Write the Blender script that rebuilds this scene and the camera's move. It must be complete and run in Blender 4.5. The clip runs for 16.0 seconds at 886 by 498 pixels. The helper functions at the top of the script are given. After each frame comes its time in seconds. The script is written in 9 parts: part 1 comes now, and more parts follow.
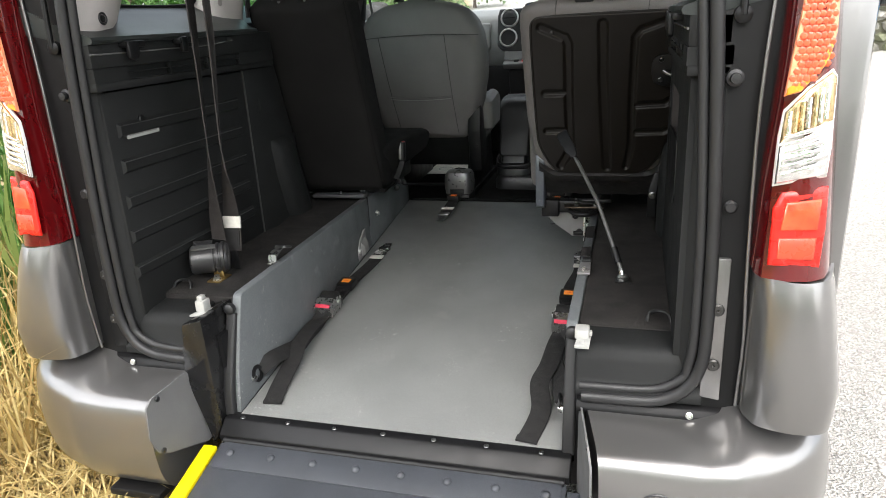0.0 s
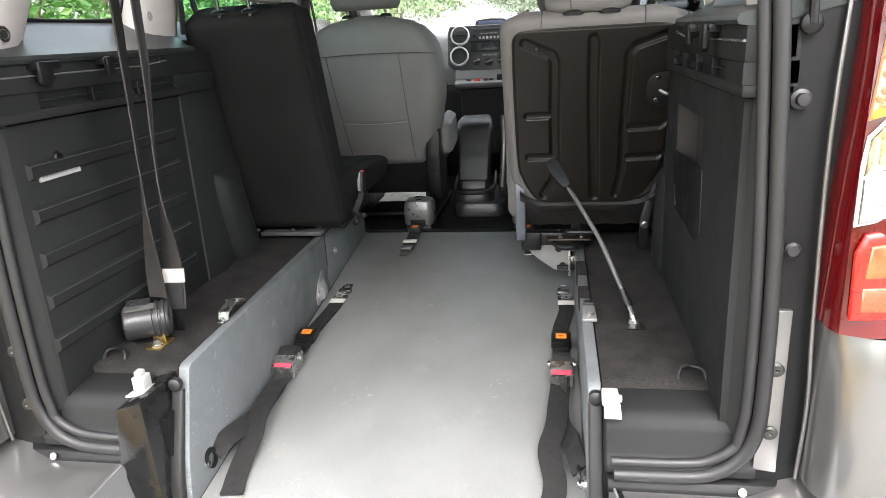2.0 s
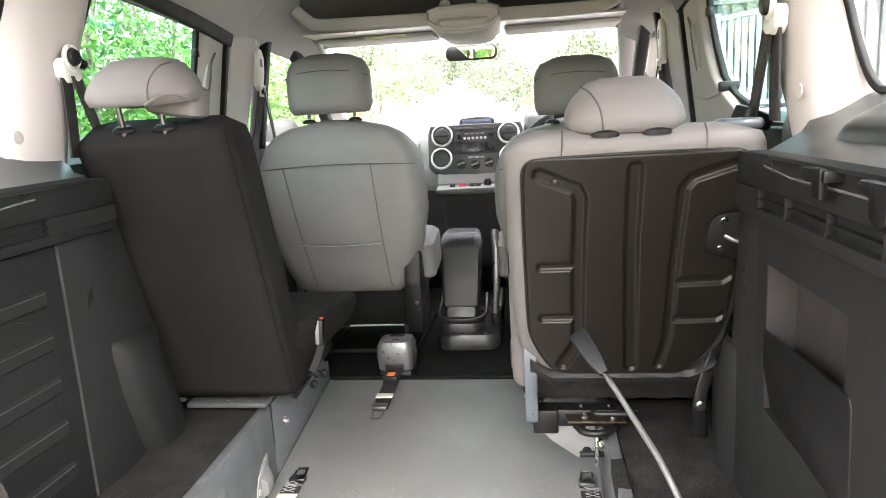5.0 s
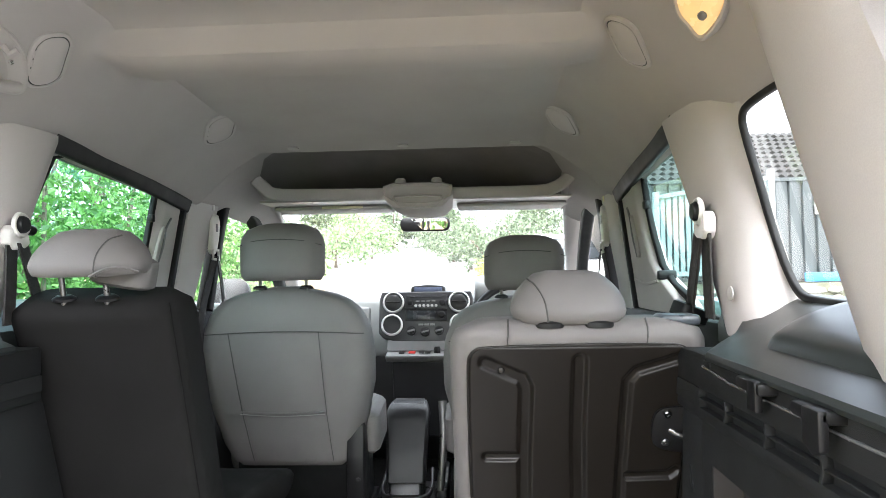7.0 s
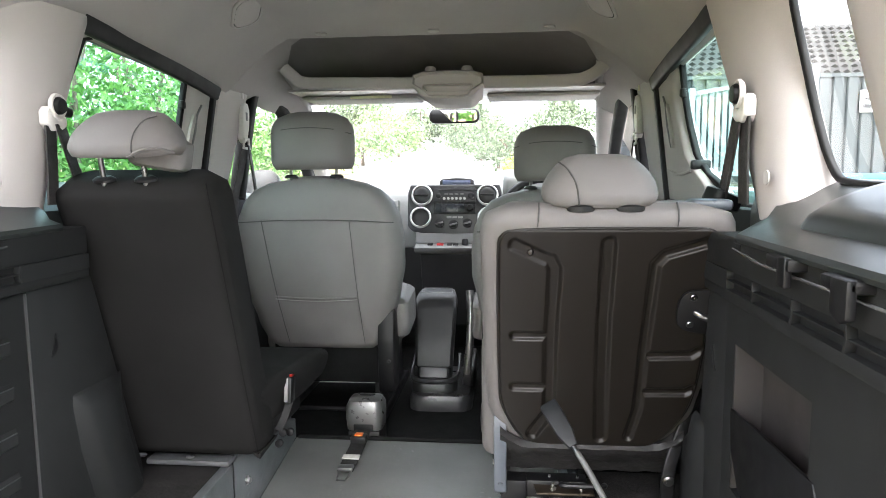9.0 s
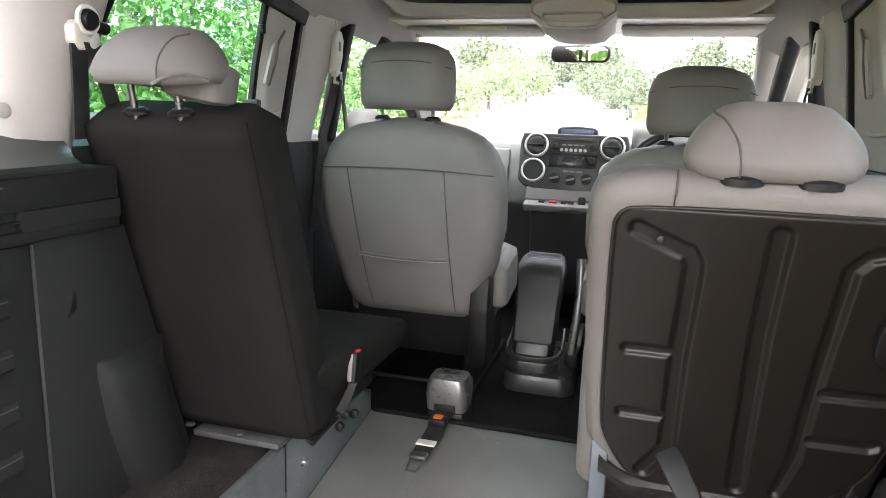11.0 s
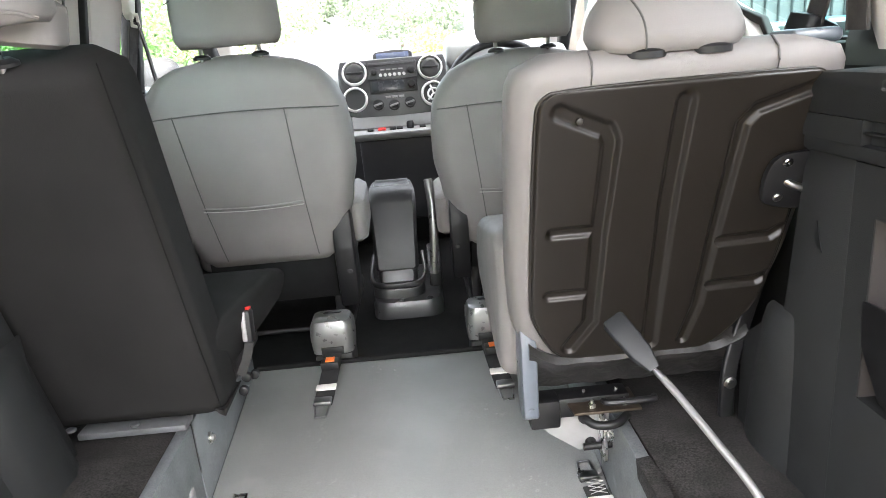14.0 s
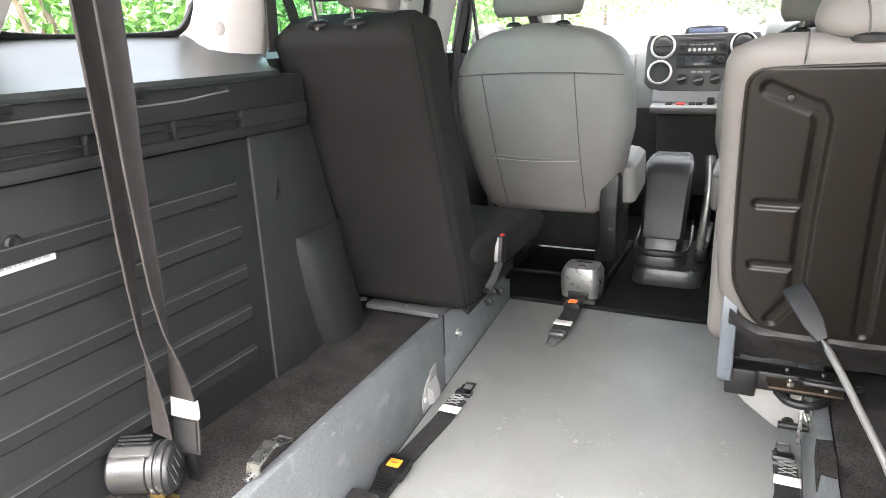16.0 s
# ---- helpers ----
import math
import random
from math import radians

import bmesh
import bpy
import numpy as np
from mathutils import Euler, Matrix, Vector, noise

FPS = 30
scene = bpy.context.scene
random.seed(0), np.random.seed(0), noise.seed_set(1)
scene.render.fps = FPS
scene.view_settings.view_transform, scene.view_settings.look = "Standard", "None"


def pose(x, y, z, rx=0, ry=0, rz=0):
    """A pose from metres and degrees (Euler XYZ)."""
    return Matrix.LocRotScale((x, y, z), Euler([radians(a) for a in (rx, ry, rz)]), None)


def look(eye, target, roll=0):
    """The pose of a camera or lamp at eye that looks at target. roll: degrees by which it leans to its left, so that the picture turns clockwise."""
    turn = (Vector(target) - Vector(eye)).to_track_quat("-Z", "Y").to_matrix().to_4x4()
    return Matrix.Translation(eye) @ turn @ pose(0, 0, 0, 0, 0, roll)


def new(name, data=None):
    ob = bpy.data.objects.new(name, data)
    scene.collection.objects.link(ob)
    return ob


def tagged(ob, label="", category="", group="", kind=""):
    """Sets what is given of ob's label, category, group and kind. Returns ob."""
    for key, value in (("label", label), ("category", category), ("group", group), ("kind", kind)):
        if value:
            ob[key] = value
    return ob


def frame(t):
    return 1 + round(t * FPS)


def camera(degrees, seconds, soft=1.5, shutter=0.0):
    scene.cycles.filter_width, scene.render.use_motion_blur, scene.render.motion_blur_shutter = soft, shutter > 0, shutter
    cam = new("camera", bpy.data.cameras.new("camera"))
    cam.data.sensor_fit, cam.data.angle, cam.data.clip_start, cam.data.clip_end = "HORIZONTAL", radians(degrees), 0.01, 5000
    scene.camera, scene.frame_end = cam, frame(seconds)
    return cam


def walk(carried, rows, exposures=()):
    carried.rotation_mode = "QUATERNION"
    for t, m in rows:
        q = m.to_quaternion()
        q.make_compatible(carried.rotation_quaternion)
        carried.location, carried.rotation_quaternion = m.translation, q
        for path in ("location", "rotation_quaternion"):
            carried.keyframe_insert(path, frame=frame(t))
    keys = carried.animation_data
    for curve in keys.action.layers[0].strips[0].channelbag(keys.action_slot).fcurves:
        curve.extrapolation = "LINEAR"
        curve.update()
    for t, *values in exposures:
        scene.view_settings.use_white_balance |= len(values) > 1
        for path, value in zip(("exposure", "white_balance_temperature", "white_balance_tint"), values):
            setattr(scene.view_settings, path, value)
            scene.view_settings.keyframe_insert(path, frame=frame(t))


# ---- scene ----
cam = camera(66.6, 16.0, 0.6)
PATH = [
    (0, (0.505, -1.215, 0.878), (-0.021, 0.603, 0.231), -3.1),
    (0.5, (0.358, -1.222, 0.886), (-0.002, 0.636, 0.239), -1.9),
    (1, (0.31, -1.212, 0.879), (0.006, 0.657, 0.235), -3.3),
    (1.5, (0.309, -1.155, 0.864), (0.074, 0.729, 0.235), -2.6),
    (2, (0.335, -1.009, 0.873), (0.002, 0.867, 0.267), -3.3),
    (2.5, (0.35, -0.886, 0.883), (-0.019, 0.997, 0.32), -1.9),
    (3, (0.321, -0.79, 0.889), (-0.024, 1.108, 0.36), -2.1),
    (3.5, (0.258, -0.659, 0.914), (-0.048, 1.271, 0.491), -1.8),
    (4, (0.244, -0.572, 0.939), (-0.007, 1.369, 0.53), -2.9),
    (4.2, (0.25, -0.54, 0.943), (-0.027, 1.399, 0.542), -3.4),
    (6.3, (0.252, -0.481, 0.969), (0.081, 1.49, 0.669), -3.0),
    (6.5, (0.257, -0.483, 0.988), (0.125, 1.509, 0.868), -2.3),
    (7, (0.261, -0.49, 0.999), (0.144, 1.505, 1.065), -1.0),
    (7.5, (0.258, -0.498, 1.003), (0.107, 1.489, 1.18), -0.1),
    (8, (0.26, -0.501, 1.0), (0.099, 1.489, 1.128), -0.6),
    (8.5, (0.258, -0.502, 0.989), (0.105, 1.491, 0.911), -1.0),
    (9, (0.253, -0.501, 0.97), (0.055, 1.476, 0.74), -0.5),
    (9.5, (0.262, -0.459, 0.957), (-0.131, 1.474, 0.627), 1.0),
    (9.7, (0.272, -0.417, 0.96), (-0.288, 1.462, 0.568), 2.4),
    (11.8, (0.204, -0.128, 0.988), (-0.26, 1.779, 0.603), 0.1),
    (12, (0.161, -0.134, 0.994), (-0.182, 1.798, 0.608), -0.1),
    (12.5, (0.094, -0.134, 0.98), (0.059, 1.818, 0.547), -2.8),
    (13, (0.077, -0.139, 0.967), (0.189, 1.807, 0.522), -6.2),
    (13.5, (0.071, -0.156, 0.958), (0.238, 1.776, 0.471), -7.9),
    (14, (0.081, -0.183, 0.933), (0.122, 1.732, 0.36), -4.9),
    (14.5, (0.1, -0.233, 0.922), (0.109, 1.668, 0.301), -3.6),
    (15, (0.136, -0.287, 0.921), (-0.098, 1.597, 0.292), -3.6),
    (15.5, (0.194, -0.333, 0.92), (-0.364, 1.492, 0.32), -2.2),
    (16, (0.264, -0.377, 0.921), (-0.572, 1.34, 0.328), -2.2),
]
walk(cam, [(t, look(eye, target, roll)) for t, eye, target, roll in PATH],
     [(0.0, 2.05, 6500, 9), (0.5, 2.25, 6500, 9), (1.0, 2.4, 6500, 10), (1.5, 2.6, 6500, 10), (2.0, 3.1, 6500, 11), (2.5, 3.48, 6600, 12), (3.0, 3.8, 6750, 13), (3.7, 4.05, 6800, 14), (6.3, 3.9, 6600, 12), (7.0, 3.5, 6250, 11), (7.5, 3.25, 6050, 10), (8.0, 3.28, 6150, 10), (8.5, 3.58, 6300, 11), (9.0, 3.68, 6400, 12), (9.7, 3.72, 6600, 13), (12.0, 3.5, 6650, 14), (12.5, 3.62, 6600, 14), (13.5, 3.95, 6480, 13), (14.5, 4.55, 6450, 13), (15.2, 4.6, 6480, 13), (16.0, 4.28, 6600, 13)])

# ---- daylight ----
world = bpy.data.worlds.new("daylight")
scene.world = world
world.use_nodes = True
wn, wl = world.node_tree.nodes, world.node_tree.links
sky = wn.new("ShaderNodeTexSky")
sky.sky_type = "NISHITA"
sky.sun_disc = False
sky.sun_elevation, sky.sun_rotation = radians(57), radians(169)
sky.air_density, sky.dust_density = 1.0, 4.0
wn["Background"].inputs["Strength"].default_value = 0.15
veil = wn.new("ShaderNodeHueSaturation")
veil.inputs["Saturation"].default_value = 0.35
wl.new(sky.outputs["Color"], veil.inputs["Color"])
wl.new(veil.outputs["Color"], wn["Background"].inputs["Color"])
sun = new("sun", bpy.data.lights.new("sun", "SUN"))
sun.data.energy, sun.data.angle, sun.data.color = 1.2, radians(150), (1.0, 0.97, 0.92)
sun.matrix_world = look((0.4, -2.1, 3.4), (0, 0, 0))
tagged(sun, "overcast daylight", "sun", kind="structure")


# ---- building tools ----
def mat(name, col, rough=0.6, metal=0.0, vary=0.12, scale=8.0, grain=0.0, gscale=400.0, bump=0.0, bscale=300.0, spec=0.5, wear=0.0, wearcol=(0.5, 0.5, 0.5), coat=0.0, rvary=0.08, specks=0.0):
    """A procedural surface: slow mottling, fine grain, relief and wear."""
    m = bpy.data.materials.new(name)
    m.use_nodes = True
    n, l = m.node_tree.nodes, m.node_tree.links
    b = n["Principled BSDF"]
    b.inputs["Roughness"].default_value = rough
    b.inputs["Metallic"].default_value = metal
    b.inputs["Specular IOR Level"].default_value = spec
    b.inputs["Coat Weight"].default_value = coat
    b.inputs["Coat Roughness"].default_value = 0.08
    tc = n.new("ShaderNodeTexCoord")

    def noise_tex(s, detail=4.0):
        t = n.new("ShaderNodeTexNoise")
        t.inputs["Scale"].default_value, t.inputs["Detail"].default_value = s, detail
        l.new(tc.outputs["Object"], t.inputs["Vector"])
        return t

    def remap(sock, a, b_, c, d):
        r = n.new("ShaderNodeMapRange")
        for k, v in enumerate((a, b_, c, d)):
            r.inputs[k + 1].default_value = v
        l.new(sock, r.inputs[0])
        return r.outputs[0]

    def times(colour, factor):
        x = n.new("ShaderNodeVectorMath")
        x.operation = "SCALE"
        if isinstance(colour, tuple):
            x.inputs[0].default_value = colour[:3]
        else:
            l.new(colour, x.inputs[0])
        l.new(factor, x.inputs["Scale"])
        return x.outputs[0]

    big = noise_tex(scale)
    out = times(tuple(col), remap(big.outputs["Fac"], 0.3, 0.7, 1 - vary, 1 + vary))
    if grain:
        g = noise_tex(gscale, 2.0)
        out = times(out, remap(g.outputs["Fac"], 0.3, 0.7, 1 - grain, 1 + grain))
    if wear:
        w = noise_tex(scale * 2.3, 8.0)
        mx = n.new("ShaderNodeMix")
        mx.data_type = "RGBA"
        l.new(remap(w.outputs["Fac"], 0.62, 0.78, 0.0, wear), mx.inputs[0])
        l.new(out, mx.inputs[6])
        mx.inputs[7].default_value = (*wearcol, 1)
        out = mx.outputs[2]
    if specks:
        # sparse pale scuffs and crumbs, gathered in patches
        fine, patch = noise_tex(95.0, 3.0), noise_tex(7.0, 2.0)
        prod = n.new("ShaderNodeMath")
        prod.operation = "MULTIPLY"
        l.new(remap(fine.outputs["Fac"], 0.62, 0.68, 0.0, specks), prod.inputs[0])
        l.new(remap(patch.outputs["Fac"], 0.56, 0.72, 0.05, 1.0), prod.inputs[1])
        mx = n.new("ShaderNodeMix")
        mx.data_type = "RGBA"
        l.new(prod.outputs[0], mx.inputs[0])
        l.new(out, mx.inputs[6])
        mx.inputs[7].default_value = (0.5, 0.49, 0.47, 1)
        out = mx.outputs[2]
    l.new(out, b.inputs["Base Color"])
    if rvary:
        l.new(remap(noise_tex(scale * 1.7, 6.0).outputs["Fac"], 0.3, 0.7, max(0.02, rough - rvary), min(1, rough + rvary)), b.inputs["Roughness"])
    if bump:
        bt = noise_tex(bscale, 3.0)
        bp = n.new("ShaderNodeBump")
        bp.inputs["Strength"].default_value, bp.inputs["Distance"].default_value = bump, 0.002
        l.new(bt.outputs["Fac"], bp.inputs["Height"])
        l.new(bp.outputs[0], b.inputs["Normal"])
    return m


def part(name, bm, material, parent=None, label="", sharp=40, smooth=True):
    """Links a bmesh in world places as one mesh object, under a thing or a part."""
    bmesh.ops.recalc_face_normals(bm, faces=bm.faces[:])
    if smooth:
        lim = radians(sharp)
        for f in bm.faces:
            f.smooth = True
        for e in bm.edges:
            if len(e.link_faces) == 2 and e.calc_face_angle(3.2) > lim:
                e.smooth = False
    me = bpy.data.meshes.new(name)
    bm.to_mesh(me)
    bm.free()
    if material is not None:
        me.materials.append(material)
    ob = new(name, me)
    if parent is not None:
        ob.parent = parent
        if parent.type == "EMPTY":
            ob.location = -parent.location
    return tagged(ob, label)


def thing(name, base, label, category, group="", kind=""):
    ob = new(name)
    ob.location = base
    ob.empty_display_size = 0.05
    return tagged(ob, label, category, group, kind)


def single(name, bm, material, label, category, group="", kind="", sharp=40, smooth=True):
    return tagged(part(name, bm, material, None, "", sharp, smooth), label, category, group, kind)


def B():
    return bmesh.new()


def add(bm, other):
    me = bpy.data.meshes.new("scratch")
    other.to_mesh(me)
    other.free()
    bm.from_mesh(me)
    bpy.data.meshes.remove(me)
    return bm


def box(bm, x0, x1, y0, y1, z0, z1, bev=0.0, seg=2, m=None):
    t = B()
    bmesh.ops.create_cube(t, size=1, matrix=Matrix.Translation(((x0 + x1) / 2, (y0 + y1) / 2, (z0 + z1) / 2)) @ Matrix.Diagonal((abs(x1 - x0), abs(y1 - y0), abs(z1 - z0), 1)))
    if bev:
        bmesh.ops.bevel(t, geom=t.edges[:], offset=bev, segments=seg, profile=0.5, affect="EDGES")
    if m is not None:
        bmesh.ops.transform(t, matrix=m, verts=t.verts[:])
    return add(bm, t)


def prism(bm, poly, axis, a, b, bev=0.0, seg=2, skew=None):
    """A polygon drawn in the plane across axis, pushed from a to b. x: (y, z), y: (x, z), z: (x, y)."""
    def at(u, v, w):
        return {"x": (w, u, v), "y": (u, w, v), "z": (u, v, w)}[axis]
    t = B()
    lo = [t.verts.new(at(*p, a)) for p in poly]
    hi = [t.verts.new(at(*(skew(p) if skew else p), b)) for p in poly]
    t.faces.new(lo), t.faces.new(hi[::-1])
    for i in range(len(poly)):
        t.faces.new((lo[i], lo[i - 1], hi[i - 1], hi[i]))
    bmesh.ops.recalc_face_normals(t, faces=t.faces[:])
    if bev:
        bmesh.ops.bevel(t, geom=t.edges[:], offset=bev, segments=seg, profile=0.5, affect="EDGES", clamp_overlap=True)
    return add(bm, t)


def loft(bm, rings, cap=True, closed=True):
    """Skins rings of equal count; closed: each ring goes round."""
    t = B()
    vs = [[t.verts.new(p) for p in r] for r in rings]
    n = len(vs[0])
    for r0, r1 in zip(vs, vs[1:]):
        for i in range(n if closed else n - 1):
            j = (i + 1) % n
            t.faces.new((r0[i], r0[j], r1[j], r1[i]))
    if cap and closed:
        t.faces.new(vs[0][::-1]), t.faces.new(vs[-1])
    return add(bm, t)


def chaikin(pts, times=2):
    """Rounds the corners of a closed outline."""
    for _ in range(times):
        pts = [tuple(a * k + b * (1 - k) for a, b in zip(p, q)) for p, q in zip(pts, pts[1:] + pts[:1]) for k in (0.75, 0.25)]
    return pts


def rrect(w, h, r, n=5):
    """A rounded rectangle round the origin, w by h, as (u, v)."""
    r = min(r, w / 2 * 0.999, h / 2 * 0.999)
    out = []
    for cx, cy, a0 in ((w / 2 - r, h / 2 - r, 0), (-w / 2 + r, h / 2 - r, 90), (-w / 2 + r, -h / 2 + r, 180), (w / 2 - r, -h / 2 + r, 270)):
        for k in range(n):
            a = radians(a0 + 90 * k / (n - 1))
            out.append((cx + r * math.cos(a), cy + r * math.sin(a)))
    return out


def pillow(bm, w, d, h, r, m, edge=0.35, n=6, steps=5):
    """A cushioned block, w by d by h round the origin, rounded over its rim in z, laid at m."""
    rings = []
    for k in range(-steps, steps + 1):
        s = k / steps
        z = s * h / 2
        q = max(0.0, 1 - abs(s)) / edge
        f = 1.0 if q >= 1 else math.sqrt(max(0.0, 1 - (1 - q) ** 2))
        ins = (1 - f) * min(edge * h / 2, w / 3, d / 3)
        rings.append([m @ Vector((u, v, z)) for u, v in rrect(w - 2 * ins, d - 2 * ins, max(0.004, r - ins * 0.5), n)])
    return loft(bm, rings)


def sweep(bm, pts, ring, up=(0, 0, 1), cap=True, closed=False):
    """Sweeps a flat ring (u sideways, v up) along a line of points."""
    pts = [Vector(p) for p in pts]
    rings = []
    for i, p in enumerate(pts):
        a, b = pts[max(i - 1, 0)], pts[min(i + 1, len(pts) - 1)]
        if closed:
            a, b = pts[i - 1], pts[(i + 1) % len(pts)]
        d = (b - a).normalized()
        side = d.cross(Vector(up))
        if side.length < 1e-4:
            side = d.cross(Vector((0, 1, 0)))
        side.normalize()
        v = side.cross(d)
        rings.append([p + side * q[0] + v * q[1] for q in ring])
    if closed:
        rings.append(rings[0])
    return loft(bm, rings, cap and not closed)


def tube(bm, pts, r, n=10, up=(0, 0, 1), closed=False):
    return sweep(bm, pts, [(r * math.cos(2 * math.pi * k / n), r * math.sin(2 * math.pi * k / n)) for k in range(n)], up, True, closed)


def strap(bm, pts, w, th, up=(0, 0, 1)):
    return sweep(bm, pts, [(-w / 2, -th / 2), (w / 2, -th / 2), (w / 2, th / 2), (-w / 2, th / 2)], up)


def curve_pts(pts, n=8):
    """A smooth line through points (Catmull-Rom)."""
    p = [Vector(q) for q in pts]
    p = [2 * p[0] - p[1]] + p + [2 * p[-1] - p[-2]]
    out = []
    for i in range(1, len(p) - 2):
        for k in range(n):
            t = k / n
            out.append(0.5 * (2 * p[i] + (p[i + 1] - p[i - 1]) * t + (2 * p[i - 1] - 5 * p[i] + 4 * p[i + 1] - p[i + 2]) * t * t + (3 * p[i] - p[i - 1] - 3 * p[i + 1] + p[i + 2]) * t ** 3))
    return out + [p[-2]]


def lathe(bm, prof, m, n=20):
    """Turns a profile of (radius, height) round z, laid at m."""
    return loft(bm, [[m @ Vector((max(r, 1e-4) * math.cos(2 * math.pi * k / n), max(r, 1e-4) * math.sin(2 * math.pi * k / n), h)) for k in range(n)] for r, h in prof])


def ring_lathe(bm, prof, m, n=24):
    """Turns a closed profile round z: a ring."""
    rings = [[m @ Vector((r * math.cos(2 * math.pi * k / n), r * math.sin(2 * math.pi * k / n), h)) for r, h in prof] for k in range(n)]
    return loft(bm, rings + [rings[0]], cap=False)


def screw(bm, m, r=0.006, h=0.003):
    return lathe(bm, [(r, 0), (r, h * 0.5), (r * 0.75, h), (r * 0.3, h), (r * 0.28, h * 0.4), (0, h * 0.4)], m, 12)


def glass(name, tint=(0.9, 0.97, 0.95), rough=0.0):
    m = bpy.data.materials.new(name)
    m.use_nodes = True
    n, l = m.node_tree.nodes, m.node_tree.links
    n.remove(n["Principled BSDF"])
    tr, gl, mx, lw = n.new("ShaderNodeBsdfTransparent"), n.new("ShaderNodeBsdfGlossy"), n.new("ShaderNodeMixShader"), n.new("ShaderNodeLayerWeight")
    pw, fr = n.new("ShaderNodeMath"), n.new("ShaderNodeMath")
    pw.operation, fr.operation = "POWER", "MULTIPLY_ADD"
    l.new(lw.outputs["Facing"], pw.inputs[0])
    pw.inputs[1].default_value = 5.0
    l.new(pw.outputs[0], fr.inputs[0])
    fr.inputs[1].default_value, fr.inputs[2].default_value = 0.8, 0.05
    tr.inputs[0].default_value = (*tint, 1)
    gl.inputs["Roughness"].default_value = 0.02
    l.new(fr.outputs[0], mx.inputs[0]), l.new(tr.outputs[0], mx.inputs[1]), l.new(gl.outputs[0], mx.inputs[2])
    l.new(mx.outputs[0], n["Material Output"].inputs["Surface"])
    return m


M_FLOOR = mat("grey_safety_floor", (0.172, 0.175, 0.171), 0.44, vary=0.13, scale=4, grain=0.14, gscale=420, bump=0.16, bscale=520, rvary=0.08, wear=0.45, wearcol=(0.235, 0.23, 0.222), specks=0.35)
M_SIDE = mat("grey_painted_panel", (0.112, 0.121, 0.126), 0.5, vary=0.1, scale=9, grain=0.2, gscale=350, bump=0.25, bscale=350, wear=0.6, wearcol=(0.24, 0.25, 0.25), specks=0.55)
M_CARPET = mat("charcoal_carpet", (0.022, 0.0203, 0.0195), 0.95, vary=0.35, scale=16, grain=0.7, gscale=330, bump=0.8, bscale=900, spec=0.2)
M_BLACKCARPET = mat("black_carpet", (0.0070, 0.0070, 0.0070), 0.95, vary=0.25, scale=12, grain=0.45, gscale=500, bump=0.7, bscale=900, spec=0.15)
M_TRIM = mat("black_grained_plastic", (0.0140, 0.0146, 0.0148), 0.58, vary=0.10, scale=6, bump=0.3, bscale=900, rvary=0.06, spec=0.19)
M_TRIMLIGHT = mat("warm_grey_trim", (0.42, 0.393, 0.376), 0.65, vary=0.04, scale=4, grain=0.04, gscale=600, bump=0.12, bscale=900)
M_HEADLINER = mat("pale_headliner_cloth", (0.375, 0.352, 0.338), 0.92, vary=0.05, scale=5, grain=0.06, gscale=900, bump=0.2, bscale=1200, spec=0.2)
M_BLACKCLOTH = mat("black_seat_cloth", (0.0128, 0.0123, 0.0121), 0.9, vary=0.12, scale=7, grain=0.3, gscale=900, bump=0.5, bscale=1100, spec=0.1)
M_GREYCLOTH = mat("grey_vinyl_seat_cover", (0.160, 0.151, 0.145), 0.62, vary=0.07, scale=8, grain=0.12, gscale=1000, bump=0.3, bscale=1300, spec=0.4)
M_SEATPLATE = mat("black_pressed_steel", (0.0105, 0.0088, 0.0074), 0.33, vary=0.05, scale=5, bump=0.06, bscale=500, spec=0.28, rvary=0.02)
M_BLACKPL = mat("black_plastic", (0.0062, 0.0062, 0.0068), 0.44, vary=0.1, scale=12, bump=0.1, bscale=700, spec=0.30)
M_RUBBER = mat("black_rubber", (0.014, 0.014, 0.015), 0.5, vary=0.12, scale=14, bump=0.1, bscale=300)
M_STEEL = mat("bright_steel", (0.62, 0.62, 0.60), 0.28, 1.0, vary=0.1, scale=40, wear=0.2, wearcol=(0.3, 0.28, 0.25))
M_PAINT = mat("dark_grey_metallic_paint", (0.195, 0.190, 0.187), 0.28, 0.75, vary=0.02, scale=2, grain=0.10, gscale=1800, coat=1.0, rvary=0.0)
M_WHITEPL = mat("white_plastic", (0.36, 0.36, 0.345), 0.4, vary=0.05, scale=30)
M_WEB = mat("black_webbing", (0.010, 0.0095, 0.0095), 0.75, vary=0.15, scale=30, grain=0.35, gscale=1200, bump=0.5, bscale=1300)
M_GLASS = glass("clear_glass", (0.93, 0.97, 0.96))
M_GLASSGREEN = glass("green_tinted_glass", (0.50, 0.73, 0.70))
M_GREYPL = mat("mid_grey_plastic", (0.16, 0.16, 0.16), 0.5, vary=0.06, scale=20)
M_PALEYELLOW = mat("pale_yellow_paper", (0.7, 0.66, 0.42), 0.6, vary=0.05, scale=30)
M_PINKGREY = mat("pale_grey_vinyl", (0.130, 0.121, 0.117), 0.6, vary=0.06, scale=8, grain=0.1, gscale=1000, bump=0.3, bscale=1300, spec=0.4)
M_RED = mat("red_plastic", (0.55, 0.02, 0.015), 0.35, vary=0.08, scale=60)
M_ORANGE = mat("orange_plastic", (0.80, 0.16, 0.02), 0.4, vary=0.08, scale=60)
M_BLACKVINYL = mat("creased_black_vinyl", (0.016, 0.015, 0.015), 0.5, vary=0.25, scale=30, bump=1.0, bscale=60)
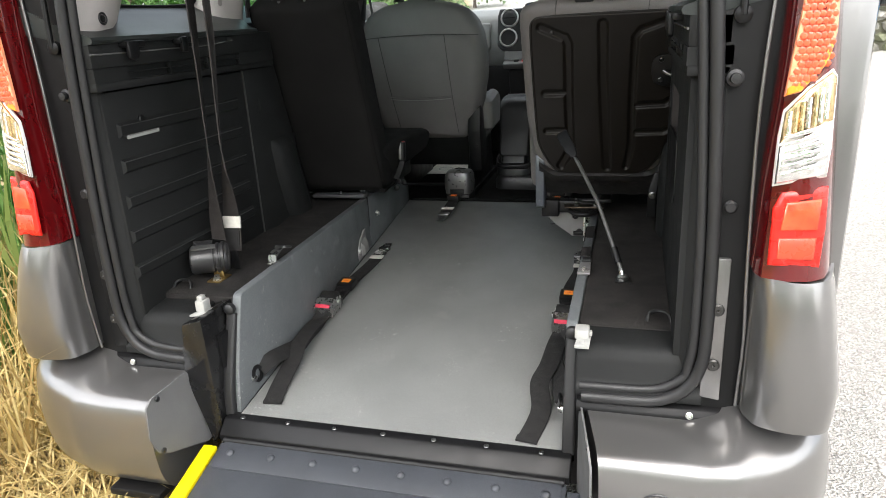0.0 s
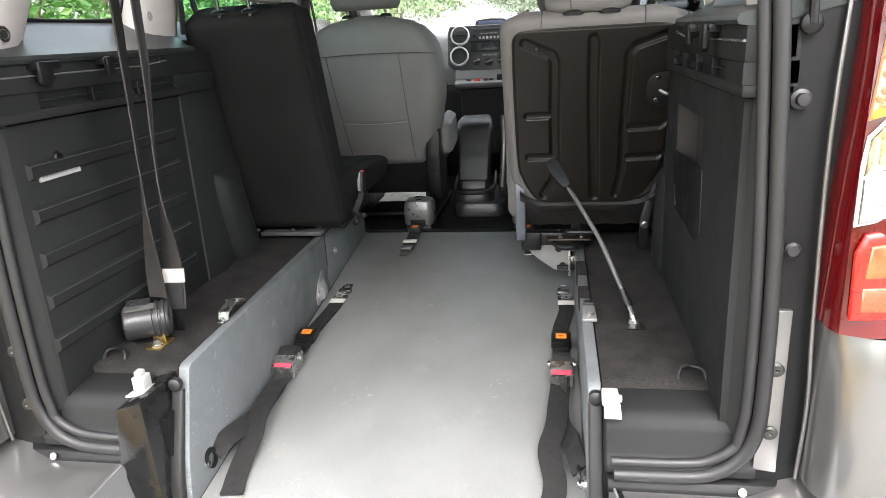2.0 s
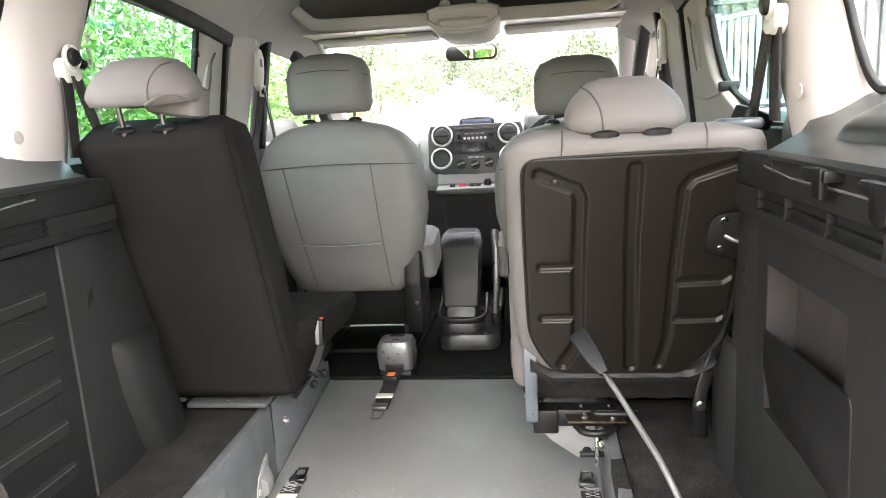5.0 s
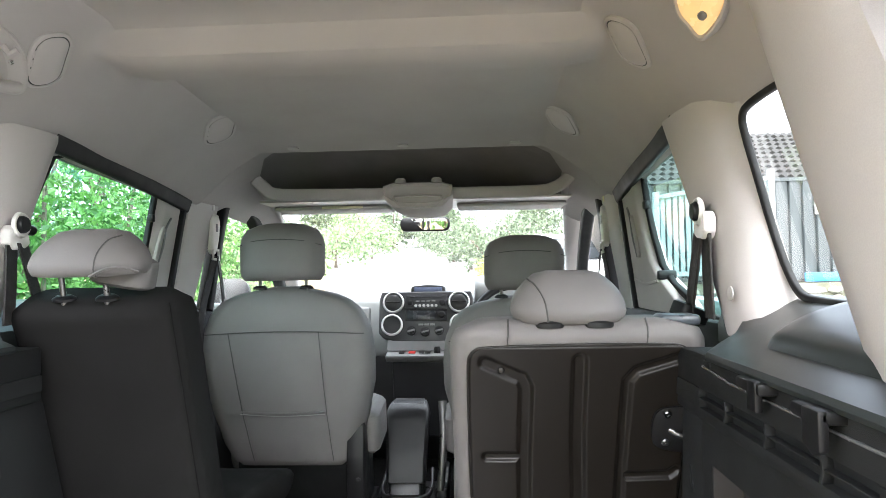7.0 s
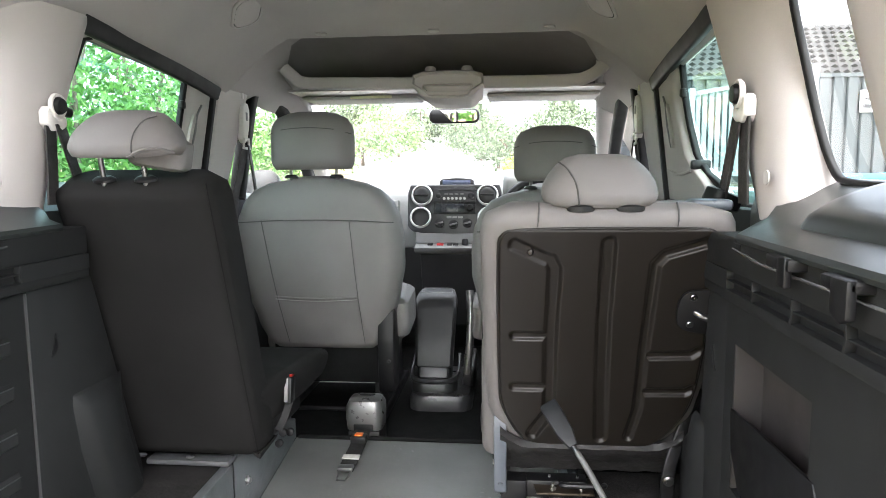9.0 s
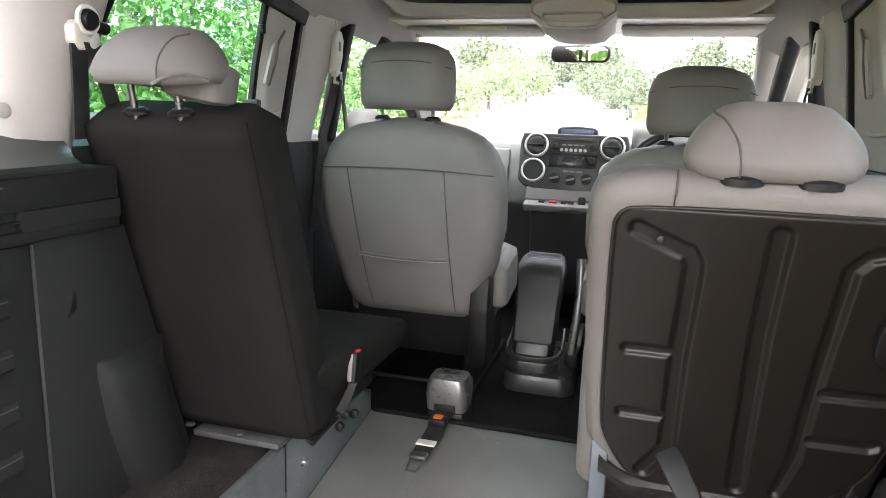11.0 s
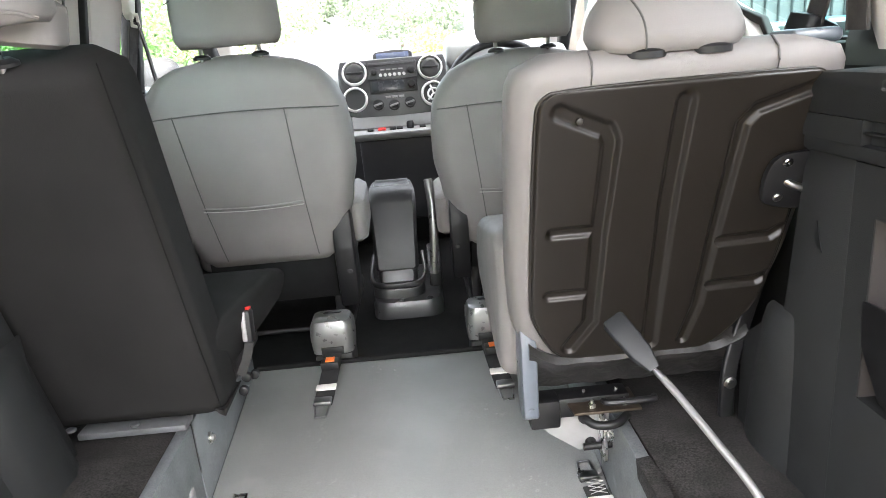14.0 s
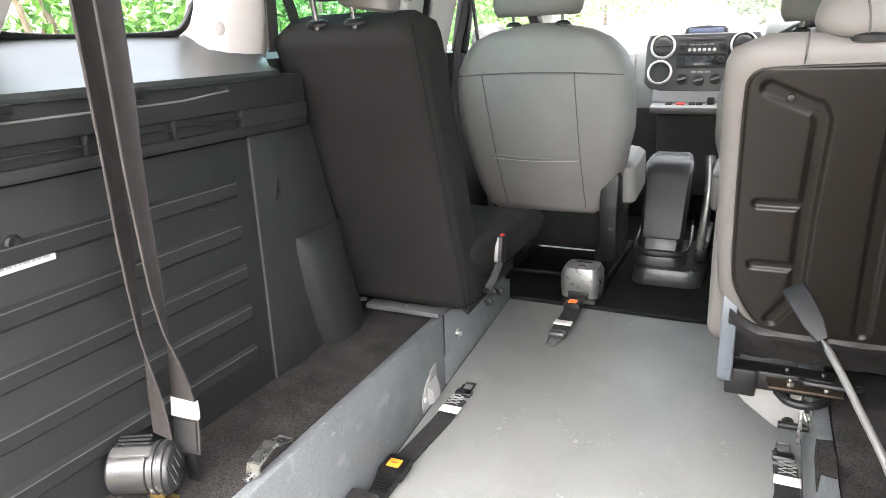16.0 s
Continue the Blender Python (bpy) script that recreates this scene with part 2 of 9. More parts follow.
M_BLUEGREYPL = mat("blue_grey_plastic", (0.07, 0.08, 0.095), 0.35, vary=0.06, scale=20)
M_GREYSTEEL = mat("pale_grey_steel", (0.24, 0.235, 0.235), 0.5, 0.3, vary=0.08, scale=25)
M_BRONZE = mat("bronze_steel", (0.07, 0.055, 0.042), 0.4, 0.8, vary=0.2, scale=60)
M_SILVERPL = mat("silver_plastic", (0.15, 0.15, 0.147), 0.32, 0.6, vary=0.1, scale=30, wear=0.15, wearcol=(0.2, 0.2, 0.2))
M_GOLD = mat("zinc_gold_plate", (0.30, 0.21, 0.08), 0.4, 0.9, vary=0.15, scale=60)
M_BELT = mat("dark_brown_belt", (0.020, 0.017, 0.0165), 0.7, vary=0.12, scale=30, grain=0.25, gscale=1200, bump=0.4, bscale=1300)
M_TRIMPALE = mat("pale_plastic", (0.62, 0.60, 0.57), 0.45, vary=0.05, scale=20)
M_LEVER = mat("worn_black_plastic", (0.008, 0.009, 0.010), 0.42, vary=0.12, scale=40, wear=0.12, wearcol=(0.06, 0.06, 0.06), spec=0.2)
M_CABLE = mat("grey_cable_sheath", (0.10, 0.10, 0.098), 0.45, 0.2, vary=0.12, scale=60)
M_LAMPLENS = mat("lamp_lens", (0.75, 0.55, 0.30), 0.25, vary=0.1, scale=20)
_n, _l = M_LAMPLENS.node_tree.nodes, M_LAMPLENS.node_tree.links
_b = _n["Principled BSDF"]
_b.inputs["Emission Color"].default_value = (1.0, 0.58, 0.22, 1)
# the bulb shines through the rear half of the lens
_tc, _d, _r = _n.new("ShaderNodeTexCoord"), _n.new("ShaderNodeVectorMath"), _n.new("ShaderNodeMapRange")
_d.operation = "DISTANCE"
_d.inputs[1].default_value = (0.612, 0.542, 1.445)
_l.new(_tc.outputs["Object"], _d.inputs[0]), _l.new(_d.outputs["Value"], _r.inputs[0])
_r.interpolation_type = "SMOOTHSTEP"
for _k, _v in enumerate((0.0, 0.075, 0.55, 0.05)):
    _r.inputs[_k + 1].default_value = _v
_l.new(_r.outputs[0], _b.inputs["Emission Strength"])
M_ENDPLATE = mat("grey_end_plate", (0.115, 0.115, 0.115), 0.55, vary=0.1, scale=10, grain=0.08, wear=0.15, wearcol=(0.07, 0.07, 0.07))
M_RAMP = mat("dark_ramp_rubber", (0.040, 0.044, 0.052), 0.5, vary=0.12, scale=10, grain=0.25, gscale=600, bump=0.4, bscale=700, wear=0.25, wearcol=(0.07, 0.07, 0.075))
M_YELLOWTAPE = mat("yellow_paint", (0.78, 0.62, 0.0), 0.45, vary=0.12, scale=15, wear=0.3, wearcol=(0.35, 0.28, 0.05))


M_GLOSSBLACK = mat("glossy_black_paint", (0.008, 0.008, 0.0085), 0.22, vary=0.2, scale=30, bump=0.25, bscale=25, rvary=0.1, wear=0.25, wearcol=(0.05, 0.048, 0.045))


M_POST = mat("dark_chrome_post", (0.18, 0.18, 0.18), 0.3, 1.0, vary=0.05)

# ---- floor, side panels, ledges ----
SL = 0.091  # rise of the floor per metre


def fz(y):
    return SL * y


def fan_left(bm):
    """The left side of the well runs slightly outwards towards the front."""
    for v in bm.verts:
        if v.co.x < 0:
            v.co.x -= (v.co.y - 0.35) * 0.027
    return bm


floor = thing("floor", (0, 0.7, 0.06), "grey speckled safety floor of the lowered well", "floor", kind="structure")
part("floor_board", fan_left(prism(B(), [(0.0, 0.0), (1.497, fz(1.497)), (1.497, fz(1.497) - 0.03), (0.0, -0.03)], "x", -0.3886, 0.3886, 0.002)), M_FLOOR, floor)
part("front_carpet", prism(B(), [(1.500, 0.131), (1.53, 0.120), (1.62, 0.092), (3.0, 0.092), (3.0, 0.0), (1.500, 0.05)], "x", -0.75, 0.75), M_BLACKCARPET, floor, "black carpet of the front footwell")
t = B()
tube(t, [(-0.41, 1.496, 0.140), (0.38, 1.496, 0.140)], 0.008, 8)
part("carpet_binding", t, M_BLACKCARPET, floor)
rnd = random.Random(5)
t = B()
for k in range(60):
    gx, gy = rnd.gauss(0.075, 0.016), rnd.gauss(0.275, 0.035)
    box(t, gx, gx + rnd.uniform(0.0006, 0.003), gy, gy + rnd.uniform(0.0006, 0.003), fz(gy), fz(gy) + 0.0008)
for k in range(26):
    gx, gy = rnd.uniform(-0.33, 0.33), rnd.uniform(0.03, 1.2)
    box(t, gx, gx + rnd.uniform(0.0006, 0.0024), gy, gy + rnd.uniform(0.0006, 0.0024), fz(gy), fz(gy) + 0.0008)
tagged(part("scuffs", t, mat("pale_dust", (0.30, 0.30, 0.29), 0.9), floor, "pale scuffs and crumbs of dirt", smooth=False), kind="stuff")
# sill strip at the rear edge of the floor, with screws
t = B()
prism(t, [(0.004, 0.006), (0.004, -0.035), (-0.05, -0.04), (-0.05, -0.022), (-0.03, -0.004), (-0.02, 0.004)], "x", -0.405, 0.41, 0.003)
sill = part("edge_strip", t, M_BLACKPL, floor, "scuffed black edge strip")
for k in range(7):
    t = B()
    screw(t, pose(-0.36 + 0.118 * k, -0.012, 0.004, 12), 0.006, 0.003)
    part("screw", t, M_POST, sill)

for s, nm in ((-1, "left"), (1, "right")):
    up = thing("side_panel_" + nm, (s * 0.4, 0.5, 0), "scratched grey painted upstand beside the lowered floor", "panel", kind="structure")
    top = 0.279 if s < 0 else 0.262
    t = B()
    prism(t, [(0.012, 0.0), (0.03, 0.10), (0.088, top - 0.006), (0.10, top), (0.985, top), (0.985, fz(0.985))], "x", s * 0.388, s * 0.412, 0.004)
    fan_left(t)
    part("board", t, M_SIDE, up)
    t = B()
    prism(t, [(0.989, fz(0.985)), (0.989, top), (1.10, top), (1.495, 0.20), (1.495, fz(1.495))], "x", s * 0.388, s * 0.412, 0.003)
    fan_left(t)
    part("front_board", t, M_SIDE, up)
    if s < 0:
        t = B()
        box(t, -0.412, -0.4044, 0.9845, 0.9890, 0.172, 0.281)
        part("joint", t, M_RUBBER, up, "dark joint between the boards")
    t = B()
    sweep(t, curve_pts([(s * 0.402, 0.005, 0.0), (s * 0.402, 0.018, 0.08), (s * 0.402, 0.075, 0.235)], 6), rrect(0.026, 0.02, 0.006), up=(0, 1, 0))
    part("end_seal", t, M_RUBBER, up, "black rubber end channel")
    t = B()
    lathe(t, [(0.013, 0), (0.013, 0.012), (0.008, 0.016), (0, 0.016)], pose(s * 0.402, 0.072, 0.25, 90), 14)
    part("end_roller", t, M_RUBBER, up)
    t = B()
    lathe(t, [(0.012, 0), (0.012, 0.004), (0.007, 0.005), (0.007, 0.011), (0.004, 0.012), (0, 0.010)], pose(s * 0.388, 1.066, 0.199, 0, -s * 90), 12)
    fan_left(t)
    part("bolt", t, M_STEEL, up)

    # carpeted ledge, plastic sill and black well side behind it
    lg = thing("ledge_" + nm, (s * 0.5, 0.5, 0), "charcoal carpeted side ledge beside the lowered floor", "ledge", kind="structure")
    zt = 0.268 if s < 0 else 0.258
    t = B()
    prism(t, [(0.10, 0.10), (0.10, zt - 0.004), (0.13, zt), (0.62, zt), (0.68, zt - 0.006), (0.76, zt + 0.004), (1.06, zt), (1.06, 0.10)], "x", s * 0.414, s * 0.70, 0.003)
    part("carpet", t, M_CARPET, lg)
    inner = 0.465 if s < 0 else 0.414
    t = B()
    prism(t, [(-0.012, 0.168), (0.0, 0.18), (0.012, 0.225), (0.022, 0.24), (0.035, 0.247), (0.105, 0.252), (0.105, 0.15), (-0.012, 0.15)], "x", s * inner, s * 0.655, 0.006, 3)
    part("sill_cover", t, M_TRIM, lg, "black plastic sill cover")
    if s < 0:
        t = B()
        prism(t, [(-0.470, 0.246), (-0.417, 0.262), (-0.409, -0.012), (-0.440, -0.065), (-0.455, -0.005), (-0.489, 0.112), (-0.482, 0.165)], "y", -0.028, 0.10, 0.004)
        part("well_end", t, M_GLOSSBLACK, lg, "glossy black painted end of the well")
    t = B()
    prism(t, [(0.02, -0.06), (0.02, 0.20), (1.49, 0.25), (1.49, 0.0)], "x", s * 0.4135, s * 0.44)
    fan_left(t)
    part("well_side", t, M_BLACKPL, lg)
    t = B()
    tube(t, curve_pts([(s * 0.55, 0.125, zt - 0.01), (s * 0.555, 0.14, zt + 0.012), (s * 0.575, 0.147, zt + 0.016), (s * 0.595, 0.14, zt + 0.012), (s * 0.60, 0.125, zt - 0.01)], 6), 0.004, 8)
    part("tie_loop", t, M_BLACKPL, lg, "black metal tie-down loop")


# ---- side walls of the load space ----
M_LIP = mat("trim_lip_highlight", (0.10, 0.10, 0.10), 0.22, vary=0.1, scale=20)
# paler trim colour for the highlights along the seam and rib edges
M_EDGELIGHT = mat("trim_edge_highlight", (0.045, 0.046, 0.047), 0.4, vary=0.2, scale=20)


def side_wall(s, nm):
    w = thing("wall_" + nm, (s * 0.62, 0.4, 0.2), "black grained plastic side trim", "wall", kind="structure")

    def X(v):
        return s * v
    # rear return by the seal, flat field, seam, front field
    t = B()
    if s < 0:
        prism(t, [(0.02, 0.24), (0.02, 0.762), (0.595, 0.762), (0.595, 0.24)], "x", X(0.603), X(0.66), 0.004)
    else:
        # field with an open pocket
        for poly in ([(0.02, 0.24), (0.02, 0.762), (0.285, 0.762), (0.285, 0.24)], [(0.285, 0.702), (0.285, 0.762), (0.595, 0.762), (0.595, 0.702)],
                     [(0.285, 0.24), (0.285, 0.47), (0.595, 0.47), (0.595, 0.24)], [(0.552, 0.47), (0.552, 0.702), (0.595, 0.702), (0.595, 0.47)]):
            prism(t, poly, "x", X(0.598), X(0.66))
    field = part("lower_trim", t, M_TRIM, w)
    t = B()
    loft(t, [[(X(0.603), 0.03, z), (X(0.615), 0.012, z), (X(0.64), 0.0, z), (X(0.66), 0.0, z), (X(0.66), 0.03, z)] for z in (0.20, 0.86)])
    part("rear_return", t, M_TRIM, w)
    t = B()
    if s < 0:
        prism(t, [(0.598, 0.24), (0.598, 0.765), (0.785, 0.765), (0.855, 0.545), (0.885, 0.44), (0.93, 0.30), (0.94, 0.24)], "x", X(0.600), X(0.66), 0.004)
    else:
        prism(t, [(0.598, 0.24), (0.598, 0.765), (0.705, 0.765), (0.735, 0.52), (0.86, 0.42), (0.86, 0.24)], "x", X(0.600), X(0.66), 0.004)
    part("front_trim", t, M_TRIM, w)
    # thin pale line in place of the highlight on the panel edge
    t = B()
    sy = 0.596
    prism(t, [(sy - 0.001, 0.25), (sy - 0.001, 0.76), (sy + 0.001, 0.76), (sy + 0.001, 0.25)], "x", X(0.5991), X(0.604))
    part("seam", t, M_EDGELIGHT, w)
    # hump over the seat hinge
    if s < 0:
        t = B()
        loft(t, [[(X(0.602 - d * k), y, z) for y, k in ((y0, 0.0), (y0 + 0.012, 0.7), (y0 + 0.03, 1.0), (y0 + 0.10, 1.0), (y0 + 0.14, 0.5), (0.87, 0.0))] for z, d, y0 in ((0.54, 0.0, 0.70), (0.535, 0.012, 0.70), (0.51, 0.028, 0.70), (0.42, 0.034, 0.715), (0.30, 0.036, 0.75), (0.255, 0.036, 0.77))], closed=False)
        part("hump", t, M_TRIM, w)
    else:
        t = B()
        loft(t, [[(X(0.6025 - d * math.sin(math.pi * q / 12) ** 0.8), y0 + (y1 - y0) * q / 12, z) for q in range(13)] for z, d, y0, y1 in ((0.519, 0.0, 0.705, 0.765), (0.516, 0.006, 0.70, 0.772), (0.505, 0.012, 0.698, 0.785), (0.48, 0.016, 0.695, 0.795), (0.42, 0.019, 0.692, 0.806), (0.34, 0.020, 0.69, 0.825), (0.255, 0.020, 0.69, 0.838))], closed=False)
        part("hump", t, M_TRIM, w)
    # upper moulding: slots, divider fins, lip and shelf
    ye = 0.765 if s < 0 else 0.695
    top_end = [(ye, 0.868), (ye, 0.812)] if s < 0 else [(0.60, 0.868), (0.66, 0.866), (0.69, 0.860), (0.705, 0.845), (0.70, 0.812)]
    t = B()
    prism(t, [(0.0, 0.765), (0.0, 0.784), (ye, 0.784), (ye, 0.765)], "x", X(0.588), X(0.66), 0.005)
    prism(t, [(0.0, 0.812), (0.0, 0.868)] + top_end, "x", X(0.588), X(0.66), 0.006)
    prism(t, [(0.0, 0.783), (0.0, 0.813), (0.10, 0.813), (0.10, 0.783)], "x", X(0.588), X(0.66))
    prism(t, [(0.575, 0.783), (0.575, 0.813), (ye, 0.813), (ye, 0.783)], "x", X(0.588), X(0.66))
    box(t, X(0.600), X(0.66), 0.09, 0.60, 0.776, 0.82)
    upper = part("upper_moulding", t, M_TRIM, w)
    for k in range(4):
        t = B()
        yy = 0.10 + 0.158 * k if s < 0 else 0.20 + 0.133 * k
        prism(t, [(yy, 0.783), (yy - 0.004, 0.797), (yy, 0.813), (yy + 0.005, 0.813), (yy + 0.002, 0.797), (yy + 0.006, 0.783)], "x", X(0.5885), X(0.601), 0.001)
        part("slot_fin", t, M_TRIM, upper)
    t = B()
    prism(t, [(0.10, 0.797), (0.10, 0.7995), (0.575, 0.7995), (0.575, 0.797)], "x", X(0.5895), X(0.601), 0.0008)
    part("slot_rail", t, M_TRIM, upper)
    # cover ledge: fine lip, pale for its highlight, stepping up at the front hook
    t = B()
    sweep(t, [(X(0.587), -0.0, 0.842), (X(0.587), 0.30, 0.842), (X(0.587), 0.44, 0.842), (X(0.587), 0.50, 0.847), (X(0.587), 0.545, 0.850)], rrect(0.004, 0.004, 0.0015), up=(1, 0, 0))
    part("cover_lip", t, M_LIP, upper, "glossy cover lip, coloured pale for its highlight")
    t = B()
    box(t, X(0.586), X(0.6), 0.515, 0.548, 0.846, 0.860, 0.003)
    part("lip_end", t, M_TRIM, upper)
    t = B()
    rings = []
    for y, d in ((-0.0, 0.0), (0.10, 0.0), (0.3, 0.0), (0.50, 0.0), (0.56, 0.004), (0.66, 0.010), (0.69, 0.011), (0.72, 0.012), (0.75, 0.013), (1.05 if s < 0 else 0.78, 0.016)):
        near = 0.575 + 0.10 * min(1.0, max(0.0, (y - 0.69) / 0.05)) if s < 0 else 0.575 + 0.115 * min(1.0, max(0.0, (y - 0.50) / 0.16))
        rings.append([(X(max(x, near)), y, z) for x, z in ((0.592, 0.862), (0.578 + d, 0.864), (0.575 + d, 0.870), (0.578 + d, 0.877), (0.60 + d, 0.884), (0.64, 0.896), (0.70, 0.925), (0.745, 0.948), (0.79, 0.952), (0.79, 0.90), (0.62, 0.862))])
    loft(t, rings)
    part("shelf", t, M_SHELF, w, "glossy black window shelf")
    for yy, big in ((0.310, 1), (0.175, 2)) if s > 0 else ((0.30, 1), (0.12, 2)):
        t = B()
        if big == 1:
            box(t, X(0.566), X(0.60), yy - 0.02, yy + 0.05, 0.852, 0.866, 0.003)
            box(t, X(0.564), X(0.574), yy - 0.014, yy + 0.010, 0.832, 0.868, 0.003)
        else:
            box(t, X(0.562), X(0.60), yy - 0.03, yy + 0.03, 0.852, 0.866, 0.004)
            prism(t, [(yy - 0.03, 0.866), (yy - 0.03, 0.828), (yy - 0.015, 0.822), (yy + 0.004, 0.832), (yy + 0.004, 0.866)], "x", X(0.561), X(0.572), 0.003)
        part("cover_hook", t, M_BLACKPL, upper, "black plastic hook for the load cover")
    if s < 0:
        for z in (0.692, 0.612, 0.531, 0.451, 0.367):
            t = B()
            z1 = z - 0.032
            loft(t, [[(X(0.6035), y0, z + 0.001), (X(0.5955), y0 + (0.006 if y0 < 0.3 else -0.006), z - 0.006), (X(0.5955), y0 + (0.006 if y0 < 0.3 else -0.006), z1 + 0.006), (X(0.6035), y0, z1 - 0.001), (X(0.612), y0, (z + z1) / 2)] for y0 in (0.05 + (0.692 - z) * -0.1, 0.55)])
            rb = part("rib", t, M_TRIM, field)
            # pale bead painted as the light caught by the rib's upper edge
            t = B()
            tube(t, [(X(0.5958), 0.055 + (0.692 - z) * -0.1, z - 0.0058), (X(0.5958), 0.3, z - 0.0058), (X(0.5958), 0.544, z - 0.0058)], 0.0011, 6)
            part("rib_edge", t, M_EDGELIGHT, rb, "pale bead standing in for the rib's edge highlight")
        t = B()
        box(t, X(0.599), X(0.604), 0.076, 0.186, 0.654, 0.670)
        lab = part("warning_label", t, M_WHITEPL, w, "white printed sticker")
        rr = random.Random(3)
        yy = 0.081
        while yy < 0.178:
            wd = rr.uniform(0.004, 0.011)
            t = B()
            box(t, X(0.5984), X(0.6), yy, yy + wd, 0.660, 0.664)
            part("print", t, M_GREYPL, lab)
            yy += wd + 0.002
        t = B()
        lathe(t, [(0.012, 0), (0.012, 0.003), (0.009, 0.006), (0.004, 0.006), (0, 0.004)], pose(X(0.603), 0.135, 0.69, 0, 90), 14)
        part("plug", t, M_BLACKPL, w)
    else:
        # pocket: back, lid flap
        t = B()
        box(t, X(0.642), X(0.648), 0.275, 0.56, 0.46, 0.745)
        box(t, X(0.60), X(0.645), 0.551, 0.557, 0.46, 0.745)
        box(t, X(0.60), X(0.645), 0.275, 0.287, 0.46, 0.745)
        box(t, X(0.60), X(0.645), 0.275, 0.56, 0.700, 0.706)
        part("pocket", t, mat("grey_brown_pocket_liner", (0.026, 0.0225, 0.0215), 0.6), w, "grey pocket behind the trim")
        t = B()
        prism(t, [(0.556, 0.598), (0.55, 0.54), (0.51, 0.485), (0.31, 0.465), (0.27, 0.475), (0.255, 0.492), (0.262, 0.60), (0.27, 0.612), (0.42, 0.606)], "x", X(0.5955), X(0.601), 0.0015)
        part("pocket_flap", t, M_BLACKPL, w)
        t = B()
        lathe(t, [(0.012, 0), (0.012, 0.006), (0.005, 0.009), (0, 0.009)], pose(X(0.642), 0.33, 0.64, 0, -90), 12)
        part("pocket_screw", t, M_BLACKPL, w)
    t = B()
    prism(t, [(0.665, 0.672), (0.65, 0.63), (0.665, 0.64), (0.67, 0.65)], "x", X(0.5985), X(0.602))
    part("clip_mark", t, M_BLACKPL, w)
    if s > 0:
        t = B()
        rings = [[(X(0.687 + u), 0.235 + v, 0.894 + (0.05 + u) * 0.42 + z) for u, v in rrect(a, b, 0.05, 8)] for a, b, z in ((0.125, 0.43, -0.012), (0.122, 0.425, 0.005), (0.114, 0.41, 0.014), (0.100, 0.39, 0.019), (0.06, 0.34, 0.021))]
        loft(t, rings)
        part("shelf_dome", t, M_SHELF, w)


M_SHELF = mat("satin_black_shelf", (0.022, 0.0255, 0.025), 0.38, vary=0.05, scale=5, bump=0.05, bscale=900, spec=0.42, rvary=0.02)
M_FRAME = mat("black_window_rubber", (0.0075, 0.0075, 0.008), 0.6, vary=0.1, scale=10, spec=0.25)
side_wall(-1, "left")
side_wall(1, "right")

# ---- pillars, doors and windows ----
def gx(z):
    return 0.765 - (z - 0.93) * 0.16


def trim_x(z):
    """The inner face of the door and pillar trims, leaning in towards the roof."""
    return 0.710 - (z - 0.90) * 0.08


def window_edge(s, z):
    """Where the sliding door's trim ends and its window begins."""
    rows = ((0.88, 1.395), (0.95, 1.405), (1.08, 1.42), (1.25, 1.458)) if s < 0 else ((0.88, 1.06), (0.93, 1.10), (0.955, 1.20), (1.0, 1.288), (1.08, 1.345), (1.16, 1.38), (1.25, 1.395))
    for (za, ya), (zb, yb) in zip(rows, rows[1:]):
        if z <= zb:
            break
    return ya + (yb - ya) * max(0.0, min(1.0, (z - za) / (zb - za)))


def gap_y(z):
    """The joint between the sliding door and the middle pillar."""
    return 1.525 + (z - 0.90) * 0.21


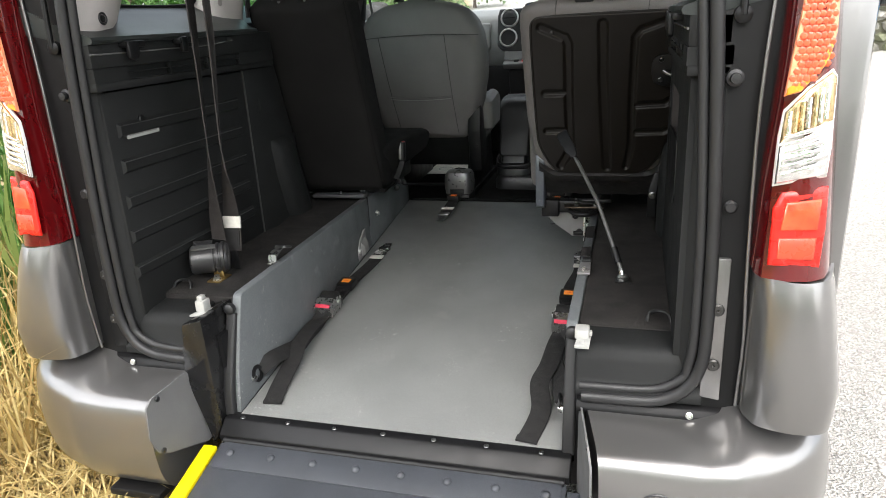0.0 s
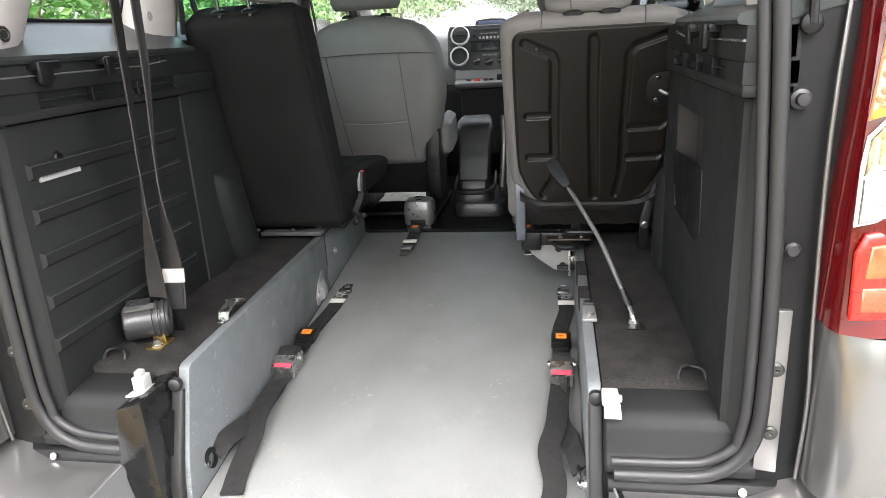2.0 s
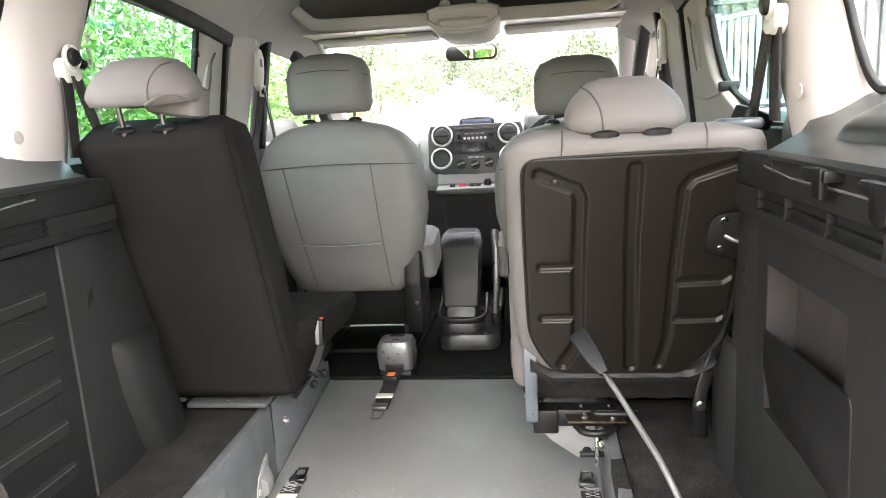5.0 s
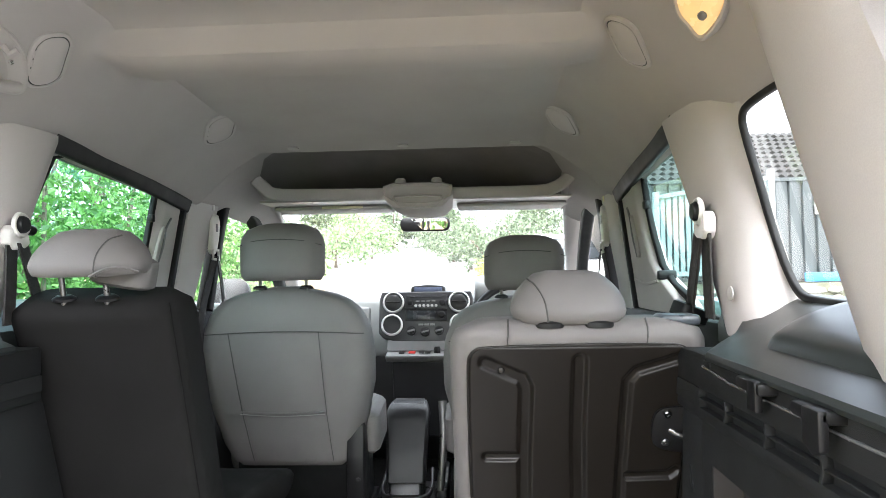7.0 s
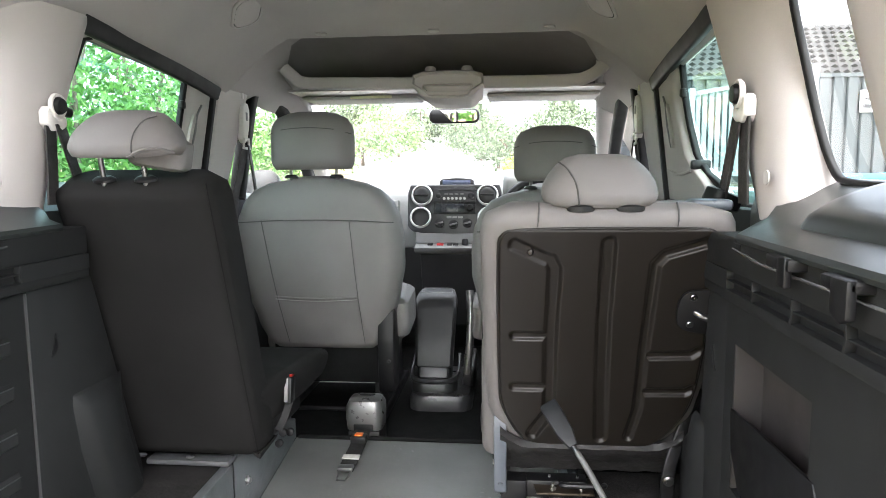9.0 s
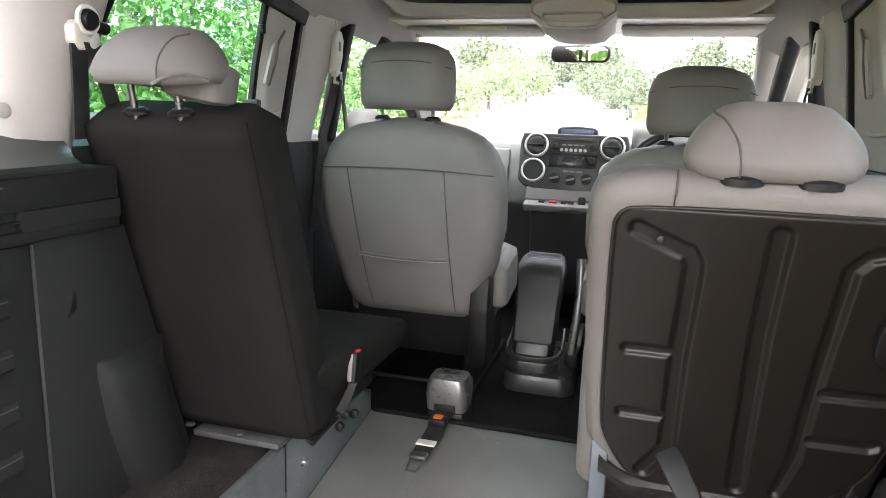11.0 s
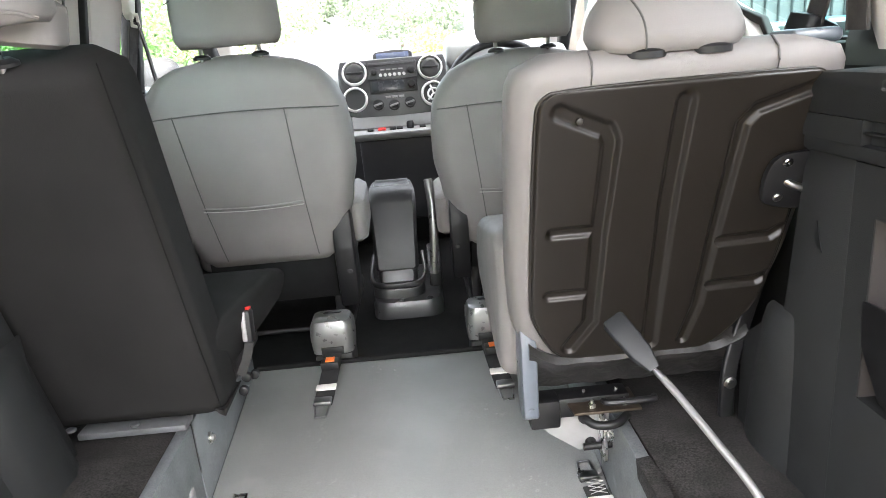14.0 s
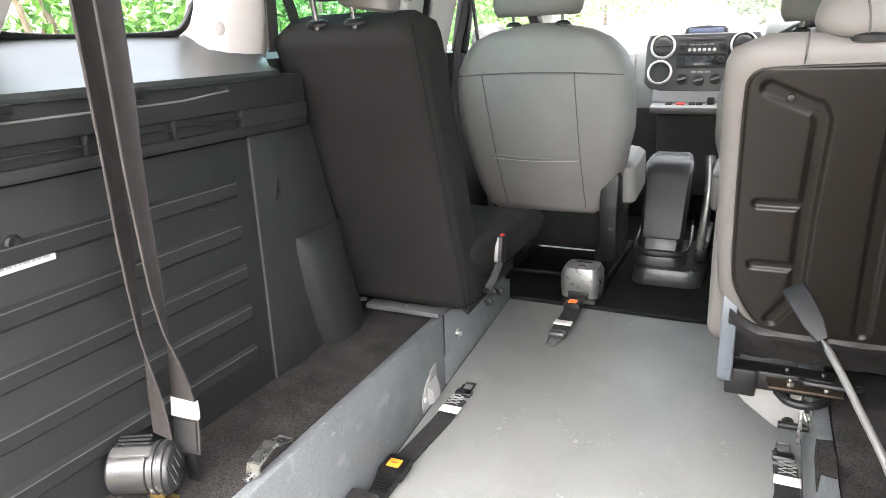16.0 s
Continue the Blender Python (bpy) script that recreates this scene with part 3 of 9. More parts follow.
for s, nm in ((-1, "left"), (1, "right")):
    def ringz(z, pts):
        return [(s * x, y, z) for x, y in pts]
    # pillar behind the sliding door
    c = thing("rear_side_pillar_" + nm, (s * 0.69, 0.66, 0.92), "warm grey pillar trim beside the rear seat", "pillar", kind="structure")
    rings = []
    for k in range(9):
        f = k / 8
        z = 0.885 + f * 0.42
        dy = -0.035 * s
        yi, yr = 0.70 + dy * (1 - f) + (0.20 if s < 0 else 0.26) * f ** 1.15, (0.605 + 0.095 * f if s < 0 else 0.568 + 0.105 * f)
        xi = 0.664 - 0.020 * f
        xo = gx(z)
        flare = 0.05 * max(0, 1 - f * 5.5) ** 2
        rings.append(ringz(z, [(xi + 0.03, yi + 0.04), (xi + 0.008, yi + 0.018), (xi, yi - 0.01), (xi + 0.002, yr + (yi - yr) * 0.62), (xi + 0.010, yr + (yi - yr) * 0.40 - flare * 0.5), (xi + 0.026, yr + (yi - yr) * 0.20 - flare), (xi + 0.050, yr + (yi - yr) * 0.08 - flare), (xo - 0.012, yr - flare), (xo - 0.005, yr + 0.05), (xo - 0.005, yi + 0.07)]))
    t = B()
    loft(t, rings)
    part("trim", t, M_TRIMLIGHT, c)
    t = B()
    lathe(t, [(0.012, 0), (0.012, 0.002), (0.008, 0.003), (0, 0.003)], pose(s * 0.658, 0.62, 0.955, 0, -s * 90), 14)
    part("screw_cap", t, M_TRIMLIGHT, c)
    # tailgate pillar trim
    c = thing("tailgate_pillar_" + nm, (s * 0.64, 0.1, 0.88), "warm grey tailgate pillar trim", "pillar", kind="structure")
    rings = []
    for k in range(9):
        f = k / 8
        z = 0.866 + f * 0.516
        y0, y1 = 0.015 + 0.24 * f ** 1.2, (0.175 + 0.31 * f if s < 0 else 0.232 + 0.27 * f)
        xi = 0.618 - 0.010 * f
        rings.append(ringz(z, [(xi + 0.02, y0 - 0.005), (xi + 0.005, y0 + 0.015), (xi, y0 + 0.04), (xi + 0.002, y1 - 0.11), (xi + 0.02, y1 - 0.05), (xi + 0.05, y1 - 0.005), (gx(z) - 0.01, y1 + 0.01), (gx(z) - 0.01, y0)]))
    t = B()
    loft(t, rings)
    part("trim", t, M_TRIMLIGHT, c)
    t = B()
    ring_lathe(t, [(0.009, 0), (0.012, 0.002), (0.014, 0), (0.012, -0.002)], pose(s * 0.616, 0.092, 0.915, 0, -s * 90), 16)
    lathe(t, [(0.008, 0.001), (0.006, -0.004), (0, -0.004)], pose(s * 0.617, 0.092, 0.915, 0, -s * 90), 12)
    part("screw_hole", t, M_RUBBER, c)
    # sliding door: trim with a grip, and the next pillar
    c = thing("sliding_door_" + nm, (s * 0.7, 1.2, 0.3), "sliding side door with warm grey upper trim", "door", kind="structure")
    t = B()
    prism(t, [(0.72, 0.02), (0.72, 0.895), (1.66, 0.88), (1.66, 0.02)], "x", s * 0.70, s * 0.785, 0.008)
    part("lower_trim", t, M_TRIM, c)
    t = B()
    rings = []
    for f in (0.0, 0.08, 0.16, 0.24, 0.34, 0.45, 0.58, 0.72, 0.86, 1.0):
        z = 0.885 + f * 0.36
        yr = window_edge(s, z) + 0.006
        rings.append(ringz(z, [(trim_x(z) + 0.02, yr + 0.0), (trim_x(z) + 0.004, yr + 0.015), (trim_x(z), yr + 0.03), (trim_x(z) + 0.003, yr + (gap_y(z) - yr) * 0.45), (trim_x(z), yr + (gap_y(z) - yr) * 0.7), (trim_x(z), gap_y(z) - 0.016), (trim_x(z) + 0.016, gap_y(z) - 0.004), (gx(z) - 0.008, gap_y(z) - 0.004), (gx(z) - 0.008, yr)]))
    loft(t, rings)
    upper_trim = part("upper_trim", t, M_TRIMLIGHT, c)
    t = B()
    rings = [[(s * (trim_x(z) - d), 1.452 + u * a + (z - 1.09) * 0.35, z) for u, d in ((-1, -0.002), (-0.75, 0.004), (0.0, 0.005), (0.75, 0.004), (1, -0.002), (0, -0.01))] for z, a in ((1.028, 0.002), (1.036, 0.011), (1.09, 0.014), (1.138, 0.010), (1.150, 0.002))]
    loft(t, rings)
    grip = part("grip", t, M_TRIMLIGHT, upper_trim)
    # grey strip stands in for the shade along the grip's edge
    t = B()
    sweep(t, curve_pts([(s * (trim_x(1.03) - 0.002), 1.452 + (1.03 - 1.09) * 0.35 + 0.014, 1.03), (s * (trim_x(1.09) - 0.004), 1.470, 1.09), (s * (trim_x(1.14) - 0.003), 1.482, 1.14), (s * (trim_x(1.175) - 0.001), 1.515, 1.175)], 5), rrect(0.006, 0.006, 0.002), up=(s, 0, 0))
    part("grip_edge", t, M_GREYPL, grip, "grey strip painted as shade along the grip")
    # moulded ridge that runs up from the grip, and a ledge across the trim
    t = B()
    sweep(t, curve_pts([(s * (trim_x(0.965) - 0.001), 1.25 if s > 0 else 1.42, 0.965), (s * (trim_x(0.955) - 0.001), 1.38 if s > 0 else 1.46, 0.955), (s * (trim_x(0.965) - 0.001), gap_y(0.965) - 0.03, 0.965)], 5), rrect(0.008, 0.006, 0.002), up=(s, 0, 0))
    part("ledge", t, M_TRIMLIGHT, upper_trim)
    # rubber frame round the sliding window
    t = B()
    rings = []
    front = [(window_edge(s, z), z) for z in (1.25, 1.16, 1.08, 1.0, 0.955, 0.93, 0.895)]
    fr = [(0.78, 0.895), (0.97, 1.272), (1.02, 1.288), (front[0][0] - 0.06, 1.268), (front[0][0] - 0.012, 1.262)] + front
    sweep(t, [(s * (trim_x(z) + 0.026), y, z) for y, z in fr], rrect(0.016, 0.016, 0.004), up=(s, 0, 0), closed=True)
    part("window_rubber", t, M_FRAME, c)
    t = B()
    sweep(t, curve_pts([(s * 0.664, 0.905, 1.296), (s * 0.672, 1.15, 1.276), (s * 0.677, 1.42, 1.249), (s * 0.680, 1.61, 1.222)], 5), rrect(0.044, 0.024, 0.008), up=(s, 0, 0.3))
    part("door_seal", t, M_FRAME, c)
    t = B()
    sweep(t, [(s * (trim_x(z) + 0.002), gap_y(z) + 0.006, z) for z in (1.245, 1.10, 0.98, 0.85)], rrect(0.018, 0.022, 0.003), up=(s, 0, 0))
    part("door_gap", t, M_FRAME, c)
    t = B()
    loft(t, [[(s * (gx(0.87) - 0.006), y, 0.87) for y in (0.74, 1.0, 1.42)], [(s * (gx(1.29) - 0.006), y, 1.29) for y in (0.96, 1.2, 1.50)]], closed=False)
    o = part("pane", t, M_GLASSGREEN, c, "green tinted window pane")
    o.visible_shadow = False
    t = B()
    for zz in (0.98, 1.17):
        yc = window_edge(s, zz) - 0.016
        box(t, s * 0.700, s * (gx(zz) - 0.01), yc, yc + 0.02, zz - 0.012, zz + 0.012, 0.005)
    part("window_catch", t, M_BLACKPL, c)
    # quarter window
    qn = "window_2" if s < 0 else "window_3"
    c = thing(qn, (s * 0.74, 0.35, 0.95), "clear rear quarter window with a black rubber edge", "window", kind="structure")
    t = B()
    loft(t, [[(s * gx(0.94), y, 0.94) for y in (0.05, 0.3, 0.60)], [(s * gx(1.33), y, 1.33) for y in (0.25, 0.5, 0.78)]], closed=False)
    o = part("pane", t, M_GLASS, c)
    o.visible_shadow = False
    t = B()
    dy = 0.010 if s < 0 else -0.033
    back = -0.06 if s < 0 else 0.0
    fr = [(0.27 + back, 0.945), (0.57 + dy, 0.945), (0.61 + dy, 0.96), (0.643 + dy, 1.03), (0.668 + dy, 1.15), (0.684 + dy, 1.225), (0.682 + dy, 1.246), (0.66 + dy, 1.259), (0.49 + back * 0.4, 1.262), (0.46 + back * 0.4, 1.25), (0.30 + back, 1.0)]
    fr = chaikin(fr)
    sweep(t, [(s * (gx(z) - 0.020), y, z) for y, z in fr], rrect(0.012, 0.012, 0.004), up=(s, 0, 0), closed=True)
    part("rubber_edge", t, M_FRAME, c)
    # middle pillar and front door
    c = thing("middle_pillar_" + nm, (s * 0.68, 1.75, 0.3), "warm grey middle pillar trim with a belt slot", "pillar", kind="structure")
    t = B()
    rings = []
    for f in (0, 0.2, 0.4, 0.6, 0.8, 1.0):
        z = 0.878 + f * 0.402
        yr, yf, xi = gap_y(z) + 0.018, 1.70 + 0.185 * f ** 1.1, trim_x(z) - 0.012
        rings.append(ringz(z, [(xi + 0.022, yr), (xi + 0.004, yr + 0.012), (xi, yr + 0.03), (xi, yf - 0.02), (xi + 0.008, yf - 0.004), (xi + 0.03, yf + 0.004), (0.76 if z < 1.0 else gx(z), yf + 0.01), (0.76 if z < 1.0 else gx(z), yr)]))
    loft(t, rings)
    part("trim", t, M_TRIMLIGHT, c)
    t = B()
    box(t, s * 0.703, s * 0.76, 1.535, 1.72, 0.09, 0.876, 0.008)
    part("lower_trim", t, M_TRIM, c, "black lower pillar trim")
    t = B()
    pillow(t, 0.022, 0.014, 0.004, 0.003, pose(s * (trim_x(1.235) - 0.0125), 1.80, 1.235, 0, s * -90, 0))
    part("airbag_label", t, M_TRIMPALE if s < 0 else M_PALEYELLOW, c)
    c = thing("front_door_" + nm, (s * 0.7, 2.3, 0.3), "front side door with black trim and a dark window frame", "door", kind="structure")
    t = B()
    prism(t, [(1.70, 0.05), (1.70, 0.88), (3.0, 0.84), (3.0, 0.05)], "x", s * 0.70, s * 0.79, 0.008)
    part("lower_trim", t, M_TRIM, c)
    t = B()
    sweep(t, curve_pts([(s * 0.705, 1.80, 0.88), (s * 0.690, 1.92, 1.240), (s * 0.682, 2.00, 1.297), (s * 0.686, 2.2, 1.245), (s * 0.71, 2.55, 1.07), (s * 0.735, 2.85, 0.87)], 6), rrect(0.045, 0.05, 0.012), up=(s, 0, 0))
    part("window_frame", t, M_FRAME, c)
    t = B()
    loft(t, [[(s * 0.755, y, 0.87) for y in (1.75, 2.2, 2.86)], [(s * 0.71, y, 1.27) for y in (1.90, 2.02, 2.14)]], closed=False)
    o = part("pane", t, M_GLASS, c)
    o.visible_shadow = False
    t = B()
    pillow(t, 0.16, 0.20, 0.07, 0.06, pose(s * 0.90, 2.58, 0.88, 80, 0, 10))
    part("door_mirror", t, M_BLACKPL, c)
    # windscreen pillar
    c = thing("windscreen_pillar_" + nm, (s * 0.68, 2.6, 0.8), "warm grey windscreen pillar trim", "pillar", kind="structure")
    t = B()
    sweep(t, curve_pts([(s * 0.60, 2.02, 1.350), (s * 0.62, 2.20, 1.320), (s * 0.645, 2.38, 1.255), (s * 0.70, 2.8, 1.02), (s * 0.755, 3.2, 0.83)], 5), rrect(0.085, 0.05, 0.02), up=(0, 1, 0.6))
    part("trim", t, M_TRIMLIGHT, c)
    # outer body side
    d = thing("body_side_" + nm, (s * 0.8, 0.8, 0), "dark grey metallic body side", "car body", kind="structure")
    t = B()
    prism(t, [(0.02, -0.2), (0.02, 0.93), (1.7, 0.92), (3.0, 0.84), (3.4, 0.80), (3.4, -0.2)], "x", s * 0.80, s * 0.87, 0.02)
    part("panel", t, M_PAINT, d)
    t = B()
    prism(t, [(0.0, 1.40), (0.15, 1.49), (1.6, 1.46), (2.3, 1.31), (2.3, 1.27), (1.62, 1.275), (1.0, 1.32), (0.6, 1.37)], "x", s * 0.69, s * 0.78, 0.015)
    part("roof_rail", t, M_PAINT, d)

# ---- headliner ----
# along the car: y, height in the middle, height at the door tops, half width of the flat field
LINER = [(0.0, 1.50, 1.40, 0.47), (0.30, 1.502, 1.375, 0.47), (0.45, 1.502, 1.335, 0.47), (0.60, 1.500, 1.312, 0.47), (0.72, 1.498, 1.306, 0.47),
         (0.765, 1.496, 1.306, 0.475), (0.785, 1.486, 1.305, 0.48), (0.80, 1.464, 1.305, 0.485), (0.815, 1.440, 1.304, 0.49), (0.835, 1.428, 1.304, 0.49),
         (0.88, 1.424, 1.304, 0.485), (0.925, 1.424, 1.303, 0.475), (0.930, 1.428, 1.303, 0.473), (0.945, 1.456, 1.302, 0.466), (0.985, 1.468, 1.300, 0.462),
         (1.05, 1.460, 1.294, 0.458), (1.20, 1.449, 1.284, 0.45), (1.35, 1.436, 1.273, 0.444), (1.50, 1.420, 1.258, 0.438), (1.60, 1.408, 1.246, 0.43),
         (1.645, 1.400, 1.240, 0.425), (1.66, 1.394, 1.238, 0.42), (1.667, 1.398, 1.240, 0.42)]
XE = 0.655


def base_height(y, zc):
    """The roof's height without the cross beam."""
    return 1.498 + (y - 0.72) / 0.265 * -0.036 if 0.72 < y < 0.985 else zc


def drop(x, y, zc, ze, flat):
    zb = base_height(y, zc)
    fl = 0.455
    g = max(0.0, (abs(x) - fl) / (XE - fl))
    k = min(1.0, max(0.0, (abs(x) - 0.44) / 0.085))
    k = 1 - k * k * (3 - 2 * k)
    return zb - (zb - ze) * (0.60 * g + 0.40 * g * g) + (zc - zb) * k


def roof_z(x, y):
    for a, b in zip(LINER, LINER[1:]):
        if y <= b[0]:
            break
    f = min(1.0, max(0.0, (y - a[0]) / (b[0] - a[0])))
    return drop(x, y, *[p + (q - p) * f for p, q in zip(a[1:], b[1:])])


def on_roof(x, y, turn=0.0):
    """A place on the headliner: local z out of the cloth, local x down the slope to the side, turned about z."""
    e = 0.01
    dx = Vector((2 * e, 0, roof_z(x + e, y) - roof_z(x - e, y))).normalized() * (1 if x > 0 else -1)
    dy = Vector((0, 0.16, roof_z(x, y + 0.08) - roof_z(x, y - 0.08))).normalized()
    n = dx.cross(dy)
    n = (-n if n.z > 0 else n).normalized()
    dy = n.cross(dx)
    m = Matrix((dx, dy, n)).transposed().to_4x4()
    m.translation = (x, y, roof_z(x, y))
    return m @ Matrix.Rotation(radians(turn), 4, "Z")


def liner(y, zc, ze, flat):
    half = [(x, drop(x, y, zc, ze, flat)) for x in (0.0, 0.12, 0.24, 0.34, 0.40, 0.44, 0.455, 0.47, 0.485, 0.50, 0.515, 0.53, 0.55, 0.57, 0.59, 0.61, 0.63, XE)]
    e = max(0.04, (ze - 1.266) * min(1.0, max(0.0, (0.80 - y) / 0.12))) if y < 0.95 else 0.028
    return [(-0.71, y, ze - e)] + [(-x, y, z) for x, z in half[:0:-1]] + [(x, y, z) for x, z in half] + [(0.71, y, ze - e)]


ceiling = B()
loft(ceiling, [liner(*r) for r in LINER], closed=False)
# over the shelf the sides stay pale, the middle is darkened as recess shade
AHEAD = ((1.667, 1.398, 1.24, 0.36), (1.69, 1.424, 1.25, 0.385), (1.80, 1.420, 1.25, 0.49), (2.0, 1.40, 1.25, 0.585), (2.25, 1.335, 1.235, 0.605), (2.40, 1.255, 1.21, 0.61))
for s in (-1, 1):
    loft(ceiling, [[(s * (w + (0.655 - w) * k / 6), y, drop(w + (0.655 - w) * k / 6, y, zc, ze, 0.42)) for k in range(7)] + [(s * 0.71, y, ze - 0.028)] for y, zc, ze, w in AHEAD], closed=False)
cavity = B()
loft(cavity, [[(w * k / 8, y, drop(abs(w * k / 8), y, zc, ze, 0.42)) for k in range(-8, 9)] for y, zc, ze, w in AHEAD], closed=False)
single("ceiling", ceiling, M_HEADLINER, "pale cloth headliner, open over the overhead shelf", "ceiling", kind="structure", sharp=27)
t = B()
loft(t, [[(-0.74, y, z - 0.06), (-0.55, y, z), (0.55, y, z), (0.74, y, z - 0.06)] for y, z in ((-0.02, 1.53), (0.6, 1.55), (1.6, 1.52), (2.1, 1.44), (2.45, 1.29))], closed=False)
single("roof", t, M_PAINT, "dark grey metallic roof", "roof", kind="structure")

M_GREYTRIM = mat("grey_lamp_plastic", (0.36, 0.33, 0.31), 0.35, vary=0.05, scale=12)
shelf = thing("overhead_shelf", (0, 2.0, 1.25), "warm grey overhead shelf across the windscreen", "shelf", kind="structure")
t = B()
pts = [(-0.56, 1.90, 1.315), (-0.53, 1.925, 1.285), (-0.49, 1.94, 1.262), (-0.35, 1.95, 1.258), (-0.10, 1.95, 1.254), (0.16, 1.95, 1.252), (0.45, 1.95, 1.252), (0.52, 1.94, 1.262), (0.56, 1.925, 1.285), (0.59, 1.90, 1.315)]
sweep(t, curve_pts(pts, 4), rrect(0.02, 0.045, 0.01), up=(0, 0, 1))
part("lip", t, M_TRIMLIGHT, shelf)
part("cavity", cavity, mat("shaded_recess_cloth", (0.20, 0.188, 0.18), 0.9, vary=0.08, scale=6, grain=0.1), shelf, "headliner over the shelf, coloured darker for the recess's shade")
t = B()
prism(t, [(1.955, 1.240), (1.955, 1.232), (2.38, 1.232), (2.38, 1.242)], "x", -0.56, 0.585)
part("tray", t, M_GREYTRIM, shelf)
t = B()
rings = []
for y, z0, z1, w0, w1 in ((1.905, 1.222, 1.275, 0.075, 0.118), (1.893, 1.216, 1.282, 0.082, 0.124), (1.90, 1.202, 1.287, 0.088, 0.126), (1.94, 1.190, 1.288, 0.086, 0.124), (2.2, 1.19, 1.26, 0.08, 0.11)):
    rings.append([(0.034 + x, y, z) for x, z in ((-w0, z0), (-w0 * 0.6, z0 - 0.006), (0, z0 - 0.008), (w0 * 0.6, z0 - 0.006), (w0, z0), (w1, z0 + (z1 - z0) * 0.42), (w1 * 0.98, z1 - 0.01), (w1 * 0.7, z1), (0, z1 + 0.002), (-w1 * 0.7, z1), (-w1 * 0.98, z1 - 0.01), (-w1, z0 + (z1 - z0) * 0.42))])
loft(t, rings)
oc = part("overhead_console", t, M_TRIMLIGHT, shelf)
t = B()
rings = []
for y, z0, z1, w in ((1.90, 1.219, 1.244, 0.086), (1.888, 1.217, 1.241, 0.09), (1.89, 1.205, 1.237, 0.088), (1.94, 1.191, 1.228, 0.08)):
    rings.append([(0.034 + x, y, z) for x, z in ((-w * 0.8, z0), (0, z0 - 0.004), (w * 0.8, z0), (w, (z0 + z1) / 2), (w * 0.96, z1), (0, z1 + 0.001), (-w * 0.96, z1), (-w, (z0 + z1) / 2))])
loft(t, rings)
part("console_lens", t, M_GREYTRIM, oc, "grey console lens")
for x in (-0.03, 0.10):
    t = B()
    lathe(t, [(0.02, 0), (0.02, 0.015), (0.014, 0.022), (0, 0.022)], pose(x, 1.93, 1.285), 14)
    part("console_button", t, M_TRIMLIGHT, oc)
for x0, x1 in ((-0.55, -0.10), (0.165, 0.585)):
    t = B()
    box(t, x0, x1, 2.10, 2.30, 1.216, 1.232, 0.007, 3)
    v = part("sun_visor", t, M_TRIMLIGHT, shelf)
    if x0 < 0:
        t = B()
        box(t, -0.36, -0.20, 2.096, 2.101, 1.219, 1.229)
        part("visor_sticker", t, M_PALEYELLOW, v, "pale yellow airbag sticker")
shelf.location.z += 0.03
# clips and oval covers in the headliner
for x in (-0.34, 0.015, 0.37):
    t = B()
    pillow(t, 0.035, 0.02, 0.008, 0.008, pose(x, 1.632, 1.402, -12))
    tagged(part("headliner_clip", t, M_TRIMLIGHT), "small warm grey headliner clip", "clip", "headliner clips")
for x, y, turn, big in ((-0.560, 0.735, 32, 1.0), (-0.481, 1.385, 56, 1.15), (0.544, 0.785, -48, 1.0), (0.487, 1.388, -62, 1.15)):
    m = on_roof(x, y, turn) @ pose(0, 0, 0.004)
    oval = thing("oval_handle_cover", m.translation, "warm grey oval cover with a slotted rim in the headliner", "cover", "oval headliner covers")

    def oring(a, b, h):
        return [m @ Vector((u * big, v * big, h)) for u, v in rrect(a, b, min(a, b) * 0.42, 7)]
    t = B()
    loft(t, [oring(*q) for q in ((0.132, 0.084, -0.012), (0.132, 0.084, 0.001), (0.128, 0.080, 0.003), (0.119, 0.071, 0.0035), (0.118, 0.070, 0.0), (0.117, 0.069, -0.006))])
    part("rim", t, M_TRIMLIGHT, oval)
    t = B()
    loft(t, [oring(*q) for q in ((0.1175, 0.0695, -0.004), (0.1175, 0.0695, 0.0022), (0.1125, 0.0645, 0.0022))])
    part("gap", t, M_RUBBER, oval, "dark gap round the lid")
    t = B()
    loft(t, [oring(*q) for q in ((0.1128, 0.0648, -0.006), (0.1128, 0.0648, 0.003), (0.109, 0.061, 0.0042), (0.06, 0.03, 0.0045))])
    part("lid", t, M_TRIMLIGHT, oval)
    for k in (-1, 0, 1):
        t = B()
        box(t, (-0.008 + 0.021 * k) * big, (0.008 + 0.021 * k) * big, -0.0352 * big, -0.0318 * big, 0.0, 0.0040, 0.0008, m=m)
        part("slot", t, M_TRIMLIGHT, oval)

# windscreen
ws = thing("window_1", (0, 2.8, 0.9), "clear windscreen under a warm grey roof edge", "window", kind="structure")
t = B()
loft(t, [[(-0.64, 2.36, 1.235), (-0.3, 2.40, 1.25), (0.0, 2.41, 1.252), (0.3, 2.40, 1.25), (0.64, 2.36, 1.235)], [(-0.77, 3.2, 0.82), (-0.4, 3.32, 0.82), (0.0, 3.36, 0.82), (0.4, 3.32, 0.82), (0.77, 3.2, 0.82)]], closed=False)
o = part("pane", t, M_GLASS, ws)
o.visible_shadow = False
t = B()
sweep(t, curve_pts([(-0.64, 2.36, 1.232), (-0.3, 2.40, 1.247), (0.3, 2.40, 1.247), (0.64, 2.36, 1.232)], 4), rrect(0.03, 0.02, 0.006))
part("header", t, M_TRIMLIGHT, ws)
ws.location.z += 0.03
single("bonnet", prism(B(), [(3.3, 0.80), (3.9, 0.70), (4.1, 0.55), (4.1, -0.1), (3.3, -0.1)], "x", -0.80, 0.80, 0.06, 3), M_PAINT, "dark grey metallic bonnet", "bonnet", kind="structure")
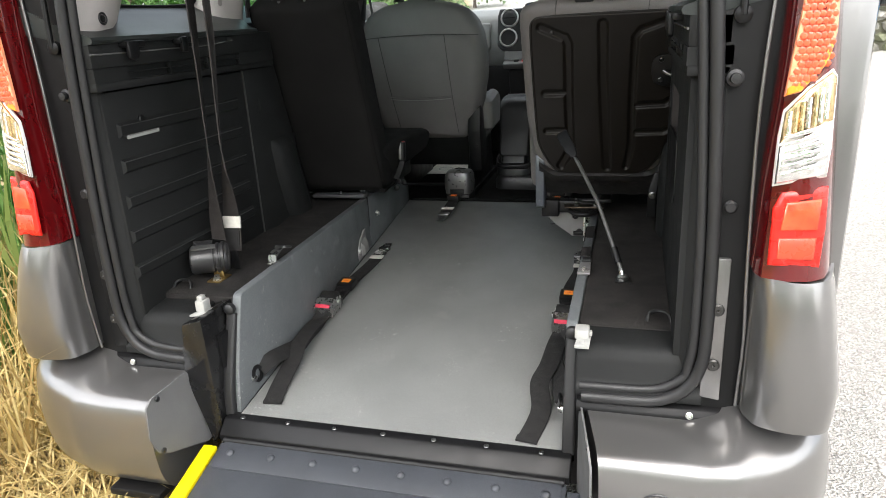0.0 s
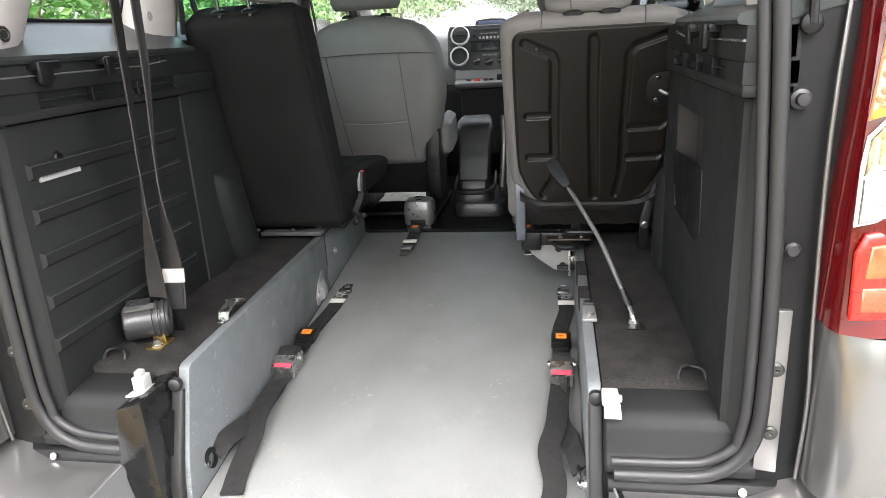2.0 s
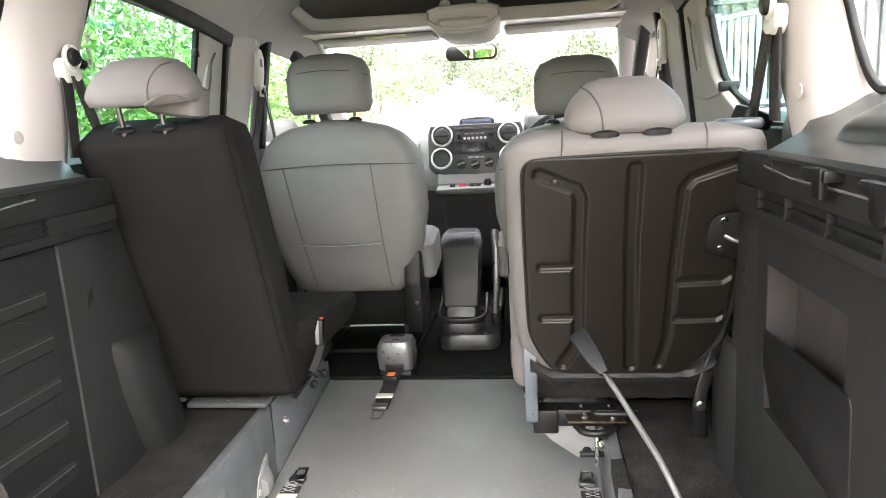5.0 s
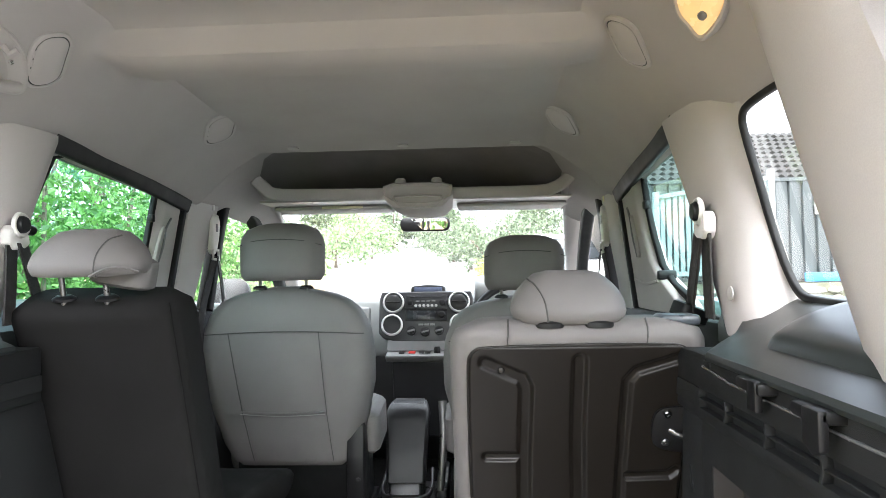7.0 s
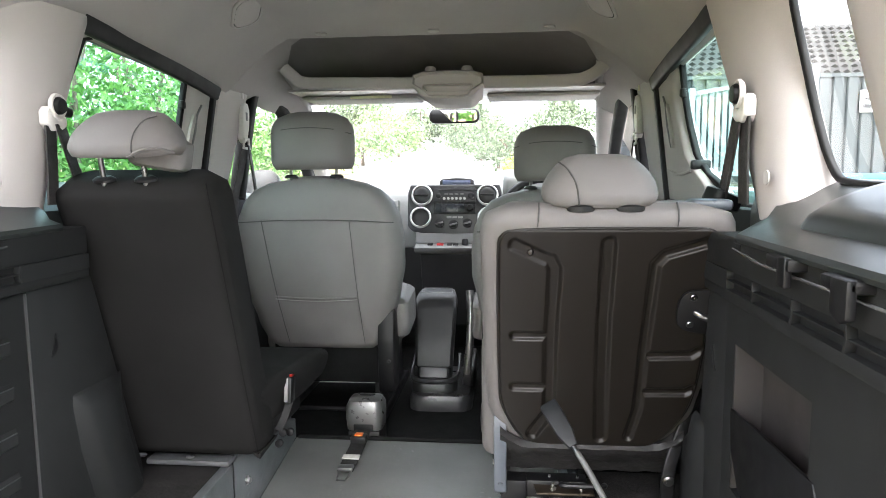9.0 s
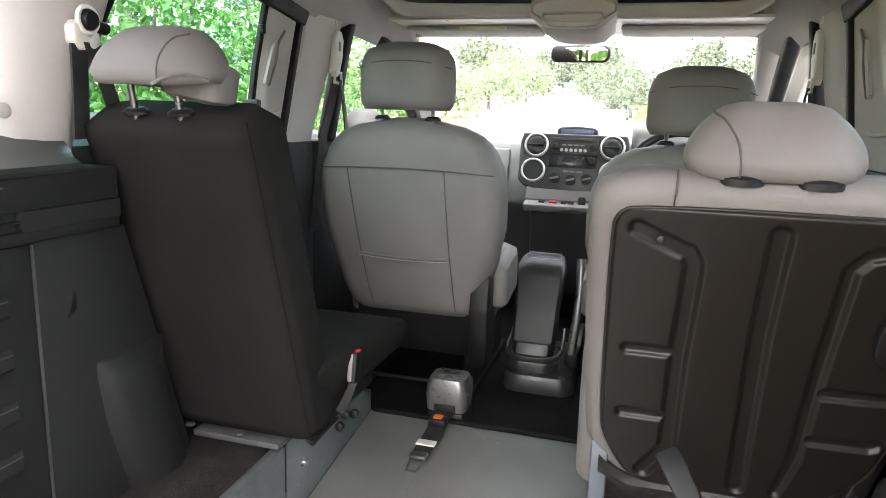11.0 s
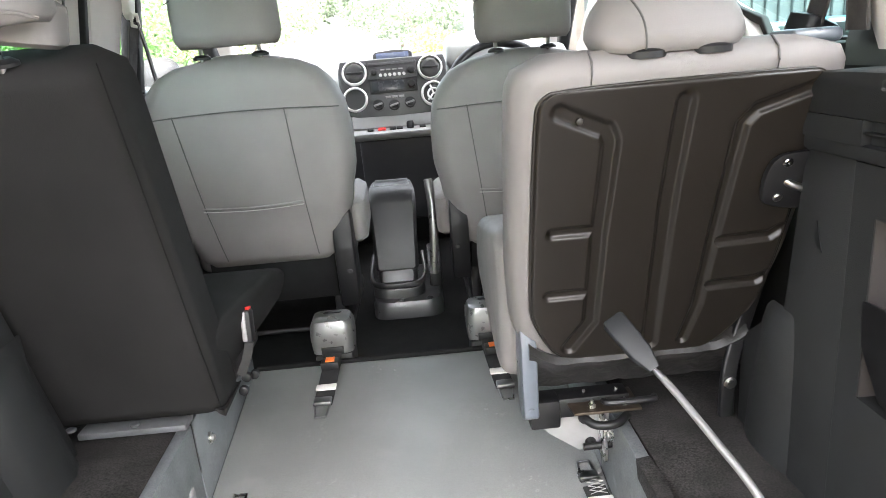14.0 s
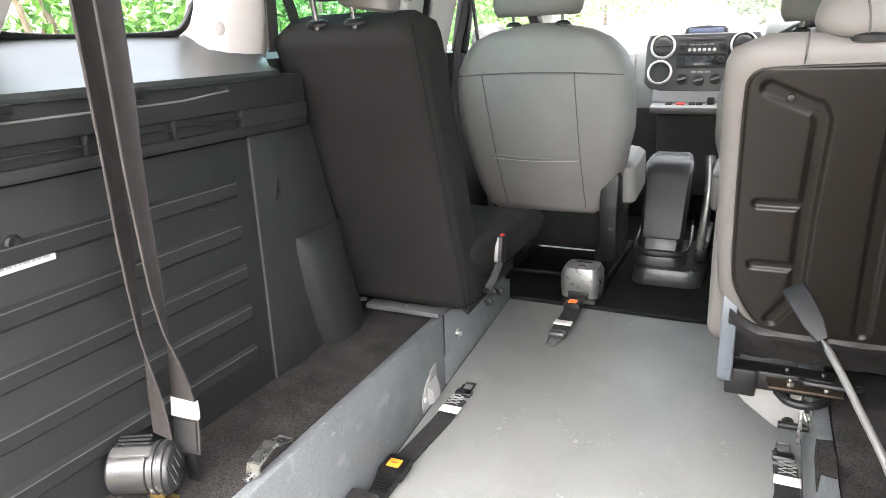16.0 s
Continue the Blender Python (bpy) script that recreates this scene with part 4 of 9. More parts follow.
single("underbody", box(B(), -0.78, 0.78, 0.06, 3.9, -0.12, -0.06), M_BLACKPL, "black underside of the car", "underbody", kind="structure")

# tailgate standing open overhead
tg = thing("tailgate", (0, -0.02, 1.52), "raised dark grey tailgate overhead", "tailgate", kind="structure")
t = B()
rings = []
for y, z, hw in ((-0.03, 1.54, 0.64), (-0.22, 1.66, 0.70), (-0.55, 1.80, 0.72), (-0.95, 1.93, 0.71), (-1.18, 1.98, 0.66)):
    rings.append([(-hw, y, z - 0.03), (-hw + 0.05, y, z), (0, y, z + 0.02), (hw - 0.05, y, z), (hw, y, z - 0.03), (hw - 0.06, y, z - 0.07), (0, y, z - 0.06), (-hw + 0.06, y, z - 0.07)])
loft(t, rings)
part("panel", t, M_PAINT, tg)


# ---- seats ----
M_SEAM = mat("dark_seam_thread", (0.060, 0.058, 0.056), 0.9)
M_BLACKSEAM = mat("black_seam_thread", (0.006, 0.006, 0.006), 0.95, spec=0.05)
M_STITCH = mat("pale_stitching", (0.30, 0.29, 0.28), 0.9)


def lerp_table(tab, z):
    for (z0, *a), (z1, *b) in zip(tab, tab[1:]):
        if z <= z1:
            f = (z - z0) / (z1 - z0)
            f = f * f * (3 - 2 * f) * 0.5 + f * 0.5
            return [p + (q - p) * f for p, q in zip(a, b)]
    return list(tab[-1][1:])


def soft_ring(cx, hw, yr, depth, z, r, bulge=0.0, n=7):
    """A horizontal section of a backrest: rear face at yr, depth forwards, corners of r."""
    out = []
    for u, v in rrect(2 * hw, depth, r, n):
        back = max(0.0, -v / (depth / 2))
        out.append((cx + u, yr + depth / 2 + v - bulge * back * (1 - (u / hw) ** 2), z))
    return out


def headrest(parent, cx, y, z0, w, h, d, material, lobes=False, posts=((-0.06, 0.06), 0.03)):
    t = B()
    rings = []
    n = 12
    for k in range(n + 1):
        f = k / n
        z = z0 + h * f
        top = max(0.0, (f - 0.55) / 0.45)
        bot = max(0.0, (0.18 - f) / 0.18)
        ww = w * (1 - 0.28 * top ** 2.6 - 0.10 * bot ** 2) * (1.0 if f < 1 else 0.8)
        dd = d * math.sqrt(max(0.04, 1 - 0.9 * top ** 3)) * (1 - 0.35 * bot ** 2)
        rings.append([(cx + u, y + v - 0.012 * (1 - (u / (ww / 2)) ** 2) * (1 if v < 0 else -0.3), z) for u, v in rrect(ww, dd, min(dd, ww) * 0.46, 7)])
    last = rings[-1]
    rings.append([(cx + (p[0] - cx) * 0.6, y + (p[1] - y) * 0.4, z0 + h * 1.035) for p in last])
    loft(t, rings)
    hr = part("headrest", t, material, parent, sharp=70)
    # rear seam over the pad
    t = B()
    tube(t, curve_pts([(cx - w * 0.5, y - d * 0.30, z0 + h * 0.62), (cx - w * 0.3, y - d * 0.56, z0 + h * 0.70), (cx, y - d * 0.62, z0 + h * 0.73), (cx + w * 0.3, y - d * 0.56, z0 + h * 0.70), (cx + w * 0.5, y - d * 0.30, z0 + h * 0.62)], 5), 0.0014, 6)
    part("seam", t, M_SEAM, hr)
    for dx in posts[0]:
        t = B()
        tube(t, [(cx + dx, y + 0.01, z0 - posts[1] - 0.03), (cx + dx, y + 0.008, z0 + 0.02)], 0.0055, 10)
        part("post", t, M_POST, parent, "dark steel headrest post")
        t = B()
        lathe(t, [(0.018, 0), (0.018, 0.006), (0.012, 0.012), (0.008, 0.012), (0, 0.010)], pose(cx + dx, y + 0.01, z0 - posts[1] - 0.008) @ Matrix.Diagonal((1.3, 1, 1, 1)), 14)
        part("post_guide", t, M_BLACKPL, parent)
    return hr




def wing_headrest(parent, cx, y, z0, flip, material, h=0.092, w=0.222):
    """A low dome headrest with a forward wing and a curved side seam."""
    t = B()
    rings = []
    n = 10
    d = 0.115
    for k in range(n + 1):
        f = k / n
        ww = w * (1.0 - 0.42 * max(0, (f - 0.15) / 0.85) ** 2.4)
        ww *= 0.93 + 0.07 * min(1, f * 6)
        dd = d * (1 - 0.5 * f ** 3) * (0.82 + 0.18 * min(1, f * 5))
        rings.append([(cx + u, y + v + 0.02 * f, z0 + h * f + 0.008 * abs(u / (ww / 2)) ** 3 * (1 - f) ** 2) for u, v in rrect(ww, dd, dd * 0.45, 7)])
    rings.append([(cx + (p[0] - cx) * 0.62, y + 0.02 + (p[1] - y - 0.02) * 0.5, z0 + h * 1.06) for p in rings[-1]])
    loft(t, rings)
    hr = part("headrest", t, material, parent, sharp=70)
    t = B()
    tube(t, curve_pts([(cx + flip * 0.041, y - 0.047, z0 + 0.001), (cx + flip * 0.041, y - 0.0565, z0 + 0.015), (cx + flip * 0.046, y - 0.0545, z0 + h * 0.5), (cx + flip * 0.060, y - 0.042, z0 + h * 0.78), (cx + flip * 0.072, y - 0.015, z0 + h * 0.9)], 5), 0.0014, 6)
    part("seam", t, M_SEAM, hr)
    if flip > 0:
        t = B()
        tube(t, curve_pts([(cx + 0.035, y - 0.060, z0 + 0.002), (cx + 0.06, y - 0.058, z0 + 0.014), (cx + 0.085, y - 0.05, z0 + 0.018), (cx + 0.105, y - 0.02, z0 + 0.010)], 5), 0.003, 6)
        part("piping", t, material, hr)
        t = B()
        pillow(t, 0.115, 0.080, 0.062, 0.03, pose(cx + 0.048, y + 0.040, z0 + 0.012, 0, 10, 0))
        part("wing", t, material, parent)
    return hr


def front_seat(cx, inner, ahead, up):
    """inner: +1 where the console is on the +x side; ahead, up: how far this seat is slid forwards and raised."""
    st = thing("front_seat", (cx, 1.95, 0.09), "grey vinyl front seat seen from behind", "seat", "front seats")
    tab = [(z + up, w, y) for z, w, y in ((0.366, 0.200, 1.735), (0.375, 0.213, 1.728), (0.46, 0.240, 1.70), (0.56, 0.262, 1.672), (0.65, 0.281, 1.655), (0.73, 0.282, 1.643), (0.81, 0.274, 1.633), (0.87, 0.250, 1.630), (0.915, 0.21, 1.636), (0.943, 0.145, 1.652), (0.957, 0.05, 1.672))]
    zs = [0.366 + up + 0.591 * (k / 26) for k in range(27)]
    t = B()
    rings = []
    for z in zs:
        hw, yr = lerp_table(tab, z)
        depth = 0.15 - 0.07 * max(0.0, (z - up - 0.87) / 0.087)
        rings.append(soft_ring(cx, hw, yr, depth, z, min(hw * 0.9, 0.055), 0.010))
    loft(t, rings)
    br = part("backrest", t, M_GREYCLOTH, st, sharp=70)

    def on(x, z):
        hw, yr = lerp_table(tab, z)
        u = (x - cx) / hw
        edge = max(0.0, (abs(u) * hw - (hw - 0.055)))
        return (x, yr - 0.010 * (1 - u * u) - 0.0005 + (0.055 - math.sqrt(max(0, 0.055 ** 2 - edge ** 2))), z)
    t = B()
    tube(t, [on(cx + 0.270 * k / 10 * 0.96, up + 0.816 - 0.010 * abs(k / 10) ** 2) for k in range(-10, 11)], 0.0018, 6)
    part("seam", t, M_SEAM, br)
    for x0, x1, z1 in ((-0.174, -0.122, up + 0.385), (0.119, 0.142, up + 0.385)):
        t = B()
        tube(t, [on(cx + x0 + (x1 - x0) * f, up + 0.814 + (z1 - up - 0.814) * f) for f in [k / 12 for k in range(13)]], 0.0015, 6)
        part("seam", t, M_SEAM, br)
    t = B()
    tube(t, [on(cx - 0.150 + 0.278 * f, up + 0.556 - 0.006 * math.sin(f * math.pi)) for f in [k / 12 for k in range(13)]], 0.003, 6)
    part("pocket_edge", t, M_GREYCLOTH, br)
    t = B()
    tube(t, [on(cx - 0.150 + 0.278 * f, up + 0.547 - 0.006 * math.sin(f * math.pi)) for f in [k / 12 for k in range(13)]], 0.0014, 6)
    part("pocket_seam", t, M_STITCH, br)
    headrest(st, cx, 1.650, up + 0.978, 0.272, 0.178, 0.105, M_GREYCLOTH, posts=((-0.078, 0.073), 0.02))
    # lower back cover, cushion, base and recliner cover
    t = B()
    prism(t, [(1.735, up + 0.385), (1.75, 0.236), (1.80, 0.236), (1.86, up + 0.385)], "x", cx - 0.185, cx + 0.190, 0.008)
    part("back_cover", t, M_BLACKCARPET, st, "black cloth lower back cover")
    t = B()
    pillow(t, 0.48, 0.50, 0.15, 0.06, pose(cx, 2.02, up + 0.42, 5))
    part("cushion", t, M_GREYCLOTH, st)
    t = B()
    pillow(t, 0.060, 0.21, 0.145, 0.028, pose(cx + inner * 0.256, 1.87, up + 0.472, 8))
    part("bolster", t, M_GREYCLOTH, st)
    t = B()
    x0, x1 = cx + inner * 0.190, cx + inner * 0.246
    prism(t, [(1.700, 0.22), (1.690, 0.40), (1.705, 0.50), (1.73, 0.525), (1.77, 0.51), (1.80, 0.40), (1.83, 0.30), (1.83, 0.22)], "x", min(x0, x1), max(x0, x1), 0.006)
    rc = part("recliner_cover", t, M_BLACKPL, st, "black plastic recliner cover")
    t = B()
    lathe(t, [(0.008, 0), (0.008, 0.003), (0.004, 0.004), (0, 0.003)], pose(cx + inner * 0.228, 1.692, 0.33, 85), 10)
    part("screw", t, M_BLACKPL, rc)
    t = B()
    prism(t, [(1.76, 0.11), (1.80, 0.34), (2.2, 0.34), (2.24, 0.11)], "x", cx - 0.19, cx - 0.16, 0.006)
    part("side_frame", t, M_BLACKPL, st)
    t = B()
    prism(t, [(1.76, 0.11), (1.80, 0.34), (2.2, 0.34), (2.24, 0.11)], "x", cx + 0.16, cx + 0.19, 0.006)
    part("side_frame", t, M_BLACKPL, st)
    for xx in (-0.18, 0.18):
        t = B()
        box(t, cx + xx - 0.02, cx + xx + 0.02, 1.66, 2.3, 0.085, 0.12, 0.004)
        part("rail", t, M_BLACKPL, st, "black steel seat rail")
    t = B()
    tube(t, [(cx - 0.16, 1.72, 0.152), (cx + 0.16, 1.72, 0.152)], 0.008, 8)
    part("cross_bar", t, M_BLACKPL, st)
    st.location.y += ahead
    return st


front_seat(-0.382, 1, 0.0, 0.0)
front_seat(0.400, -1, 0.155, -0.045)

# passenger side rear seat, black cloth, leaning back
rs = thing("rear_seat", (-0.49, 1.1, 0.27), "black cloth rear seat leaning back, with a grey headrest", "seat", "rear seats")


def rear_face(z):
    return 0.745 + (0.965 - z) * 0.323


tab = [(0.315, 0.160, 0.006), (0.325, 0.167, 0.0), (0.50, 0.169, 0.0), (0.90, 0.169, 0.0), (0.940, 0.168, 0.0), (0.960, 0.164, 0.006), (0.972, 0.155, 0.014), (0.978, 0.140, 0.026)]
rings = []
for k in range(31):
    z = 0.315 + 0.663 * (k / 30)
    hw, inset_ = lerp_table(tab, z)
    rings.append(soft_ring(-0.491, hw, rear_face(z) + inset_, 0.125 - 2 * inset_, z, 0.030, 0.008))
t = B()
loft(t, rings)
for v in t.verts:
    v.co.z -= 0.30 * max(0.0, 0.84 - v.co.y) * min(1.0, max(0.0, (v.co.z - 0.88) / 0.08))
bk = part("backrest", t, M_BLACKCLOTH, rs, sharp=70)
t = B()
tube(t, [(-0.329, rear_face(z) - 0.001, z) for z in [0.33 + 0.62 * k / 16 for k in range(17)]], 0.0012, 6)
part("seam", t, M_BLACKSEAM, bk)
# loose corner of the cover below the seam
t = B()
loft(t, [[(x, y, z) for x, z in ((-0.345, 0.322), (-0.329, 0.318), (-0.322, 0.322))] + [(-0.326, y, 0.306 + 0.06 * (y - 0.96)), (-0.337, y, 0.312)] for y in (0.956, 0.98, 1.03, 1.07)])
part("cover_corner", t, M_BLACKCLOTH, bk)
t = B()
prism(t, [(0.95, 0.385), (0.96, 0.465), (1.00, 0.478), (1.30, 0.480), (1.358, 0.465), (1.373, 0.42), (1.353, 0.385), (1.23, 0.365), (1.05, 0.345)], "x", -0.655, -0.262, 0.022, 4)
for v in t.verts:
    if v.co.x > -0.45:
        v.co.x -= 0.14 * (1.37 - v.co.y) + 0.30 * max(0.0, 0.45 - v.co.z)
cu = part("cushion", t, M_BLACKCLOTH, rs, sharp=70)
wing_headrest(rs, -0.482, 0.745, 0.998, 1, M_PINKGREY, 0.088)
for x in (-0.543, -0.457):
    t = B()
    tube(t, [(x, 0.764, 0.945), (x, 0.750, 1.02)], 0.0055, 10)
    part("post", t, M_POST, rs, "dark steel headrest post")
    t = B()
    lathe(t, [(0.017, 0), (0.017, 0.005), (0.011, 0.010), (0.007, 0.010), (0, 0.008)], pose(x, 0.764, 0.9555, 14) @ Matrix.Diagonal((1.35, 1, 1, 1)), 14)
    part("post_guide", t, M_BLACKPL, rs)
# bar, frame and mounting under it
M_BARGREY = mat("dull_grey_paint", (0.06, 0.062, 0.065), 0.55, vary=0.12, scale=20, wear=0.3, wearcol=(0.12, 0.12, 0.12))
t = B()
box(t, -0.605, -0.402, 0.952, 0.996, 0.284, 0.298, 0.004)
part("front_bar", t, M_BARGREY, rs, "grey painted cross bar")
for x in (-0.62, -0.50):
    t = B()
    lathe(t, [(0.010, 0), (0.010, 0.004), (0.006, 0.006), (0, 0.006)], pose(x, 0.965, 0.300), 10)
    part("bar_bolt", t, M_BARGREY, rs)
t = B()
box(t, -0.64, -0.345, 1.0, 1.33, 0.296, 0.36, 0.01)
part("frame", t, M_BLACKPL, rs)
t = B()
prism(t, [(1.00, 0.13), (1.00, 0.31), (1.33, 0.34), (1.43, 0.30), (1.46, 0.13)], "x", -0.437, -0.415, 0.004)
part("mount_plate", t, M_SIDE, rs, "grey painted mounting plate")
BK = pose(-0.298, 1.095, 0.393, -10)
t = B()
box(t, -0.009, 0.009, -0.017, 0.017, 0.0, 0.066, 0.005, m=BK)
bu = part("belt_buckle", t, M_BLACKPL, rs, "black belt buckle with a red button")
t = B()
box(t, -0.006, 0.006, -0.004, 0.013, 0.066, 0.071, 0.001, m=BK)
part("button", t, M_RED, bu)
t = B()
box(t, -0.0098, 0.0, -0.0190, -0.012, 0.004, 0.064, 0.002, m=BK)
part("edge_strip", t, M_GREYSTEEL, bu)
t = B()
strap(t, curve_pts([BK @ Vector((0, 0, 0.005)), (-0.306, 1.080, 0.365), (-0.322, 1.072, 0.330)], 4), 0.018, 0.004, up=(0, 1, 0.2))
part("stalk", t, M_WEB, bu)
for x, y, z in ((-0.318, 1.10, 0.315), (-0.310, 1.13, 0.305), (-0.322, 1.08, 0.295)):
    t = B()
    lathe(t, [(0.010, 0), (0.010, 0.010), (0.006, 0.012), (0, 0.012)], pose(x, y, z, 90), 10)
    part("bolt", t, M_BLACKPL, rs)

# driver side rear seat, grey vinyl, with a pressed steel back
ts = thing("rear_seat", (0.44, 1.0, 0.27), "grey vinyl rear seat with a black pressed steel back", "seat", "rear seats")


def PY(z):
    """The plane of the steel back."""
    return 0.70 + (0.81 - z) * 0.42


tab = [(0.40, 0.405, 0.140, 0.012), (0.42, 0.410, 0.180, 0.010), (0.48, 0.416, 0.208, 0.008), (0.60, 0.420, 0.220, 0.008), (0.80, 0.421, 0.222, 0.008), (0.870, 0.421, 0.222, 0.008), (0.890, 0.421, 0.216, 0.012), (0.905, 0.421, 0.20, 0.026), (0.912, 0.421, 0.17, 0.046)]
rings = []
for k in range(31):
    z = 0.40 + 0.512 * (k / 30)
    cx, hw, back = lerp_table(tab, z)
    rings.append(soft_ring(cx, hw, PY(z) + back - 0.01, 0.12 - back * 0.5, z, 0.04, 0.002))
t = B()
loft(t, rings)
bk = part("backrest", t, M_PINKGREY, ts, sharp=70)
for x in (0.30, 0.535):
    t = B()
    tube(t, [(x, PY(0.872) - 0.0045, 0.872), (x + 0.001, PY(0.885) - 0.002, 0.885), (x + 0.002, PY(0.900) + 0.010, 0.900), (x + 0.003, PY(0.912) + 0.035, 0.9125)], 0.0015, 6)
    part("seam", t, M_SEAM, bk)
t = B()
box(t, 0.565, 0.635, 0.695, 0.76, 0.898, 0.917, 0.008, 3)
part("release_handle", t, M_BLUEGREYPL, ts, "grey plastic release handle")
# steel back: outline with cut lower corners
outline = [(0.230, 0.835), (0.236, 0.858), (0.258, 0.869), (0.575, 0.871), (0.600, 0.865), (0.609, 0.850), (0.612, 0.70), (0.612, 0.56), (0.600, 0.485), (0.555, 0.418), (0.520, 0.402), (0.300, 0.403), (0.270, 0.425), (0.238, 0.490), (0.231, 0.53)]
outline = chaikin(outline)
ZLO, ZHI = min(z for x, z in outline), max(z for x, z in outline)
t = B()
prism(t, outline, "y", 0.0, 0.004)
for v in t.verts:
    v.co.y += PY(v.co.z) - 0.003
pl = part("back_plate", t, M_SEATPLATE, ts, "black pressed steel back plate")
# pressed channels: centre lines and half widths
CHANNELS = [([(0.262, 0.840), (0.322, 0.812)], 0.015), ([(0.324, 0.812), (0.332, 0.795), (0.329, 0.65), (0.331, 0.485), (0.300, 0.432)], 0.0155), ([(0.423, 0.842), (0.424, 0.70), (0.432, 0.52), (0.437, 0.428)], 0.0165),
            ([(0.600, 0.850), (0.520, 0.824), (0.505, 0.805), (0.503, 0.64), (0.504, 0.50), (0.492, 0.430)], 0.0125), ([(0.515, 0.621), (0.590, 0.624), (0.602, 0.634)], 0.0125),
            ([(0.517, 0.539), (0.590, 0.541), (0.602, 0.549)], 0.0125), ([(0.262, 0.660), (0.318, 0.660)], 0.0125), ([(0.262, 0.545), (0.318, 0.545)], 0.0125)]


def pressed(x, z):
    """How deep the sheet is pressed in at a place."""
    deep = 0.0
    for pts, r in CHANNELS:
        for (x0, z0), (x1, z1) in zip(pts, pts[1:]):
            f = ((x - x0) * (x1 - x0) + (z - z0) * (z1 - z0)) / ((x1 - x0) ** 2 + (z1 - z0) ** 2)
            f = min(1.0, max(0.0, f))
            k = (r - math.hypot(x - x0 - f * (x1 - x0), z - z0 - f * (z1 - z0))) / 0.0095
            k = min(1.0, max(0.0, k))
            deep = max(deep, k * k * (3 - 2 * k))
    return 0.0078 * deep


def sheet_row(z, n=230):
    ends = []
    for (x0, z0), (x1, z1) in zip(outline, outline[1:] + outline[:1]):
        if min(z0, z1) <= z <= max(z0, z1) and z0 != z1:
            ends.append(x0 + (x1 - x0) * (z - z0) / (z1 - z0))
    lo, hi = min(ends), max(ends)
    row = []
    for k in range(n + 1):
        x = lo + (hi - lo) * k / n
        edge = min(x - lo, hi - x, ZHI - z, z - ZLO)
        roll = max(0.0, 1 - edge / 0.006) ** 2 * 0.007
        bow = 0.0012 * math.sin(9 * x + 4) * math.sin(11 * z)
        row.append((x, PY(z) - 0.0125 + pressed(x, z) + roll + bow, z))
    return row


t = B()
loft(t, [sheet_row(ZLO + 0.0004 + (ZHI - ZLO - 0.0008) * k / 250) for k in range(251)], cap=False, closed=False)
part("pressed_sheet", t, M_SEATPLATE, pl)
t = B()
sweep(t, [(x, PY(z) - 0.004, z) for x, z in outline], rrect(0.005, 0.006, 0.002), up=(0, 1, 0), closed=True)
part("plate_rim", t, M_SEATPLATE, ts)
t = B()
lathe(t, [(0.006, 0), (0.005, 0.003), (0.003, 0.004), (0, 0.004)], pose(0.289, PY(0.826) - 0.006, 0.826, 90), 10)
part("rivet", t, M_SEATPLATE, pl)
# latch on the plate
t = B()
prism(t, chaikin([(0.549, 0.735), (0.560, 0.757), (0.60, 0.761), (0.625, 0.760), (0.625, 0.672), (0.60, 0.672), (0.562, 0.680), (0.551, 0.695)]), "y", PY(0.715) - 0.026, PY(0.715) - 0.014, 0.004)
for v in t.verts:
    v.co.y += (0.715 - v.co.z) * 0.42
la = part("latch_plate", t, M_BLACKPL, ts, "black latch plate with two screws")
for x, z in ((0.574, 0.746), (0.574, 0.693)):
    t = B()
    screw(t, pose(x, PY(z) - 0.026, z, 113), 0.007, 0.004)
    part("screw", t, M_POST, la)
t = B()
tube(t, curve_pts([(0.576, 0.725, 0.718), (0.582, 0.717, 0.716), (0.596, 0.712, 0.708), (0.63, 0.712, 0.700)], 4), 0.006, 10)
part("latch_hook", t, M_POST, la, "dark steel hook")
wing_headrest(ts, 0.410, 0.722, 0.903, -1, M_PINKGREY, 0.089, 0.204)
for x in (0.374, 0.458):
    t = B()
    lathe(t, [(0.02, 0), (0.02, 0.008), (0.01, 0.014), (0, 0.014)], pose(x, 0.686, 0.8985) @ Matrix.Diagonal((1.3, 1, 1, 1)), 14)
    part("post_guide", t, M_BLACKPL, ts)
t = B()
prism(t, [(0.90, 0.50), (0.90, 0.60), (0.95, 0.625), (1.30, 0.56), (1.36, 0.47), (1.33, 0.40), (1.0, 0.33), (0.93, 0.34)], "x", 0.192, 0.640, 0.03, 4)
part("cushion", t, M_PINKGREY, ts, sharp=70)
# loose black cloth below the plate
rings = []
for k in range(25):
    u = k / 12 - 1
    x = 0.418 + 0.185 * u
    top = ZLO + 0.008 + 0.055 * max(0.0, abs(u) - 0.72) ** 1.4 / 0.28
    fold = 0.005 * math.sin(k * 1.3) + 0.003 * math.sin(k * 2.9 + 1)
    rings.append([(x, PY(top) + 0.05, top), (x, PY(top) - 0.006, top - 0.001), (x, PY(top) - 0.015 + fold * 0.3, top - 0.012), (x, PY(top - 0.03) - 0.016 + fold * 0.6, top - 0.030), (x, PY(0.375) - 0.006 + fold, 0.375 + fold * 0.3), (x, PY(0.35) + 0.004 - fold, 0.350), (x, PY(0.33) + 0.014, 0.326 + fold * 0.3), (x, PY(0.33) + 0.06, 0.324)])
t = B()
loft(t, rings)
part("skirt", t, M_BLACKVINYL, ts, "creased black vinyl skirt")
